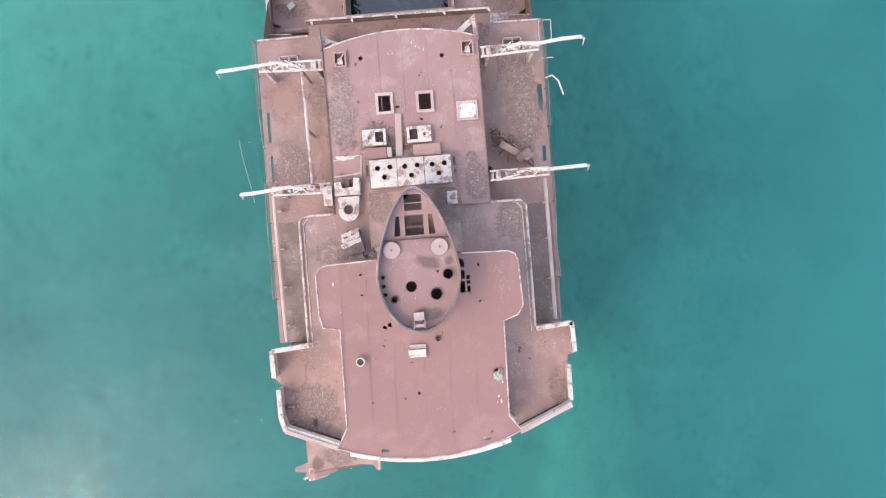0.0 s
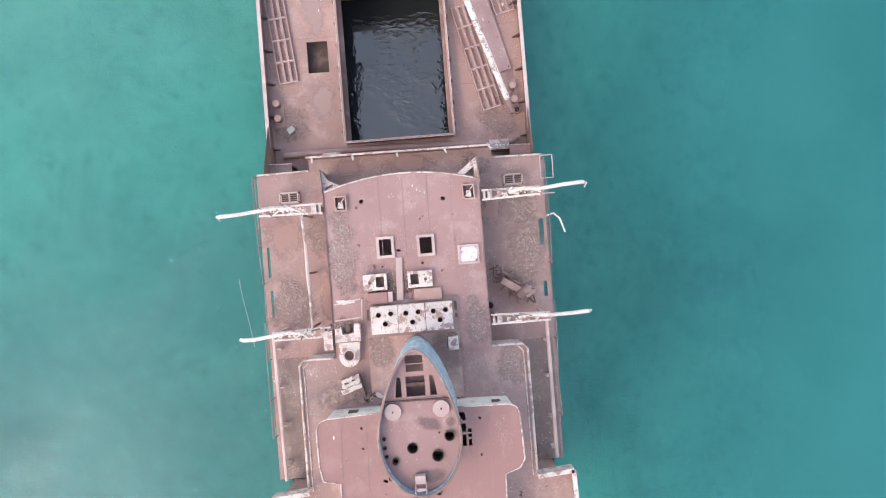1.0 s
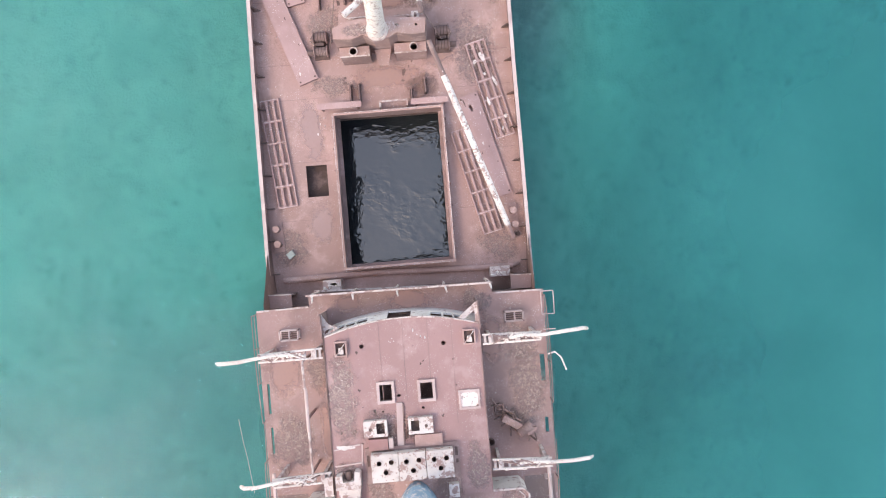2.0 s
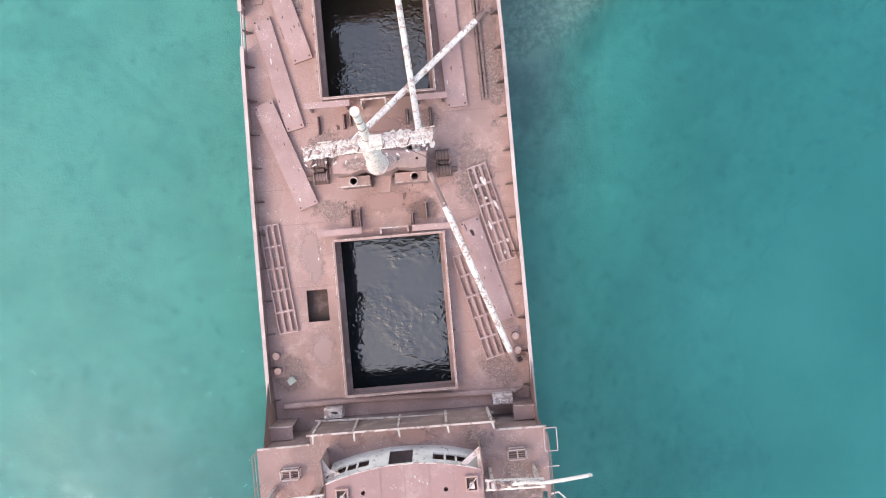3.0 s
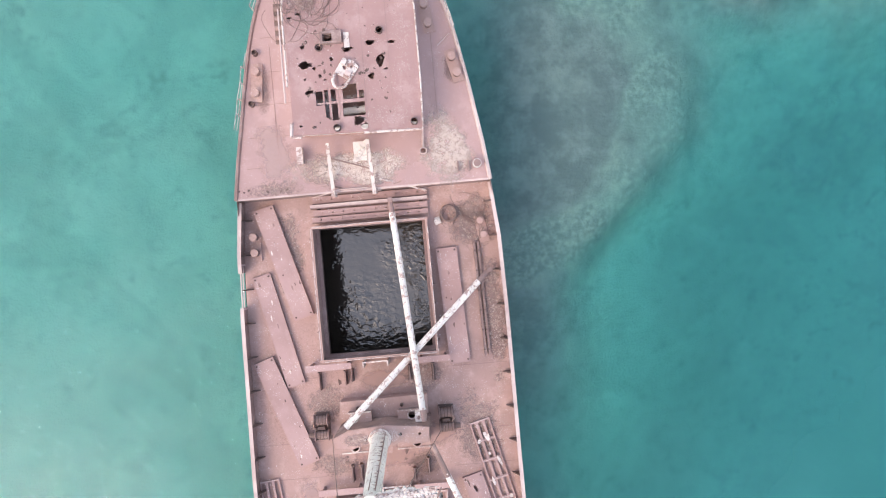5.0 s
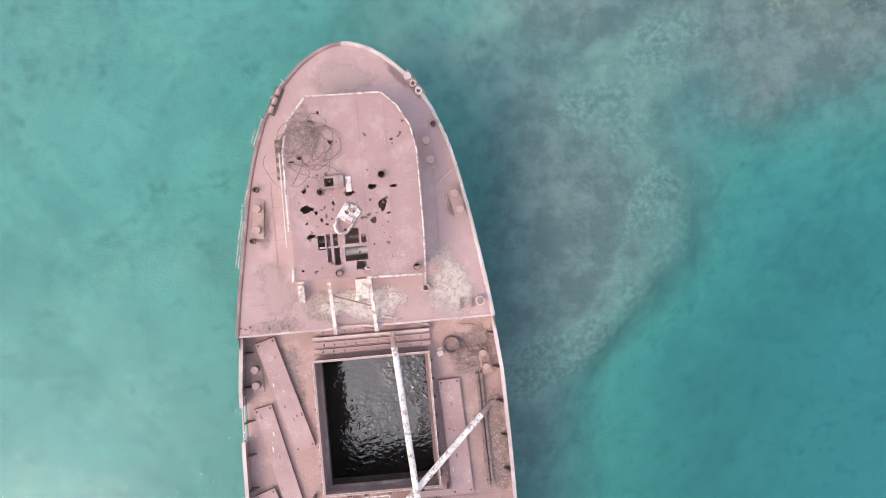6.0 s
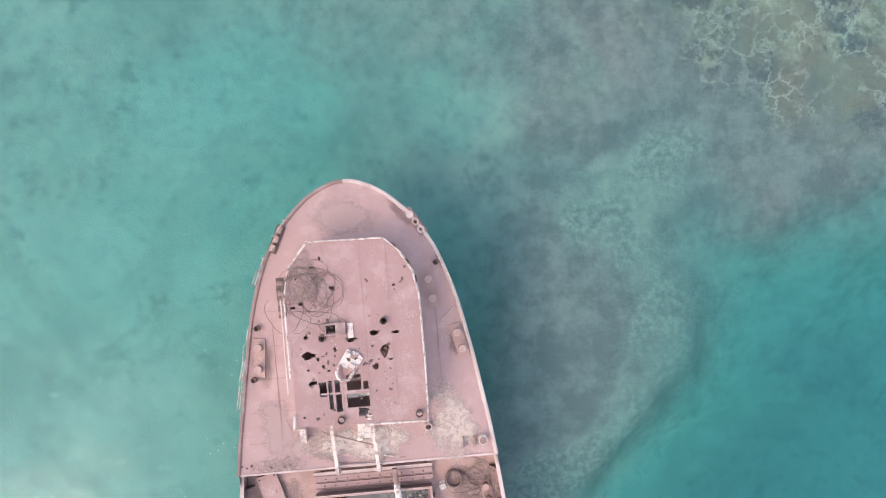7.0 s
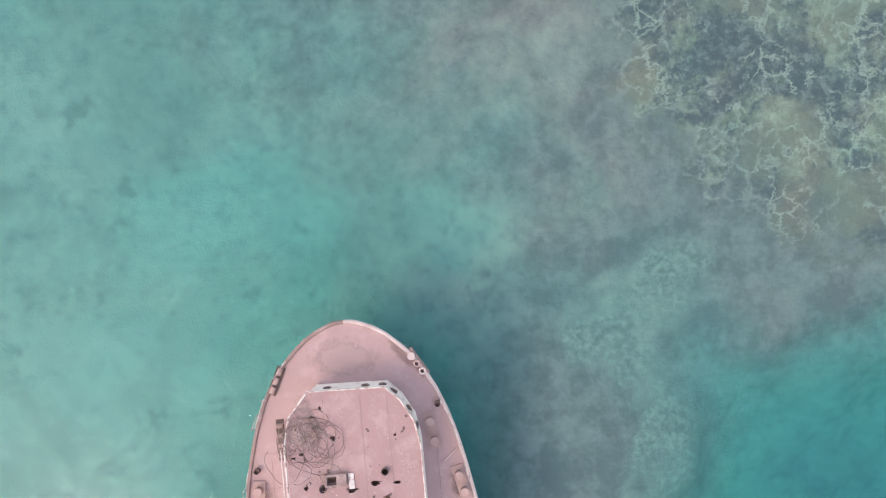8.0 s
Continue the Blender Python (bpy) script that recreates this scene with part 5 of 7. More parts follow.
def deck_rail(name, pts, z, h, step, material, label, group, sag, seed, pieces=2):
    """Posts and thin rails along a deck edge, some of them bent or gone."""
    rnd = random.Random(seed)
    t = thing(name, label, "railing", group)
    line = [Vector((*p, z)) for p in pts]
    tops = []
    for p, q in zip(line, line[1:]):
        n = max(1, int((q - p).length / step))
        for i in range(n):
            c = p.lerp(q, i / n)
            top = c + Vector((rnd.uniform(-sag, sag), rnd.uniform(-sag, sag), h * rnd.uniform(0.85, 1.0)))
            tops.append((c, top))
    for c, top in tops:
        if rnd.random() < 0.85:
            part("post", a_rod(c, top, 0.03, seg=5), material, t)
    for (c, a), (d, b) in zip(tops, tops[1:]):
        for k in range(pieces):
            f = 1 - 0.5 * k
            if rnd.random() < 0.8:
                part("rail", a_rod(c.lerp(a, f), d.lerp(b, f), 0.025, seg=5), material, t)
    return t


deck_rail("guard_rail", [(-9.02, 11.6), (-9.02, 8.0), (-9.0, 4.0), (-8.98, 0), (-8.93, -4.0)], BOAT_Z, 1.0, 1.5, M_WALL, "bent rusty guard rail along the boat deck", "guard rails of the boat deck", 0.1, 201)
deck_rail("guard_rail", [(6.0, 11.4), (6.0, 8.0), (5.96, 4.0), (5.92, 0), (5.9, -4.0)], BOAT_Z, 1.0, 1.5, M_WALL, "bent rusty guard rail along the boat deck", "guard rails of the boat deck", 0.1, 211)
t = thing("edge_tube", "pale thick tube along the alley edge", "pipe", "alley edge tubes")
part("tube", pipe([(-8.62, 3.4, 7.9), (-8.6, 0.5, 7.9), (-8.52, -4.2, 7.9)], 0.1), M_EDGE, t)
for y in (2.6, 0.6, -1.4, -3.4):
    part("bracket", a_box(-8.66, -8.3, y - 0.04, y + 0.04, BOAT_Z, 7.85), M_EDGE, t)
t = thing("edge_tube", "pale thick tube along the alley edge", "pipe", "alley edge tubes")
part("tube", pipe([(5.52, 3.2, 7.9), (5.52, 0.5, 7.9), (5.5, -4.1, 7.9)], 0.1), M_EDGE, t)
for y in (2.0, 0.1, -2.0, -3.6):
    part("bracket", a_box(5.3, 5.6, y - 0.04, y + 0.04, BOAT_Z, 7.85), M_EDGE, t)
t = thing("side_ladder", "broken pale ladder frame at the deck corner", "ladder")
for x in (5.9, 6.55):
    part("stile", a_rod((x, 11.6, 7.3), (x, 10.4, 7.2), 0.03, seg=6), M_EDGE, t)
for y in (11.6, 10.4, 9.6):
    part("rung", a_rod((5.9, y, 7.25), (6.55, y, 7.25), 0.03, seg=6), M_EDGE, t)
t = thing("bent_tube", "white bent tube hanging over the side", "pipe")
part("tube", pipe([(5.95, 8.4, 7.9), (6.3, 8.5, 8.0), (6.6, 8.2, 8.0), (6.85, 7.5, 7.8)], 0.045), M_GUANO, t)
t = thing("loose_wire", "thin pale wire trailing over the side", "wire")
part("strand", pipe([(-10.1, 6.4, 8.2), (-9.95, 5.4, 8.3), (-9.7, 4.5, 8.6), (-9.35, 3.7, 9.4), (-9.2, 3.0, 9.6)], 0.011, 5), M_EDGE, t)

# wing things
t = thing("wing_stand", "rusty bent stand on the bridge wing", "stand")
part("foot", a_box(-8.6, -8.2, -7.45, -7.2, MID_Z, MID_Z + 0.1), M_DARK, t)
part("arm", a_rod((-8.4, -7.3, MID_Z), (-8.0, -7.25, MID_Z + 0.5), 0.06), M_WALL, t)
t = thing("wing_stand", "rusty bent stand on the bridge wing", "stand")
part("foot", a_box(-7.2, -7.0, -8.4, -8.0, MID_Z, MID_Z + 0.06), M_DARK, t)
part("arm", a_rod((-7.1, -8.3, MID_Z), (-6.95, -8.0, MID_Z + 0.4), 0.05), M_DARK, t)
t = thing("pipe_rail", "pale pipe lying along the wing edge", "pipe")
part("tube", pipe([(-7.8, -8.75, MID_Z + 0.1), (-6.2, -9.3, MID_Z + 0.1)], 0.06), M_EDGE, t)

# torn stern remnant on the port quarter
t = thing("stern_remnant", "torn rusted stump of the stern deck above the water", "wreckage")
STUB = [(-8.65, -9.8), (-8.6, -11.5), (-9.35, -11.75), (-9.4, -11.95), (-8.7, -12.05), (-8.85, -12.35), (-8.4, -12.55), (-7.6, -12.35), (-7.1, -12.0), (-6.6, -11.85), (-5.6, -11.8), (-4.9, -11.9), (-4.75, -12.2), (-4.5, -12.2), (-4.45, -11.3), (-4.45, -9.8)]
part("deck_plate", slab(STUB, 4.35, 4.5), M_DECK, t, "ragged rusted deck plate")
part("side_plate", wall_run([(-8.55, -9.8), (-8.5, -12.2)], -6.0, 4.35, 0.1), M_HULL, t)
part("side_plate", wall_run([(-8.5, -12.1), (-4.6, -11.8)], -6.0, 4.35, 0.1), M_HULL, t)
part("side_plate", wall_run([(-4.6, -11.8), (-4.6, -9.6)], -6.0, 4.35, 0.1), M_HULL, t)
part("frame_bar", bar((-4.55, -10.2, 4.5), (-4.6, -12.2, 4.5), 0.12, 0.1), M_EDGE, t)
part("hook", pipe([(-8.55, -12.1, 4.5), (-8.5, -11.85, 4.75), (-8.35, -11.75, 4.75), (-8.25, -11.9, 4.7)], 0.05), M_WHITE_WORN, t)
part("crust", crust([(-8.9, -12.3, 4.5), (-8.4, -12.45, 4.5)], 0.1, 9, 12), M_GUANO, t)
part("ragged_plate", slab([(-8.3, -12.1), (-7.0, -11.9), (-6.9, -12.05), (-7.7, -12.3), (-8.2, -12.42)], 4.5, 4.56), M_WALL, t)
for m, x, y, rx, ry in ((S_GRIT, -6.6, -11.2, 2.0, 0.9), (S_SPECK, -6.2, -10.9, 1.8, 0.8), (S_DARK, -8.0, -11.6, 0.6, 0.8)):
    spot(t, m, x, y, rx, ry, 4.504)


# ---- main deck ----
def coaming(name, x0, x1, y0, y1, top, label):
    t = thing("hatch_coaming", label, "hatch", "open cargo hatches")
    w = 0.06
    base = main_z((y0 + y1) / 2) - 0.5
    for b in ((x0 - w, x0, y0 - w, y1 + w), (x1, x1 + w, y0 - w, y1 + w), (x0, x1, y0 - w, y0), (x0, x1, y1, y1 + w)):
        part("coaming_plate", a_box(*b, base, top), M_WALL, t)
    f = 0.13
    for b in ((x0 - f, x0 + 0.01, y0 - f, y1 + f), (x1 - 0.01, x1 + f, y0 - f, y1 + f), (x0 + 0.01, x1 - 0.01, y0 - f, y0 + 0.01), (x0 + 0.01, x1 - 0.01, y1 - 0.01, y1 + f)):
        part("top_flange", a_box(*b, top, top + 0.05), M_DECK, t, "worn coaming flange")
    for p, r in (((x0 - 0.1, y0), (x0 - 0.1, y1)), ((x1 + 0.1, y0), (x1 + 0.1, y1)), ((x0, y1 + 0.1), (x1, y1 + 0.1)), ((x0, y0 - 0.1), (x1, y0 - 0.1))):
        part("edge_bar", bar((*p, top + 0.05), (*r, top + 0.05), 0.035, 0.03), M_WHITE_WORN, t, "pale worn edge bar")
    # drip ledge and roller track below the rim
    for b in ((x0 - 0.0, x0 + 0.2, y0, y1), (x1 - 0.2, x1, y0, y1), (x0 + 0.2, x1 - 0.2, y0, y0 + 0.16)):
        part("inner_ledge", a_box(*b, top - 1.15, top - 1.05), M_WALL, t)
    for i in range(7):
        y = y0 + (i + 0.5) * (y1 - y0) / 7
        part("bracket", a_box(x0 - 0.22, x0 - w, y - 0.03, y + 0.03, base + 0.5, top - 0.002), M_WALL, t)
        part("bracket", a_box(x1 + w, x1 + 0.22, y - 0.03, y + 0.03, base + 0.5, top - 0.002), M_WALL, t)
    return t


coaming("aft", -4.5, 1.55, 13.6, 22.2, 4.25, "open cargo hatch with rusted coaming, flooded below")
coaming("fore", -4.35, 1.75, 30.1, 37.2, 5.15, "open cargo hatch with tall rusted coaming, flooded below")


def end_platform(x0, x1, y, z, zd, label):
    t = thing("hatch_platform", label, "platform", "platforms at the hatch ends")
    part("plank", a_box(x0, x1, y - 0.17, y + 0.17, z - 0.08, z), M_COVER, t)
    for x in (x0 + 0.25, x1 - 0.25):
        part("leg", a_box(x - 0.05, x + 0.05, y - 0.12, y + 0.12, zd, z - 0.08), M_WALL, t)


for x0, x1, y, z in ((-5.4, -2.9, 29.7, 5.2), (0.6, 2.45, 29.68, 5.2), (-5.4, -2.9, 22.72, 4.45), (-0.1, 2.0, 22.6, 4.45)):
    end_platform(x0, x1, y, z, main_z(y), "narrow pink steel platform at the hatch end")
for x0, x1, y, z in ((-2.3, -0.9, 29.75, 5.2), (-1.9, -0.3, 22.7, 4.4)):
    t = thing("step_frame", "low pale frame at the hatch end", "frame", "step frames")
    part("rail", bar((x0, y + 0.05, z), (x1, y + 0.05, z), 0.08, 0.06), M_WHITE_WORN, t)
    for x in (x0 + 0.04, x1 - 0.04):
        part("leg", a_box(x - 0.04, x + 0.04, y - 0.25, y + 0.05, main_z(y), z), M_WHITE_WORN, t)
# upright bracket plates beside the hatches
for x, y, l in ((-4.85, 28.8, 1.0), (-3.4, 28.9, 0.8), (-3.05, 29.0, 0.7), (0.15, 28.9, 0.8), (1.45, 28.8, 1.0), (-3.5, 23.5, 0.9), (-3.0, 23.5, 1.0), (-0.05, 23.2, 0.7), (0.75, 23.6, 0.9)):
    t = thing("roller_bracket", "upright rusted bracket plate on the main deck", "bracket", "roller brackets")
    part("web", a_box(x - 0.025, x + 0.025, y - l / 2, y + l / 2, main_z(y), main_z(y) + 0.45), M_WALL, t)
    part("gusset", a_box(x - 0.09, x + 0.09, y + l / 2 - 0.05, y + l / 2, main_z(y) + 0.04, main_z(y) + 0.4), M_WALL, t)
    part("foot", a_box(x - 0.09, x + 0.09, y - l / 2, y + l / 2, main_z(y), main_z(y) + 0.04), M_DARK, t)


def lying(name, label, category, group, top_xy, low_xy, z_of_low, z_of_top):
    """A thing that lies along the deck between two points; its own y runs from low to top."""
    p, q = Vector((*low_xy, z_of_low)), Vector((*top_xy, z_of_top))
    d = q - p
    turn = math.degrees(math.atan2(-d.x, d.y))
    t = thing(name, label, category, group, pose(*p, math.degrees(math.atan2(d.z, d.xy.length)), 0, turn))
    return t, d.length


def grating(top_xy, low_xy, w, rows, lift, label):
    t, length = lying("hatch_grating", label, "grating", "slotted hatch frames", top_xy, low_xy, main_z(low_xy[1]) + lift, main_z(top_xy[1]) + lift)
    holes = []
    cw, ch = w / 3, length / rows
    for i in range(3):
        for j in range(rows):
            x0, x1 = -w / 2 + i * cw + 0.07, -w / 2 + (i + 1) * cw - 0.07
            y0, y1 = j * ch + 0.08, (j + 1) * ch - 0.08
            r = (x1 - x0) / 2
            h = []
            if j == 0:
                h += [(x0 + r - r * math.cos(a), y0 + r - r * math.sin(a)) for a in (math.pi * k / 6 for k in range(7))]
            else:
                h += [(x0, y0), (x1, y0)]
            if j == rows - 1:
                h += [(x0 + r + r * math.cos(a), y1 - r + r * math.sin(a)) for a in (math.pi * k / 6 for k in range(7))]
            else:
                h += [(x1, y1), (x0, y1)]
            holes.append(h)
    part("slotted_plate", slab(rect(-w / 2, w / 2, 0, length), 0.16, 0.2, holes), M_COVER, t)
    for x in (-w / 2 + 0.02, w / 2 - 0.02, -w / 6, w / 6):
        part("stringer", a_box(x - 0.02, x + 0.02, 0.02, length - 0.02, 0, 0.16), M_COVER, t)
    for j in range(rows + 1):
        y = min(max(j * length / rows, 0.03), length - 0.03)
        part("cross_bar", a_box(-w / 2 + 0.04, w / 2 - 0.04, y - 0.02, y + 0.02, 0.16, 0.235 if 0 < j < rows else 0.205), M_EDGE, t)
    return t


grating((-8.2, 23.5), (-7.6, 17.3), 1.12, 5, 0.0, "slotted pink steel frame lying on the main deck")
grating((2.5, 20.95), (3.95, 14.95), 1.1, 5, 0.0, "slotted pink steel frame lying askew on deck")
spotted = grating((3.75, 25.85), (5.1, 20.35), 1.15, 5, 0.0, "slotted steel frame spotted with droppings, lying askew")
for i, (x, y, rx, ry) in enumerate(((0.12, 4.7, 0.12, 0.3), (-0.35, 4.55, 0.12, 0.1), (0.38, 3.2, 0.1, 0.26), (-0.3, 2.2, 0.09, 0.2), (0.36, 1.1, 0.11, 0.09), (-0.05, 3.75, 0.07, 0.09), (0.0, 0.5, 0.06, 0.1))):
    part("dropping", slab(blob(x, y, rx, ry, 980 + i, 9, 0.4), 0.236, 0.25), M_GUANO, spotted)


def hatch_cover(top_xy, low_xy, w, lift, label, hole=None):
    t, length = lying("hatch_cover", label, "hatch cover", "loose hatch cover panels", top_xy, low_xy, main_z(low_xy[1]) + lift, main_z(top_xy[1]) + lift)
    part("panel", slab(rect(-w / 2, w / 2, 0, length), 0.2, 0.25, [hole] if hole else ()), M_COVER, t, "flat pink-grey steel panel")
    for b in ((-w / 2, -w / 2 + 0.05, 0, length), (w / 2 - 0.05, w / 2, 0, length), (-w / 2 + 0.05, w / 2 - 0.05, 0, 0.05), (-w / 2 + 0.05, w / 2 - 0.05, length - 0.05, length)):
        part("edge_plate", a_box(*b, 0, 0.2), M_WALL, t)
    rnd = random.Random(int(length * 1000 + top_xy[0] * 100))
    for i in range(9):
        k = rnd.uniform(0.02, 0.05)
        part("flake", slab(blob(rnd.uniform(-0.42, 0.42) * w, rnd.uniform(0.05, 0.95) * length, k, k * rnd.uniform(1.0, 4.0), 960 + i, 5, 0.4), 0.248, 0.256), (M_GUANO, M_DARK, M_WALL)[i % 3], t)
    for x in (-w / 2 + 0.13, w / 2 - 0.13):
        for y in (0.15, length - 0.15):
            part("bolt", a_rod((x, y, 0.25), (x, y, 0.275), 0.055, seg=8), M_DARK, t)


hatch_cover((-7.0, 38.6), (-5.35, 32.45), 1.1, 0.05, "loose hatch cover panel lying askew, streaked with droppings")
hatch_cover((-7.5, 34.95), (-6.15, 28.7), 1.02, 0.0, "loose hatch cover panel lying askew on deck")
hatch_cover((-7.85, 30.25), (-5.8, 24.3), 1.15, 0.1, "loose hatch cover panel lying askew, rusted at one end")
hatch_cover((2.75, 35.6), (3.0, 29.2), 1.15, 0.0, "loose hatch cover panel lying beside the hatch")
hatch_cover((3.1, 22.85), (4.65, 17.0), 1.15, 0.0, "loose hatch cover panel with a small rust hole", blob(-0.05, 5.3, 0.09, 0.2, 88))


def bollards(pts, z, r, h, label, group="mooring bollards"):
    t = thing("bollard", label, "bollard", group)
    (ax, ay), (bx, by) = pts
    d = Vector((bx - ax, by - ay)).normalized() * (r + 0.25)
    part("base_plate", bar((ax - d.x, ay - d.y, z), (bx + d.x, by + d.y, z), 2 * r + 0.2, 0.08), M_DECK, t)
    for x, y in pts:
        post = part("post", a_rod((x, y, z + 0.08), (x, y, z + h), r, r * 0.92, seg=16), M_WALL, t)
        part("cap", a_rod((x, y, z + h), (x, y, z + h + 0.06), r * 1.12, r * 1.02, seg=16), M_DECK, post)


bollards([(-8.35, 16.1), (-8.32, 15.25)], main_z(15), 0.19, 0.6, "pair of rusty mooring bollards")
bollards([(5.15, 16.1), (5.2, 15.3)], main_z(15), 0.19, 0.6, "pair of rusty mooring bollards")
bollards([(-7.65, 37.05), (-7.65, 36.2)], main_z(36.5), 0.2, 0.55, "pair of rusty mooring bollards")
bollards([(4.72, 36.9), (4.85, 36.15)], main_z(36.5), 0.18, 0.5, "pair of pale mooring bollards")
t = thing("roller_fairlead", "round rusty fairlead at the bulwark", "fairlead")
part("roller", ring(0.24, 0.15, main_z(15), main_z(15) + 0.35, 18, (5.32, 14.75)), M_WALL, t)
part("pin", a_rod((5.32, 14.75, main_z(15)), (5.32, 14.75, main_z(15) + 0.3), 0.1, seg=10), M_DARK, t)
t = thing("crate", "small grey-green crate lying on deck", "crate")
part("body", a_box(-0.2, 0.2, -0.17, 0.17, 0, 0.3, m=pose(-7.68, 14.6, main_z(14.6), 0, 0, 35)), M_GREY, t)
part("lid", a_box(-0.21, 0.21, -0.18, 0.0, 0.3, 0.33, m=pose(-7.68, 14.6, main_z(14.6), 0, 0, 35)), M_GREY, t)
t = thing("lying_pipe", "long rusted pipe lying across the deck", "pipe")
part("tube", pipe([(-8.2, 13.15, 3.62), (-3, 13.2, 3.62), (1, 13.05, 3.62), (4.9, 12.95, 3.62)], 0.17, 10), M_DECK, t)
part("bent_end", pipe([(4.9, 12.95, 3.62), (5.3, 13.1, 3.65)], 0.1), M_WALL, t)
for x, w, hole in ((-5.35, 1.0, True), (4.1, 1.1, False)):
    t = thing("store_box", "white steel box against the deckhouse front", "box", "boxes at the deckhouse front")
    part("body", slab(rect(x - w / 2, x + w / 2, 12.45, 13.0), 3.4, 4.5, [blob(x + 0.1, 12.75, 0.2, 0.07, 5)] if hole else ()), M_WHITE_WORN, t)
    part("crust", crust([(x - w / 2, 12.6, 4.5), (x + w / 2, 12.7, 4.5)], 0.1, 300, 6), M_GUANO, t)


def deck_winch(x, y, s, label):
    """A cargo winch: two wire drums between cheek plates, a motor and a gear case."""
    t = thing("cargo_winch", label, "winch", "cargo winches")
    z = main_z(y)
    part("bed", a_box(x - 0.42, x + 0.42, y - 0.78, y + 0.75, z, z + 0.12), M_DARK, t)
    for k, (y0, r) in enumerate(((y + 0.38, 0.26), (y - 0.42, 0.23))):
        drum = part("drum", a_rod((x - 0.32, y0, z + 0.48), (x + 0.32, y0, z + 0.48), r, seg=16), M_WALL, t, "rusty drum wound with wire")
        for i in range(7):
            u = x - 0.27 + 0.09 * i
            part("wire_turn", a_rod((u - 0.03, y0, z + 0.48), (u + 0.03, y0, z + 0.48), r + 0.02, seg=16), M_WIRE if i % 2 else M_DARK, drum)
        for u in (-0.36, 0.36):
            part("cheek_plate", a_rod((x + u - 0.025, y0, z + 0.48), (x + u + 0.025, y0, z + 0.48), r + 0.1, seg=18), M_WALL, t)
            part("bearing", a_box(x + u - 0.06, x + u + 0.06, y0 - 0.12, y0 + 0.12, z + 0.12, z + 0.5), M_DARK, t)
    part("motor", a_rod((x + s * 0.42, y - 0.42, z + 0.4), (x + s * 0.75, y - 0.42, z + 0.4), 0.17, 0.15, seg=12), M_DARK, t)
    part("gear_case", a_box(x - 0.2, x + 0.2, y - 0.12, y + 0.06, z + 0.12, z + 0.6), M_DARK, t)
    part("brake_lever", a_rod((x + s * 0.3, y - 0.05, z + 0.2), (x + s * 0.5, y + 0.1, z + 0.95), 0.03, seg=6), M_WIRE, t)
    part("hoop", pipe([(x + s * 0.3, y - 0.1, z + 0.7), (x + s * 0.45, y + 0.2, z + 0.95), (x + s * 0.3, y + 0.5, z + 0.8)], 0.04), M_WIRE, t)


deck_winch(-4.95, 26.3, -1, "dark rusty cargo winch beside the mast house")
deck_winch(1.95, 26.15, 1, "dark rusty cargo winch beside the mast house")

# ---- mast house, mast and booms ----
t = thing("mast_house", "low rusted platform at the foot of the mast", "platform")
MH = [(-3.85, 25.72), (-2.95, 25.64), (-2.3, 25.84), (-1.75, 25.6), (-0.95, 25.6), (-0.5, 25.82), (0.3, 25.66), (0.98, 25.7), (1.08, 26.45), (0.6, 26.52), (-1.2, 26.72), (-3.1, 26.62), (-3.9, 26.25)]
MH_Z = 6.95
part("top_plate", slab(MH, MH_Z - 0.07, MH_Z, [blob(-0.45, 26.2, 0.08, 0.1, 21), blob(-2.2, 26.1, 0.06, 0.06, 22), disc(0.55, 26.15, 0.07), disc(-3.0, 26.2, 0.06)]), M_DECK, t, "pink rusted top plate speckled white")
part("skirt", wall_run(MH, main_z(25.5), MH_Z - 0.07, 0.06, closed=True), M_WALL, t)
# ledges with round vents before and behind the house
for x0, x1, y0, y1, vx, vy in ((-3.75, -2.1, 25.1, 25.62, -3.0, 25.36), (-0.75, 1.0, 25.1, 25.62, 0.32, 25.36), (-3.3, -2.0, 26.66, 27.2, -2.95, 26.92), (-0.6, 0.95, 26.56, 27.12, 0.15, 26.86)):
    ledge = part("ledge", slab(rect(x0, x1, y0, y1), 5.45, 5.52, [disc(vx, vy, 0.19)]), M_DECK, t)
    part("vent_lip", ring(0.25, 0.19, 5.52, 5.62, 16, (vx, vy)), M_WHITE_WORN, ledge, "white-rimmed vent")
    part("ledge_wall", wall_run(rect(x0 + 0.04, x1 - 0.04, y0 + 0.04, y1 - 0.04), main_z(26), 5.45, 0.05, closed=True), M_WALL, ledge)
    part("ledge_edge", bar((x0, y0 if vy < 26 else y1, 5.52), (x1, y0 if vy < 26 else y1, 5.52), 0.07, 0.05), M_WHITE_WORN, ledge)
part("fore_plate", slab([(-3.8, 26.7), (1.0, 26.7), (1.0, 27.75), (-3.75, 27.7)], main_z(27), 4.75), M_DECK, t)
part("chute", slab([(-1.9, 25.58), (-0.95, 25.58), (-1.15, 24.7), (-1.65, 24.7)], 4.4, 4.75), M_DECK, t)
for x in (-2.8, -0.4, 0.6):
    part("stub_pipe", ring(0.09, 0.06, 4.75, 4.95, 12, (x, 27.3)), M_DARK, t)

for m, x, y, rx, ry in ((S_GRIT, -2.6, 26.1, 1.1, 0.45), (S_CRUST, -1.4, 26.15, 1.9, 0.5), (S_SPECK, -0.3, 26.1, 1.2, 0.45)):
    spot(t, m, x, y, rx, ry, MH_Z + 0.004)

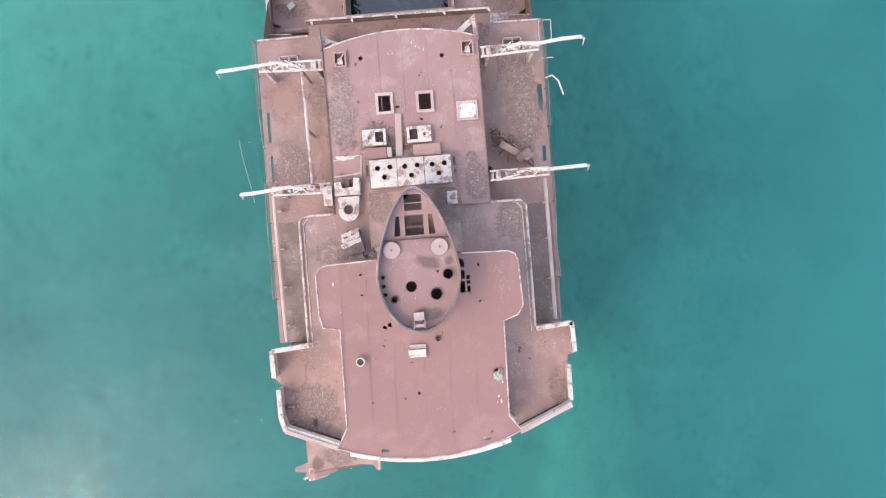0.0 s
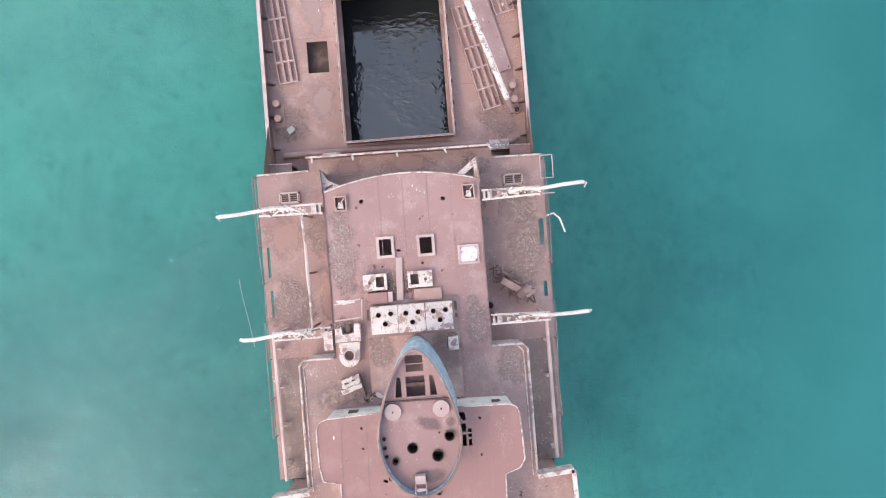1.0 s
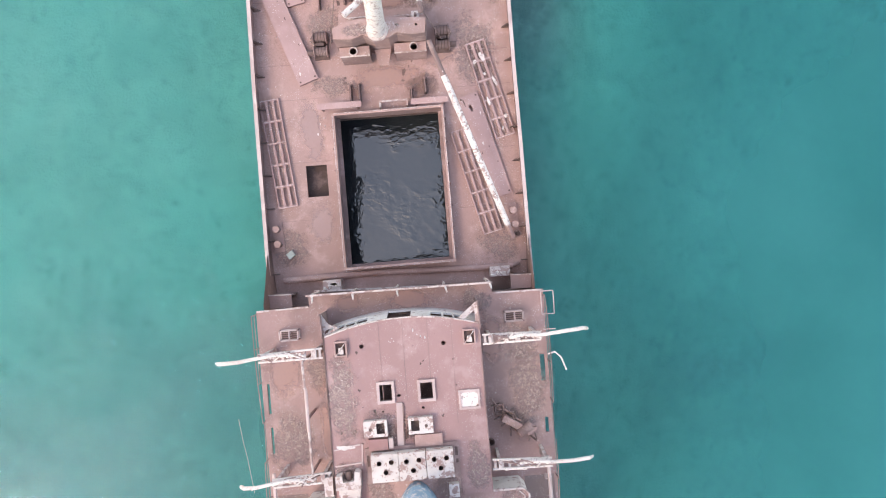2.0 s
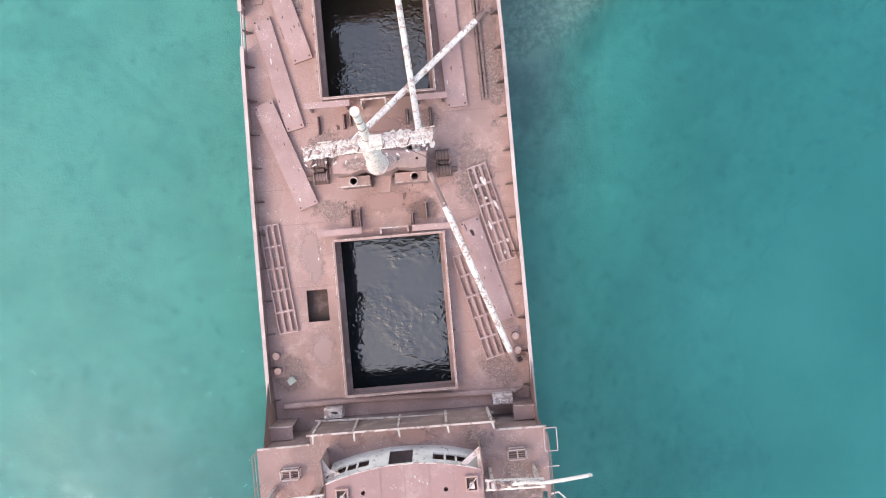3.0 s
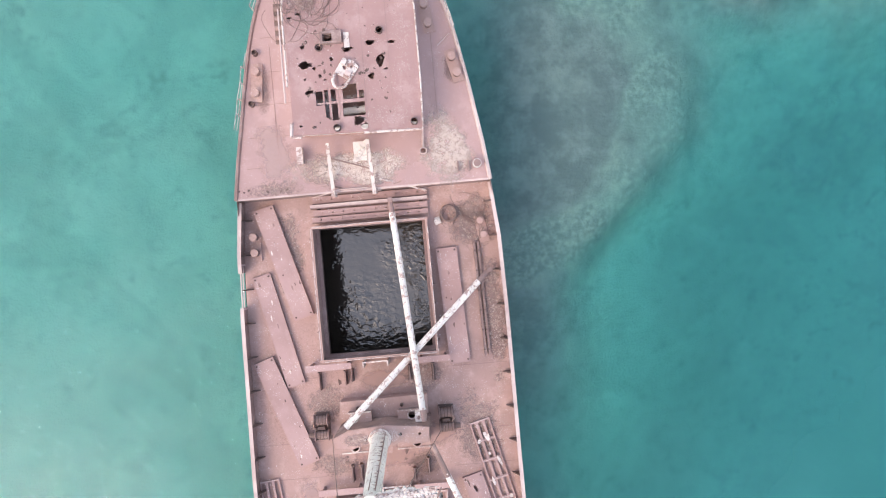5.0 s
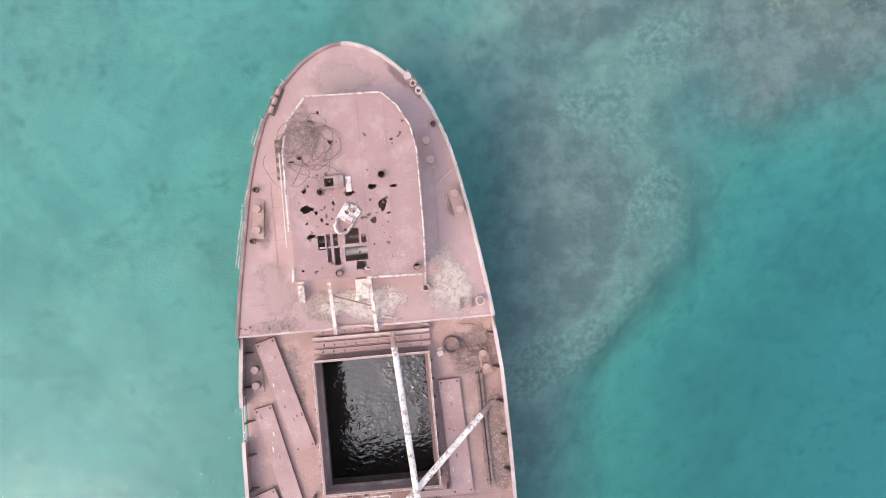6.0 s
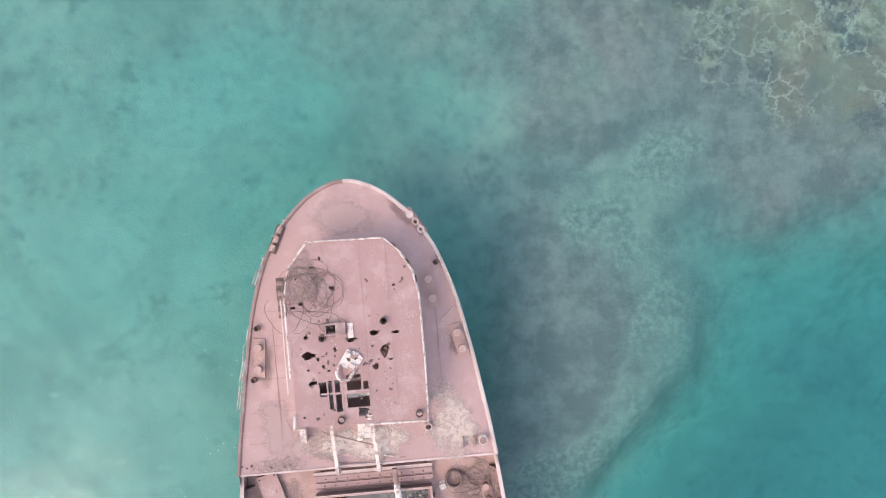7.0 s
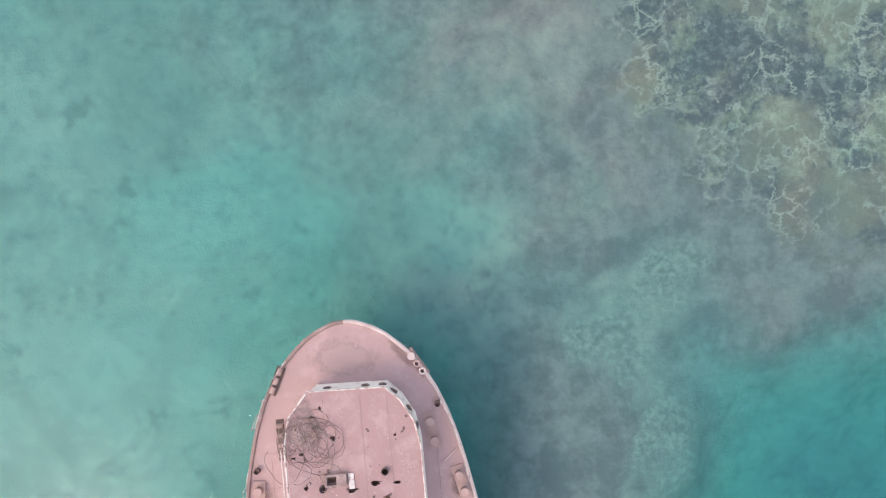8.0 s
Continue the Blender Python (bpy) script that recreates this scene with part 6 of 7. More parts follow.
M_MAST = chipped("flaking_mast_paint", (0.74, 0.66, 0.62), (0.44, 0.31, 0.285), 0.6, 0.75, 5.0)
t = thing("mast", "tall white cargo mast with guano-covered crosstree", "mast")
part("lower_mast", a_rod((-1.52, 26.02, MH_Z), (-1.12, 25.78, 16.2), 0.47, 0.36, seg=20), M_MAST, t, "thick white lower mast")
TOP, HEEL = Vector((-0.67, 25.44, 24.6)), Vector((-1.05, 25.72, 16.2))
part("topmast", a_rod(HEEL, TOP, 0.2, 0.115, seg=16), M_MAST, t, "white tapering topmast")
part("truck", a_rod((-0.67, 25.44, 24.6), (-0.67, 25.44, 24.7), 0.15, 0.145, seg=18), M_GUANO, t, "white round cap of the topmast")
for f in (0.3, 0.62, 0.8):
    part("mast_band", a_rod(HEEL.lerp(TOP, f), HEEL.lerp(TOP, f + 0.012), 0.215 - 0.085 * f, seg=16), M_WALL, t)
for i in range(3):
    part("crust", crust([HEEL.lerp(TOP, 0.03 + 0.3 * i), HEEL.lerp(TOP, 0.2 + 0.3 * i)], 0.09 - 0.02 * i, 431 + i, 6), M_WHITE, t)
for dx in (-0.28, 0.26):
    part("ladder_stile", a_rod((-1.3 + dx * 0.5, 26.44, MH_Z + 0.3), (-1.1 + dx * 0.5, 26.14, 15.6), 0.03, seg=5), M_WALL, t)
for i in range(12):
    p = Vector((-1.3, 26.44, MH_Z + 0.6)).lerp(Vector((-1.1, 26.14, 15.4)), i / 11)
    part("rung", a_rod(p + Vector((-0.13, 0, 0)), p + Vector((0.13, 0, 0)), 0.025, seg=5), M_WALL, t)
tree_holes = [blob(-3.5 + 0.42 * i, 25.7 + 0.16 * math.sin(2.7 * i), 0.1 + 0.04 * math.sin(5 * i), 0.07, 440 + i) for i in range(12)]
tree = part("crosstree", flaking([(-3.75, 25.36), (-2.2, 25.4), (-0.2, 25.62), (1.45, 25.66), (1.5, 26.1), (0.2, 26.22), (-1.6, 26.02), (-3.5, 25.85)], 15.8, 15.95, 451, 0.085, tree_holes), M_GUANO, t, "wide crosstree platform crusted with guano")
for y0, y1 in ((25.34, 25.62), (25.86, 26.2)):
    bend = random.Random(int(y0 * 100))
    for i in range(10):
        if bend.random() < 0.4:
            p, q = (Vector((-3.65 + 0.52 * (i + e), y0 + (y1 - y0) * (i + e) / 10 + bend.uniform(-0.07, 0.07), 16.05 + bend.uniform(-0.1, 0.15))) for e in (0, 1.1))
            part("lattice_rail", a_rod(p, q, 0.028, seg=5), M_WHITE_WORN, tree)
for i in range(0, 11, 2):
    x = -3.55 + 0.5 * i
    part("lattice_bar", a_rod((x, 25.38 + 0.025 * i, 16.1), (x + 0.25, 25.95 + 0.02 * i, 15.95), 0.035, seg=5), M_WALL, tree)
for i in range(6):
    f = i / 5
    part("crust", crust([(-3.7, 25.38 + 0.42 * f, 15.98), (-1.0, 25.55 + 0.45 * f, 16.0), (1.5, 25.66 + 0.46 * f, 15.98)], 0.055 + 0.015 * (i % 3), 411 + i, 30), (M_WHITE_LIFTED, M_GUANO, M_WHITE_WORN)[i % 3], tree)
for i in range(26):
    bend = random.Random(460 + i)
    x = -3.7 + 0.205 * i
    y = 25.4 + 0.06 * x + 0.24 + (0.32 if i % 2 else -0.28) * bend.uniform(0.8, 1.3)
    part("splinter", a_rod((x, y, 15.95), (x + bend.uniform(-0.15, 0.15), y + (0.1 if i % 2 else -0.1), 16.05), 0.05, 0.02, seg=5), M_GUANO, tree)
for x in (-3.5, 1.45):
    part("block", a_rod((x, 25.6, 15.3), (x, 25.6, 15.75), 0.12, seg=10), M_GUANO, tree)
part("lamp_bracket", a_box(-0.75, -0.3, 25.1, 25.5, 19.6, 19.9), M_GUANO, t)
part("mast_foot", a_rod((-1.52, 26.02, MH_Z), (-1.52, 26.0, MH_Z + 0.14), 0.6, 0.54, seg=22), M_WHITE_WORN, t, "worn white mast foot")
for x, y in ((-4.4, 26.0), (1.9, 26.0)):
    part("stay_wire", a_rod((-1.2 + (x + 1.2) * 0.4, 25.7, 15.7), (x, y, main_z(26) + 0.6), 0.02, seg=5), M_WIRE, t)


M_BOOM = chipped("boom_paint", (0.71, 0.645, 0.61), (0.37, 0.26, 0.24), 0.66, 0.7, 3.4)


def boom(p, q, rust, label, seed):
    """A derrick boom that has come down on deck; rust: bare fractions at its two ends."""
    t = thing("derrick_boom", label, "derrick boom", "fallen derrick booms")
    p, q = Vector(p), Vector(q)
    cuts = [0.0, rust[0], 1 - rust[1], 1.0]
    for i in range(3):
        if cuts[i + 1] - cuts[i] > 0.001:
            a, b = p.lerp(q, cuts[i]), p.lerp(q, cuts[i + 1])
            r = 0.17 if i == 1 else 0.15
            part("spar" if i == 1 else "bare_end", a_rod(a, b, r * (0.85 if i == 0 else 1), r * (0.85 if i == 2 else 1), seg=14), M_BOOM if i == 1 else M_WALL, t)
    for f in (0.3, 0.55, 0.72):
        part("band", a_rod(p.lerp(q, f), p.lerp(q, f + 0.006), 0.19, seg=14), M_WHITE_WORN, t)
    part("head_fitting", a_box(-0.12, 0.12, -0.12, 0.12, -0.1, 0.2, m=Matrix.Translation(q)), M_WALL, t)
    part("crust", crust([p.lerp(q, 0.15) + Vector((0, 0, 0.14)), p.lerp(q, 0.9) + Vector((0, 0, 0.14))], 0.05, seed, 3), M_GUANO, t)


boom((0.85, 26.75, 6.9), (-0.02, 38.4, 5.45), (0.05, 0.06), "long white derrick boom fallen across the hatch", 501)
boom((-3.2, 26.85, 7.2), (5.0, 34.2, 4.75), (0.0, 0.08), "long white derrick boom fallen across the hatch", 511)
boom((1.15, 25.4, 6.4), (5.0, 14.6, 4.1), (0.17, 0.06), "long white derrick boom fallen onto the bulwark", 521)
t = thing("gooseneck", "white boom heel fitting on the mast house", "boom fitting", "boom heel fittings")
part("block", a_box(0.35, 0.75, 26.6, 27.1, 5.6, 6.2), M_GUANO, t)
part("pin", a_rod((0.55, 26.85, 6.2), (0.55, 26.85, 6.5), 0.08), M_WALL, t)
part("post", a_box(0.4, 0.7, 26.65, 27.0, main_z(27), 5.6), M_WALL, t)

# stacked girders before the forecastle
t = thing("girder_stack", "stack of rusted perforated girders before the hatch", "girders")
for y, z, w, m in ((38.75, 4.75, 0.4, M_COVER), (38.4, 5.0, 0.22, M_EDGE), (38.05, 4.72, 0.34, M_COVER), (37.68, 4.7, 0.3, M_COVER)):
    x0, x1 = -4.4 + (0.1 if w > 0.3 else 0), 1.95
    n = 9
    holes = [disc(x0 + 0.5 + i * (x1 - x0 - 1) / n, y, 0.05, 8) for i in range(n + 1)] if w > 0.25 else ()
    g = part("girder", slab(rect(x0, x1, y - w / 2, y + w / 2), z - 0.12, z, holes), m, t)
    part("flange", a_box(x0, x1, y - w / 2, y - w / 2 + 0.04, z - 0.3, z + 0.04), M_WALL, g)
for x in (-4.0, 1.6):
    part("trestle", a_box(x - 0.1, x + 0.1, 37.55, 38.85, main_z(38) - 0.02, 4.58), M_DARK, t)
for x in (4.3, 4.52):
    t = thing("loose_girder", "long rusted girder lying along the deck", "girder", "loose girders")
    part("web", bar((x, 35.8, main_z(35.8)), (x + 0.15, 29.5, main_z(29.5)), 0.13, 0.22), M_WALL, t)
    for i in range(6):
        part("lug", a_rod((x + 0.02 * i, 35.3 - 1.1 * i, main_z(35.3 - 1.1 * i) + 0.22), (x + 0.02 * i, 35.3 - 1.1 * i, main_z(35.3 - 1.1 * i) + 0.3), 0.05, seg=8), M_DARK, t)


def tangle(name, label, cx, cy, z, r, n, wire, seed, squash=1.0):
    """Loops of wire rope lying loosely on each other."""
    rnd = random.Random(seed)
    t = thing(name, label, "wire rope")
    for i in range(n):
        ox, oy, rr = rnd.gauss(0, r * 0.33), rnd.gauss(0, r * 0.33 * squash), r * rnd.uniform(0.25, 0.75)
        e, tilt, ph = rnd.uniform(0.6, 1.0), rnd.uniform(0, 6.3), rnd.uniform(0, 6.3)
        sweep = rnd.uniform(3.0, 7.5)
        pts = []
        for k in range(19):
            a = ph + sweep * k / 18
            q = rr * (1 + 0.12 * math.sin(3 * a + ph))
            x, y = q * math.cos(a), q * e * math.sin(a)
            pts.append((cx + ox + x * math.cos(tilt) - y * math.sin(tilt), cy + oy + x * math.sin(tilt) + y * math.cos(tilt), z + wire + 0.01 * i + 0.05 * math.sin(2 * a + ph)))
        part("loop", pipe(pts, wire, 5), M_WIRE, t)
    return t


tangle("wire_coil", "loose rusty wire rope spread on deck", 4.1, 37.2, main_z(37), 1.25, 16, 0.014, 601)
t = thing("rope_coil", "neat round coil of rusty wire rope", "wire rope")
for i in range(7):
    part("turn", pipe([(3.05 + (0.42 + 0.02 * (i % 3)) * math.cos(a), 37.45 + (0.42 + 0.02 * (i % 3)) * math.sin(a), main_z(37.4) + 0.04 + 0.05 * i) for a in (2 * math.pi * k / 20 for k in range(21))], 0.03, 5), M_WIRE, t)
t = thing("fish_box", "small white plastic-like block on deck", "block")
part("body", a_box(-0.17, 0.17, -0.14, 0.14, 0, 0.22, m=pose(2.42, 37.05, main_z(37), 0, 0, 20)), M_GUANO, t)
part("flap", a_box(-0.1, 0.2, 0.14, 0.26, 0, 0.05, m=pose(2.42, 37.05, main_z(37), 0, 0, 20)), M_GUANO, t)

# ---- forecastle ----
fore = thing("forecastle_house", "low forecastle house with rust-eaten pink roof", "deckhouse")
FZ = 8.42
FH = [(-4.3, 41.75), (2.12, 41.6), (2.2, 43.9), (2.2, 47.7), (1.98, 48.9), (1.4, 49.95), (0.7, 50.65), (-2.95, 50.75), (-3.95, 49.6), (-4.28, 48.2)]
FHH = [rect(-2.42, -2.0, 46.25, 46.62), blob(-1.3, 45.85, 0.32, 0.13, 701), blob(-0.15, 46.05, 0.28, 0.1, 702), disc(0.37, 46.6, 0.16), blob(0.3, 45.15, 0.2, 0.32, 703), blob(-0.2, 44.4, 0.17, 0.14, 704), blob(-3.45, 45.2, 0.38, 0.16, 705), disc(-2.7, 46.0, 0.11), blob(-2.12, 45.4, 0.1, 0.1, 706), blob(-3.35, 43.85, 0.2, 0.13, 707), blob(-3.5, 46.1, 0.1, 0.12, 708), blob(-2.5, 49.9, 0.06, 0.1, 709), blob(-2.0, 48.4, 0.13, 0.12, 710), blob(-3.6, 47.75, 0.15, 0.08, 711), blob(-3.85, 49.0, 0.16, 0.07, 712), blob(-2.9, 49.5, 0.13, 0.08, 713), disc(-2.1, 41.95, 0.15), disc(1.72, 41.95, 0.16), disc(-0.75, 41.98, 0.19), blob(-1.0, 42.25, 0.3, 0.2, 714), rect(-3.05, -2.7, 43.15, 43.85), rect(-2.62, -2.42, 42.5, 43.9), rect(-2.3, -2.0, 42.35, 43.2), rect(-2.3, -2.05, 43.3, 43.9), rect(-1.7, -1.0, 43.35, 44.1), rect(-1.75, -0.65, 42.5, 43.18), rect(-0.9, -0.65, 43.35, 43.75), blob(-2.75, 44.6, 0.08, 0.1, 715), blob(-2.5, 44.4, 0.07, 0.06, 716), blob(-3.0, 45.0, 0.07, 0.1, 717), blob(0.55, 44.7, 0.09, 0.06, 718), blob(-4.0, 47.6, 0.1, 0.06, 719), blob(0.9, 46.0, 0.22, 0.07, 720), blob(1.0, 48.3, 0.07, 0.06, 721), blob(-3.9, 42.2, 0.07, 0.05, 722), blob(-3.2, 42.1, 0.08, 0.06, 723), blob(-3.5, 44.5, 0.07, 0.06, 724)]
part("roof", slab(FH, FZ - 0.08, FZ, FHH), M_ROOF, fore, "pink roof plating eaten through by rust")
part("house_wall", wall_run([(x * 0.985 - 0.02, 46 + (y - 46) * (0.985 if y > 46 else 0.92)) for x, y in FH], fore_z(42) - 0.1, FZ - 0.08, 0.08, closed=True), M_WHITE_LIFTED, fore, "chipped white house wall")
part("inner_floor", slab([(x * 0.95 - 0.05, 46 + (y - 46) * 0.95) for x, y in FH], fore_z(46) + 0.05, fore_z(46) + 0.08), M_DECK, fore)
# Dark slabs on the uncut wall, coloured as the shade inside holes.
for x, y, turn in ((-2.2, 50.72, -1), (-0.3, 50.68, -1), (0.55, 50.66, -1), (1.1, 50.28, -42), (1.75, 49.4, -60), (2.08, 48.5, -80), (-3.4, 50.2, 48)):
    part("wall_hole_shade", slab(blob(0, 0, 0.2, 0.05, 1100 + int(10 * y), 7, 0.35), 0, 0.3), M_DARK, fore).matrix_local = pose(x, y, FZ - 0.95, 0, 0, turn)
rim = [FH[i] for i in (1, 2, 3, 4, 5, 6, 7)]
part("roof_rim", pipe([(x, y, FZ + 0.04) for x, y in rim], 0.045), M_WHITE_WORN, fore, "white worn roof rim")
part("roof_rim", pipe([(x - 0.05, y, FZ + 0.05) for x, y in ((-2.95, 50.8), (-3.98, 49.6), (-4.32, 48.2), (-4.35, 44.2))], 0.055), M_WHITE_WORN, fore, "white worn roof rim")
part("outer_pipe", pipe([(-4.55, 48.1, FZ), (-4.58, 43.4, FZ)], 0.045), M_EDGE, fore)
part("roof_rim", pipe([(-4.35, 42.4, FZ + 0.02), (-4.42, 41.68, FZ + 0.02), (-3.9, 41.66, FZ + 0.02)], 0.09), M_WHITE_WORN, fore)
part("roof_rim", pipe([(-0.8, 41.62, FZ + 0.02), (2.1, 41.55, FZ + 0.02)], 0.06), M_WHITE_WORN, fore)
for x, y0, y1 in ((-0.55, 50.4, 41.8), (0.75, 50.4, 41.8), (-2.35, 50.6, 47.0), (-1.9, 45.0, 42.0)):
    part("weld_seam", bar((x, y0, FZ), (x - 0.02, y1, FZ), 0.03, 0.012), M_SEAM, fore)
for x in (-2.36, -1.86):
    part("roof_beam", bar((x, 42.3, FZ - 0.17), (x, 44.0, FZ - 0.17), 0.13, 0.08), M_WHITE_LIFTED, fore, "white roof beam")
part("roof_beam", bar((-3.1, 43.25, FZ - 0.17), (-0.6, 43.25, FZ - 0.17), 0.09, 0.08), M_EDGE, fore)
part("inner_pipe", a_rod((-1.85, 42.95, 7.35), (-0.5, 43.0, 7.35), 0.19, seg=14), M_WHITE_LIFTED, fore, "white pipe under the torn roof")
part("inner_frame", bar((-3.2, 43.6, 7.2), (-0.4, 43.75, 7.2), 0.16, 0.1), M_WHITE_WORN, fore)
part("inner_frame", bar((-2.75, 42.3, 7.0), (-2.6, 44.1, 7.0), 0.2, 0.12), M_WHITE, fore)

t = thing("small_hatch", "small square hatch box on the forecastle roof", "hatch")
for b in ((-2.56, -1.5, 46.62, 46.72), (-2.56, -1.5, 46.12, 46.22), (-2.56, -2.44, 46.22, 46.62), (-1.98, -1.5, 46.22, 46.62)):
    part("frame_side", a_box(*b, FZ + 0.002, FZ + 0.28), M_WALL, t)
part("side_plate", a_box(-1.42, -1.15, 45.9, 46.65, FZ, FZ + 0.06), M_WHITE, t, "chipped white side plate")
t = thing("winch_plate", "white windlass fragment with a curved guard", "winch")
m = pose(-1.45, 44.75, FZ, 0, 0, -32)
part("bed_plate", slab([(-0.45, -0.35), (0.45, -0.35), (0.5, 0.45), (0.15, 0.6), (-0.4, 0.5)], 0.05, 0.13, [blob(-0.1, 0.1, 0.12, 0.09, 61), blob(0.2, 0.3, 0.07, 0.06, 62)]), M_WHITE, t).matrix_local = m
guard = [(-0.38, -0.35, 0.2), (-0.32, -0.75, 0.25), (-0.12, -0.95, 0.25), (0.15, -0.95, 0.25), (0.36, -0.75, 0.25), (0.4, -0.3, 0.2)]
part("guard_ring", pipe(guard, 0.075, 8), M_WHITE, t).matrix_local = m
part("lug", a_box(-0.35, -0.1, 0.2, 0.42, 0.13, 0.4), M_WHITE_WORN, t).matrix_local = m
part("lug", a_box(0.05, 0.35, -0.2, 0.0, 0.13, 0.3), M_EDGE, t).matrix_local = m
tangle("rope_tangle", "heap of rusty wire rope on the forecastle roof", -3.05, 47.9, FZ, 1.65, 20, 0.015, 611, 1.35)
for x, y, h in ((0.37, 46.6, 0.2), (-2.7, 46.0, 0.12), (-2.1, 41.95, 0.25), (1.72, 41.95, 0.25)):
    t = thing("vent_pipe", "short dark vent pipe stub in the roof", "vent pipe", "vent stubs on the forecastle roof")
    part("tube", ring(0.18, 0.15, FZ - 0.07, FZ + h, 14, (x, y)), M_DARK, t)

# between house and hatch
for x0, x1 in ((-2.9, -2.85), (-0.82, -0.72)):
    t = thing("white_beam", "white beam running from house to hatch", "beam", "white beams on the forecastle")
    part("beam", bar((x0, 41.5, 6.9), (x1, 38.75, 6.35), 0.17, 0.14), M_WHITE, t)
    part("foot", a_box(x1 - 0.14, x1 + 0.14, 38.75, 39.0, 6.1, 6.36), M_WHITE_WORN, t)
t = thing("door_sill", "white crusted ledge before the forecastle house", "ledge")
part("slab", a_box(-1.62, -0.95, 40.5, 41.5, 6.15, 6.5), M_GUANO, t)
part("crust", crust([(-1.6, 40.6, 6.5), (-1.0, 41.4, 6.5)], 0.16, 71, 14), M_GUANO, t)
t = thing("mooring_post", "short pale post on the forecastle", "post", "short posts")
part("post", a_box(-4.52, -4.28, 40.6, 41.4, 6.12, 6.7), M_EDGE, t)
part("cap", a_box(-4.56, -4.24, 40.56, 41.44, 6.7, 6.75), M_WHITE_WORN, t)
t = thing("deck_pot", "round pale pot at the house corner", "pot")
part("pot", ring(0.2, 0.14, 6.12, 6.4, 16, (2.0, 40.75)), M_EDGE, t)
part("pipe", pipe([(2.0, 40.9, 6.3), (2.1, 42.4, 6.3)], 0.06), M_EDGE, t)
t = thing("guano_drum", "white crusted drum at the deck edge", "drum")
part("drum", a_rod((4.75, 39.85, 6.12), (4.75, 39.85, 6.55), 0.23, seg=16), M_GUANO, t)
part("lid", a_rod((4.75, 39.85, 6.55), (4.75, 39.85, 6.6), 0.19, seg=16), M_WALL, t)
for x in (3.75, 4.3):
    t = thing("flat_bar", "rusty flat bar standing on deck", "bar", "flat bars on deck")
    part("bar", a_box(x - 0.04, x + 0.04, 39.5, 40.05, 6.12, 6.35), M_WALL, t)
t = thing("diagonal_strut", "rusty diagonal strut across the deck break", "strut")
part("tube", pipe([(-0.4, 39.5, 6.3), (2.0, 38.75, 5.4)], 0.06), M_WHITE_WORN, t)
part("tube", pipe([(-3.43, 40.98, 6.5), (-0.8, 40.04, 6.35)], 0.035), M_WALL, t)
part("tube", pipe([(-4.1, 38.85, 5.6), (-2.5, 39.12, 6.2), (-1.2, 39.1, 6.2), (-0.4, 38.9, 5.9)], 0.04), M_EDGE, t)
part("tube", pipe([(-2.9, 39.3, 6.2), (-0.9, 38.8, 5.7), (0.7, 39.3, 6.2)], 0.03), M_WALL, t)

for pts, lab in (([(2.68, 48.35), (2.82, 47.35)], "pair of rusty bollards beside the forecastle house"), ([(3.9, 45.5), (4.1, 44.65)], "pair of pale bollards at the forecastle edge"), ([(-6.35, 45.6), (-6.45, 44.5)], "pair of rusty bollards at the forecastle edge")):
    bollards(pts, fore_z(46), 0.2, 0.45, lab, "bollards on the forecastle")
t = thing("fairlead_row", "row of three roller fairleads at the bow", "fairlead")
part("bed", bar((1.85, 52.05, fore_z(51)), (2.7, 50.7, fore_z(51)), 0.5, 0.06), M_WALL, t)
for i, (x, y) in enumerate(((2.02, 51.75), (2.28, 51.35), (2.53, 50.95))):
    part("roller", ring(0.19, 0.1 if i else 0.02, fore_z(51) + 0.06, fore_z(51) + 0.35, 16, (x, y)), M_EDGE if i != 1 else M_DECK, t)
t = thing("fairlead_box", "long rusty fairlead box at the bow", "fairlead")
m = pose(-4.95, 51.1, fore_z(51), 0, 0, -26)
part("bed", a_box(-0.22, 0.22, -0.75, 0.75, 0, 0.1, m=m), M_DARK, t)
for y in (-0.5, 0.0, 0.5):
    part("roller", a_rod(m @ Vector((0, y - 0.17, 0.2)), m @ Vector((0, y + 0.17, 0.2)), 0.13, seg=10), M_DECK, t)
t = thing("fairlead_box", "small rusty roller frame beside the house", "fairlead")
for y in (47.3, 47.8, 48.3, 48.8):
    part("roller", a_rod((-5.15, y, fore_z(48) + 0.15), (-4.85, y, fore_z(48) + 0.15), 0.13, seg=10), M_WALL, t)
part("bed", a_box(-5.2, -4.8, 47.0, 49.1, fore_z(48), fore_z(48) + 0.06), M_DARK, t)
for x, y in ((-6.75, 43.95), (3.12, 49.2), (-6.35, 46.6)):
    t = thing("air_pipe", "short dark air pipe on the forecastle", "air pipe", "air pipes on the forecastle")
    part("tube", ring(0.15, 0.11, fore_z(y), fore_z(y) + 0.35, 12, (x, y)), M_DARK, t)
    part("plug", a_rod((x, y, fore_z(y) + 0.001), (x, y, fore_z(y) + 0.2), 0.1, seg=10), M_DARK, t)


def edge_rail(y0, y1, s, out, seed, label):
    n = int(abs(y1 - y0) / 0.9) + 1
    pts = [(side(y0 + (y1 - y0) * i / n, s) + s * out, y0 + (y1 - y0) * i / n) for i in range(n + 1)]
    return deck_rail("bow_rail", pts, fore_z(46), 0.95, 0.9, M_WHITE_WORN, label, "remains of the bow rail", 0.06, seed)


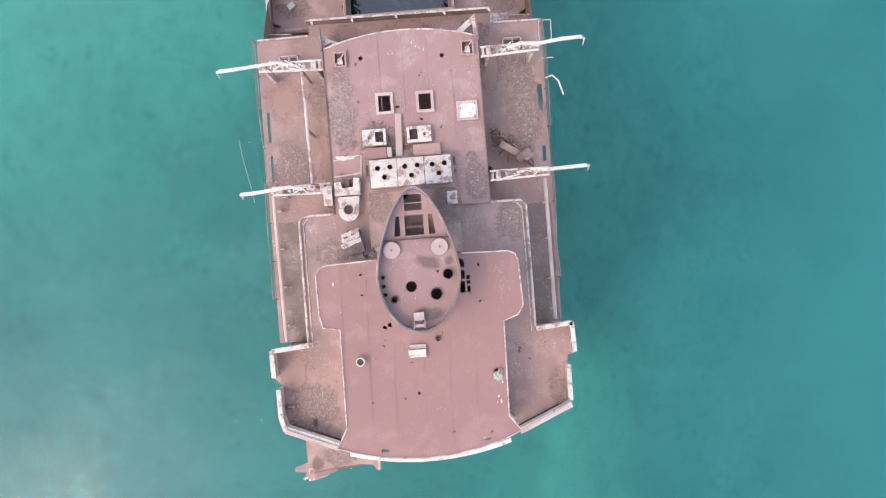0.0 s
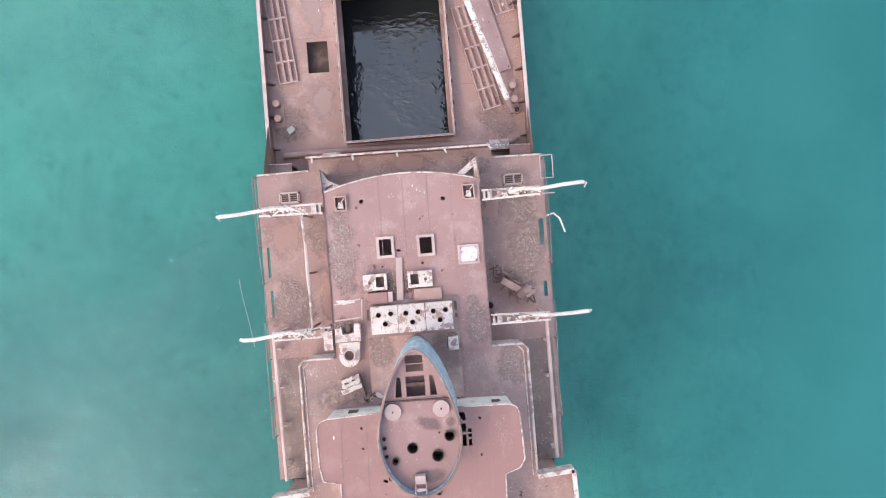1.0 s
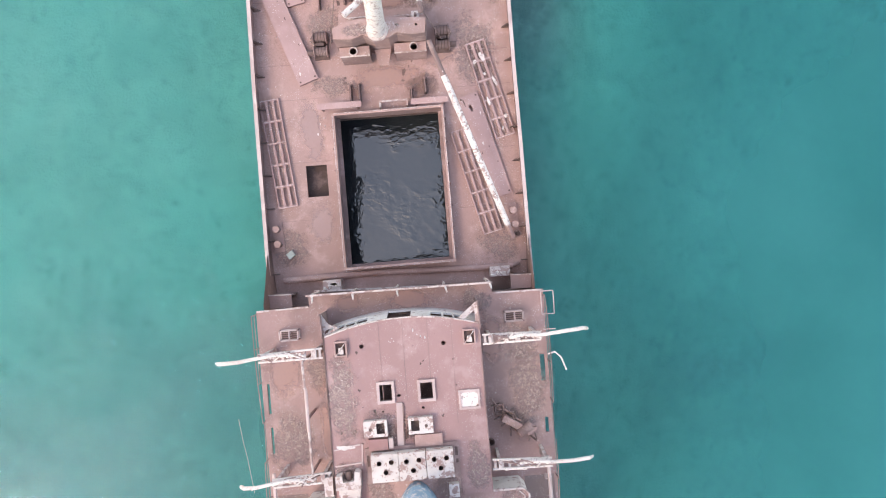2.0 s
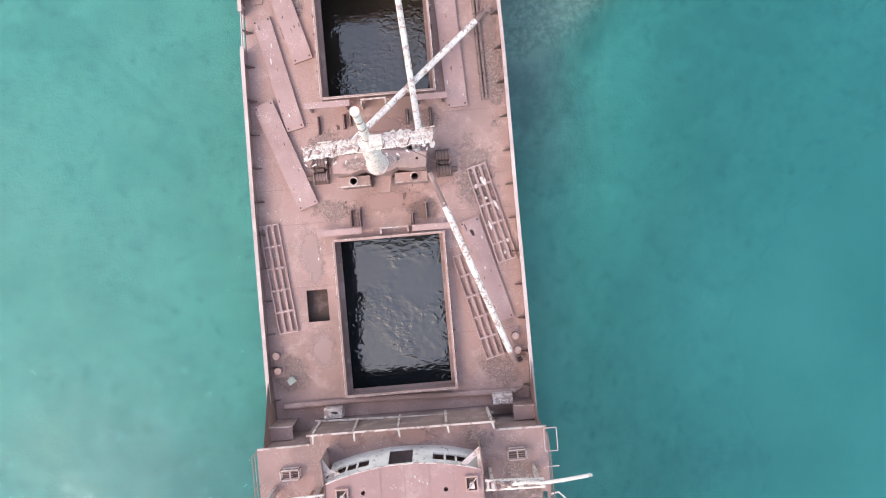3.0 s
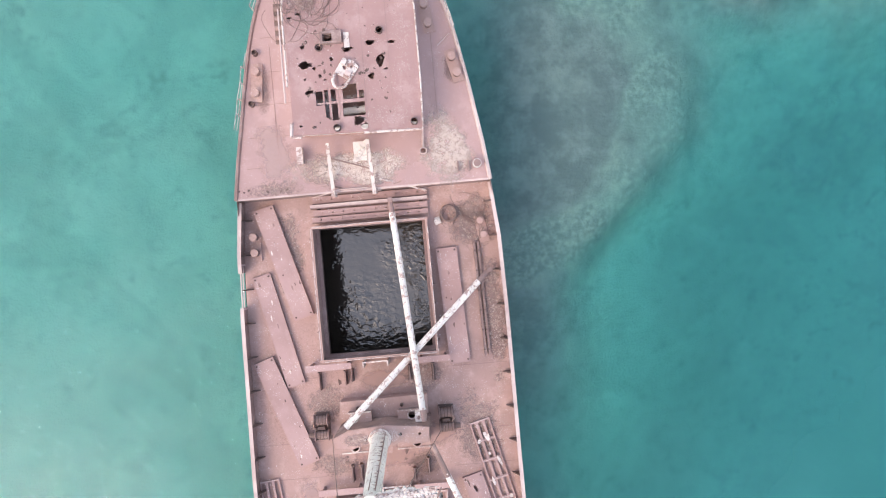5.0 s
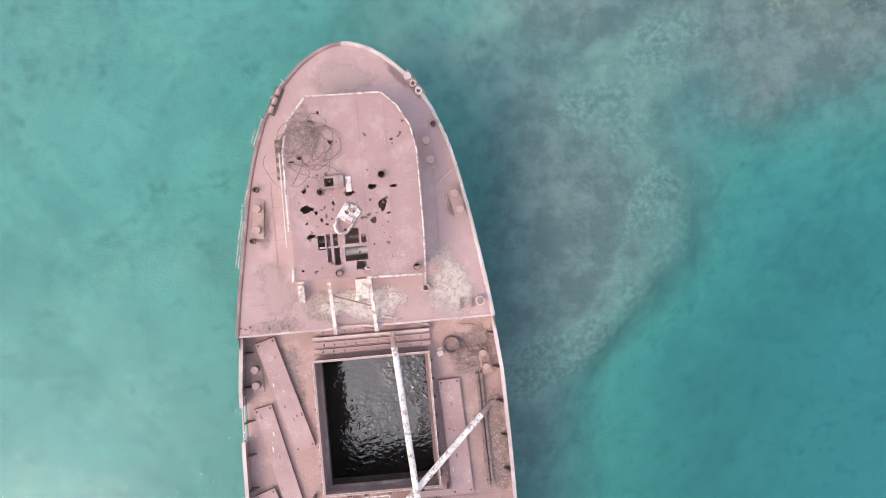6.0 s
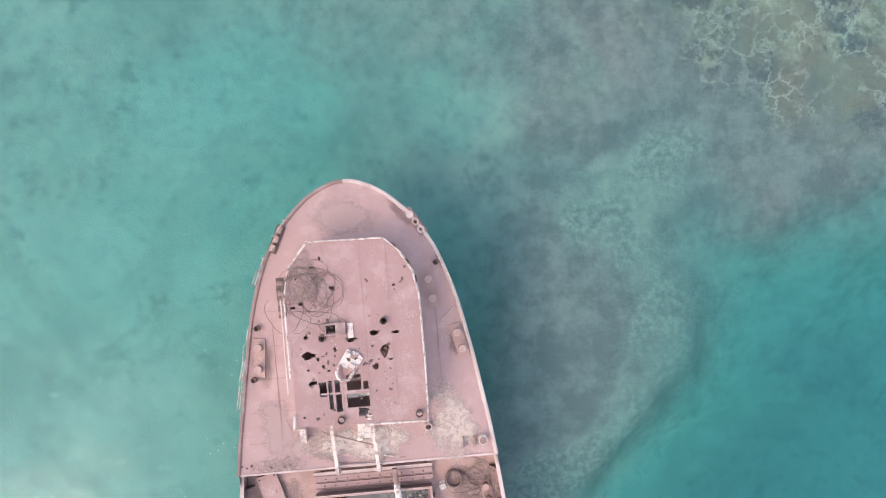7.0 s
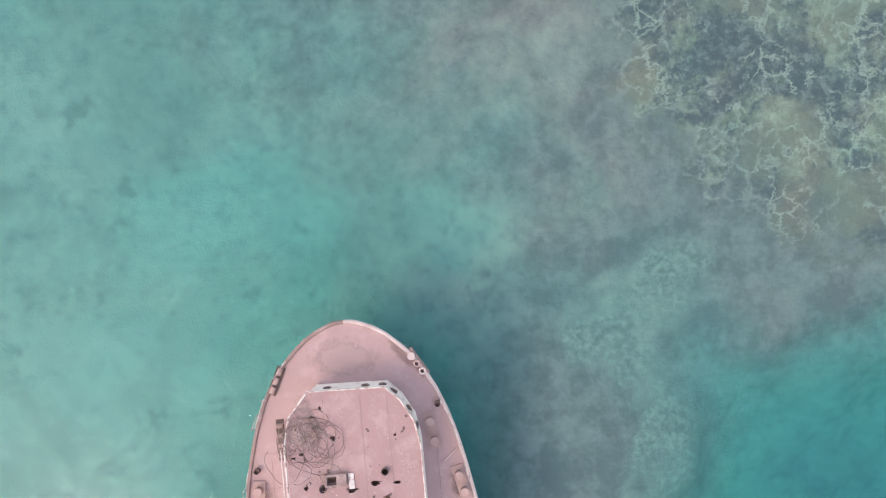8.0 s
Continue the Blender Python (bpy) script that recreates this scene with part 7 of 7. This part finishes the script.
edge_rail(42.6, 47.4, -1, 0.05, 801, "thin white bow rail, bent outwards")
edge_rail(48.8, 50.9, -1, 0.05, 811, "thin white bow rail, bent outwards")
edge_rail(51.2, 52.9, -1, 0.03, 821, "thin white bow rail, bent outwards")
edge_rail(45.3, 50.2, 1, 0.0, 831, "thin white bow rail along the edge")
t = thing("fallen_rod", "thin pale rod lying on the forecastle", "rod")
part("rod", a_rod((3.2, 46.2, fore_z(46) + 0.05), (3.9, 46.8, fore_z(46) + 0.05), 0.03), M_EDGE, t)


# ---- droppings, scale and bare patches on the decks ----
for m, x, y, rx, ry, turn in (
    (S_BARE, -7.9, 8.3, 1.3, 1.7, 0), (S_BARE, -5.8, 5.0, 0.55, 3.6, 3), (S_BARE, -1.0, 11.75, 2.2, 0.75, 0), (S_BARE, -4.3, 11.7, 1.4, 0.8, 0), (S_BARE, 3.2, 9.3, 0.8, 1.6, 0),
    (S_GRIT, -6.0, 8.3, 0.9, 1.6, 0), (S_GRIT, -7.6, 4.6, 1.7, 2.2, 0), (S_GRIT, 4.9, 6.8, 1.4, 3.2, 0), (S_GRIT, 4.6, 9.0, 1.5, 1.3, 0), (S_GRIT, 2.5, 11.4, 1.4, 0.9, 0),
    (S_SPECK, 5.1, 6.5, 1.3, 3.4, 0), (S_SPECK, -7.5, 5.4, 1.9, 2.4, 0), (S_SPECK, 4.9, -1.0, 1.2, 4.0, 0), (S_SPECK, -7.9, -1.0, 1.1, 4.5, 0), (S_SPECK, 4.4, 8.8, 1.6, 2.0, 0), (S_SPECK, -6.3, 10.8, 2.6, 1.2, 0), (S_SPECK, 1.5, 11.6, 2.6, 0.9, 0)):
    spot(house, m, x, y, rx, ry, BOAT_Z + (0.026 if m in (S_SPECK, S_STREAK) else 0.016), turn)
for m, x, y, rx, ry, turn in (
    (S_GRIT, -4.5, 7.2, 1.1, 3.0, 0), (S_GRIT, -2.4, 5.6, 2.0, 1.4, 0), (S_GRIT, -4.5, 3.4, 1.0, 1.0, 0), (S_GRIT, 1.9, 3.2, 0.8, 1.8, 0),
    (S_SPECK, -4.4, 7.4, 1.2, 3.2, 0), (S_SPECK, 2.1, 7.6, 0.55, 3.6, 0), (S_SPECK, 1.9, 3.2, 0.9, 1.6, 0), (S_STREAK, -1.6, 10.1, 2.2, 0.8, 0), (S_SPECK, -4.4, 3.3, 1.1, 1.0, 0), (S_SPECK, -2.6, 5.2, 1.8, 1.2, 0), (S_DARK, -2.0, 5.2, 1.6, 1.0, 0),):
    spot(bridge, m, x, y, rx, ry, ROOF_Z + (0.018 if m in (S_SPECK, S_STREAK) else 0.005), turn)
for m, x, y, rx, ry, turn in (
    (S_GRIT, -5.6, 0.3, 1.5, 0.9, 0), (S_GRIT, -7.2, -7.4, 1.9, 1.9, 0), (S_GRIT, 5.3, -7.6, 0.9, 1.5, 0), (S_GRIT, 3.5, 1.1, 1.2, 1.3, 0), (S_BARE, -7.9, -5.6, 1.2, 1.3, 0),
    (S_SPECK, -7.1, -7.3, 1.9, 2.0, 0), (S_SPECK, 5.0, -7.6, 1.2, 1.6, 0), (S_SPECK, 5.6, -5.0, 0.7, 0.9, 0), (S_SPECK, 3.4, 1.1, 1.3, 1.4, 0), (S_SPECK, -5.5, 0.4, 1.7, 1.2, 0), (S_SPECK, -6.6, 0.5, 0.7, 2.2, 0)):
    spot(mid, m, x, y, rx, ry, MID_Z + (0.018 if m in (S_SPECK, S_STREAK) else 0.005), turn)
for m, x, y, rx, ry, turn in ((S_DARK, 0.2, 2.2, 1.2, 1.9, 0), (S_GRIT, -3.0, 2.6, 0.8, 1.6, 0), (S_SPECK, 0.4, 2.6, 1.0, 1.6, 0)):
    spot(mid, m, x, y, rx, ry, ROOF_Z + 0.096, turn)
for m, x, y, rx, ry, turn in ((S_STREAK, -5.2, -1.7, 0.95, 1.7, 0), (S_STREAK, 2.2, -6.8, 0.6, 2.4, 0), (S_SPECK, 2.7, -1.8, 1.0, 1.7, 0)):
    spot(aft, m, x, y, rx, ry, AFT_Z + (0.018 if m in (S_SPECK, S_STREAK) else 0.005), turn)
for m, x, y, rx, ry, turn in ((S_SOOT, -0.75, -0.55, 0.8, 0.42, -20), (S_SOOT, -1.0, -2.85, 1.0, 0.42, 0), (S_SOOT, 0.2, -0.55, 0.3, 0.3, 0), (S_SPECK, -1.1, 0.25, 0.6, 0.3, 0)):
    spot(funnel, m, x, y, rx, ry, 13.456, turn)
for m, x, y, rx, ry, turn in (
    (S_BARE, -1.3, 24.2, 2.9, 0.95, 0), (S_BARE, 1.6, 25.3, 1.6, 0.9, 0), (S_PINK, -5.7, 16.2, 1.2, 1.5, 0), (S_PINK, -5.9, 21.6, 0.9, 2.4, 8), (S_BARE, -1.4, 28.6, 2.2, 0.7, 0),
    (S_GRIT, -7.6, 15.0, 1.3, 1.5, 0), (S_GRIT, -4.4, 23.9, 1.6, 0.9, 0), (S_GRIT, 3.6, 25.6, 1.6, 2.6, 0), (S_GRIT, 5.1, 31.5, 0.9, 4.8, 0), (S_GRIT, -5.9, 36.2, 1.0, 2.8, 0), (S_GRIT, 4.2, 36.8, 1.7, 1.9, 0), (S_GRIT, -4.6, 27.6, 1.3, 1.6, 0), (S_GRIT, 4.2, 14.3, 1.5, 1.6, 0), (S_DARK, 0.6, 23.6, 1.4, 0.9, 0), (S_GRIT, 1.0, 28.6, 1.5, 1.0, 0),
    (S_SPECK, 5.0, 31.0, 1.0, 5.5, 0), (S_SPECK, 4.2, 25.0, 1.7, 2.6, 0), (S_SPECK, -5.7, 36.2, 1.2, 3.0, 0), (S_SPECK, 4.3, 37.0, 1.7, 2.2, 0), (S_STREAK, -5.6, 22.0, 0.8, 1.7, 0), (S_SPECK, 4.6, 20.5, 1.1, 2.2, 0), (S_SPECK, -8.0, 20.0, 0.8, 5.0, 0), (S_STREAK, -7.2, 29.0, 1.0, 3.0, 0)):
    slope = math.degrees(math.atan(0.0036 * max(0.0, y - 14)))
    spot(ship, m, x, y, rx, ry, main_z(y) + (0.034 if m in (S_SPECK, S_STREAK) else 0.022), turn, slope)
for m, x, y, rx, ry, turn in (
    (S_PALE, 3.3, 40.9, 1.75, 2.6, 8), (S_PALE, -1.6, 40.2, 3.9, 1.2, 0), (S_CRUST, 3.35, 41.0, 1.75, 3.3, 10), (S_SPECK, 3.3, 45.4, 0.9, 1.2, 8), (S_CRUST, -1.0, 40.3, 4.3, 1.3, 0), (S_GRIT, -3.4, 40.0, 1.4, 1.1, 0), 
    (S_DARK, -6.2, 45.0, 0.7, 1.8, 0), (S_DARK, 3.8, 45.0, 0.6, 1.3, 0), (S_GRIT, -6.0, 39.4, 2.0, 0.55, 0), (S_DARK, 1.6, 51.9, 1.3, 0.5, -45), (S_PINK, -1.2, 52.0, 2.6, 1.2, 0), (S_PINK, -5.8, 41.5, 1.2, 2.2, 0)):
    spot(ship, m, x, y, rx, ry, fore_z(y) + (0.032 if m in (S_SPECK, S_CRUST) else (0.026 if m is S_PALE else 0.014)), turn)
for m, x, y, rx, ry, turn in ((S_SPECK, 1.4, 46.0, 0.8, 4.2, 0), (S_GRIT, -3.4, 49.0, 1.2, 1.8, 0), (S_SPECK, 0.4, 42.4, 2.0, 1.0, 0), (S_SPECK, -2.6, 47.0, 2.0, 2.0, 0)):
    spot(fore, m, x, y, rx, ry, FZ + (0.018 if m is S_SPECK else 0.005), turn)

# rust holes in the main deck: dark slabs with the holes' shade as colour
for i, (x, y, rx, ry) in enumerate(((-0.41, 24.5, 0.12, 0.2), (0.76, 25.2, 0.1, 0.1), (-3.78, 24.09, 0.1, 0.12), (-3.75, 24.4, 0.07, 0.06), (-0.5, 24.02, 0.08, 0.07), (0.16, 23.96, 0.06, 0.16), (-3.79, 28.64, 0.08, 0.17), (-0.1, 24.8, 0.05, 0.05), (0.1, 25.05, 0.04, 0.05), (0.35, 24.6, 0.05, 0.04), (0.0, 24.2, 0.04, 0.05))):
    part("rust_hole_shade", slab(blob(x, y, rx, ry, 1200 + i, 8, 0.45), main_z(y) - 0.01, main_z(y) + 0.03), M_DARK, ship)
# rust holes along the forecastle edge, their shade likewise laid on as slabs
for i, (x, y, r) in enumerate(((-7.87, 39.47, 0.07), (-7.34, 39.48, 0.06), (-6.34, 39.33, 0.08), (-5.64, 39.30, 0.07), (-5.31, 39.36, 0.06), (-7.58, 39.38, 0.05))):
    part("rust_hole_shade", slab(blob(x, y, r, r, 1220 + i, 7, 0.4), fore_z(y) - 0.01, fore_z(y) + 0.035), M_DARK, ship)
# small rust holes through the plating, drawn as flecks dark with their inner shade
rnd = random.Random(905)
for host, n, x0, x1, y0, y1, z in ((fore, 46, -3.9, 0.9, 42.0, 46.9, FZ), (fore, 14, -3.6, 1.7, 46.9, 50.0, FZ), (bridge, 16, -4.9, 2.2, 2.6, 10.2, ROOF_Z), (aft, 9, -4.8, 2.2, -9.0, -3.8, AFT_Z), (mid, 4, 3.0, 5.4, -8.0, -4.8, MID_Z)):
    for i in range(n):
        k = rnd.uniform(0.03, 0.085)
        part("pit_shade", slab(blob(rnd.uniform(x0, x1), rnd.uniform(y0, y1), k, k * rnd.uniform(0.5, 1.3), 910 + i, 6, 0.5), z - 0.002, z + 0.004), M_DARK, host)
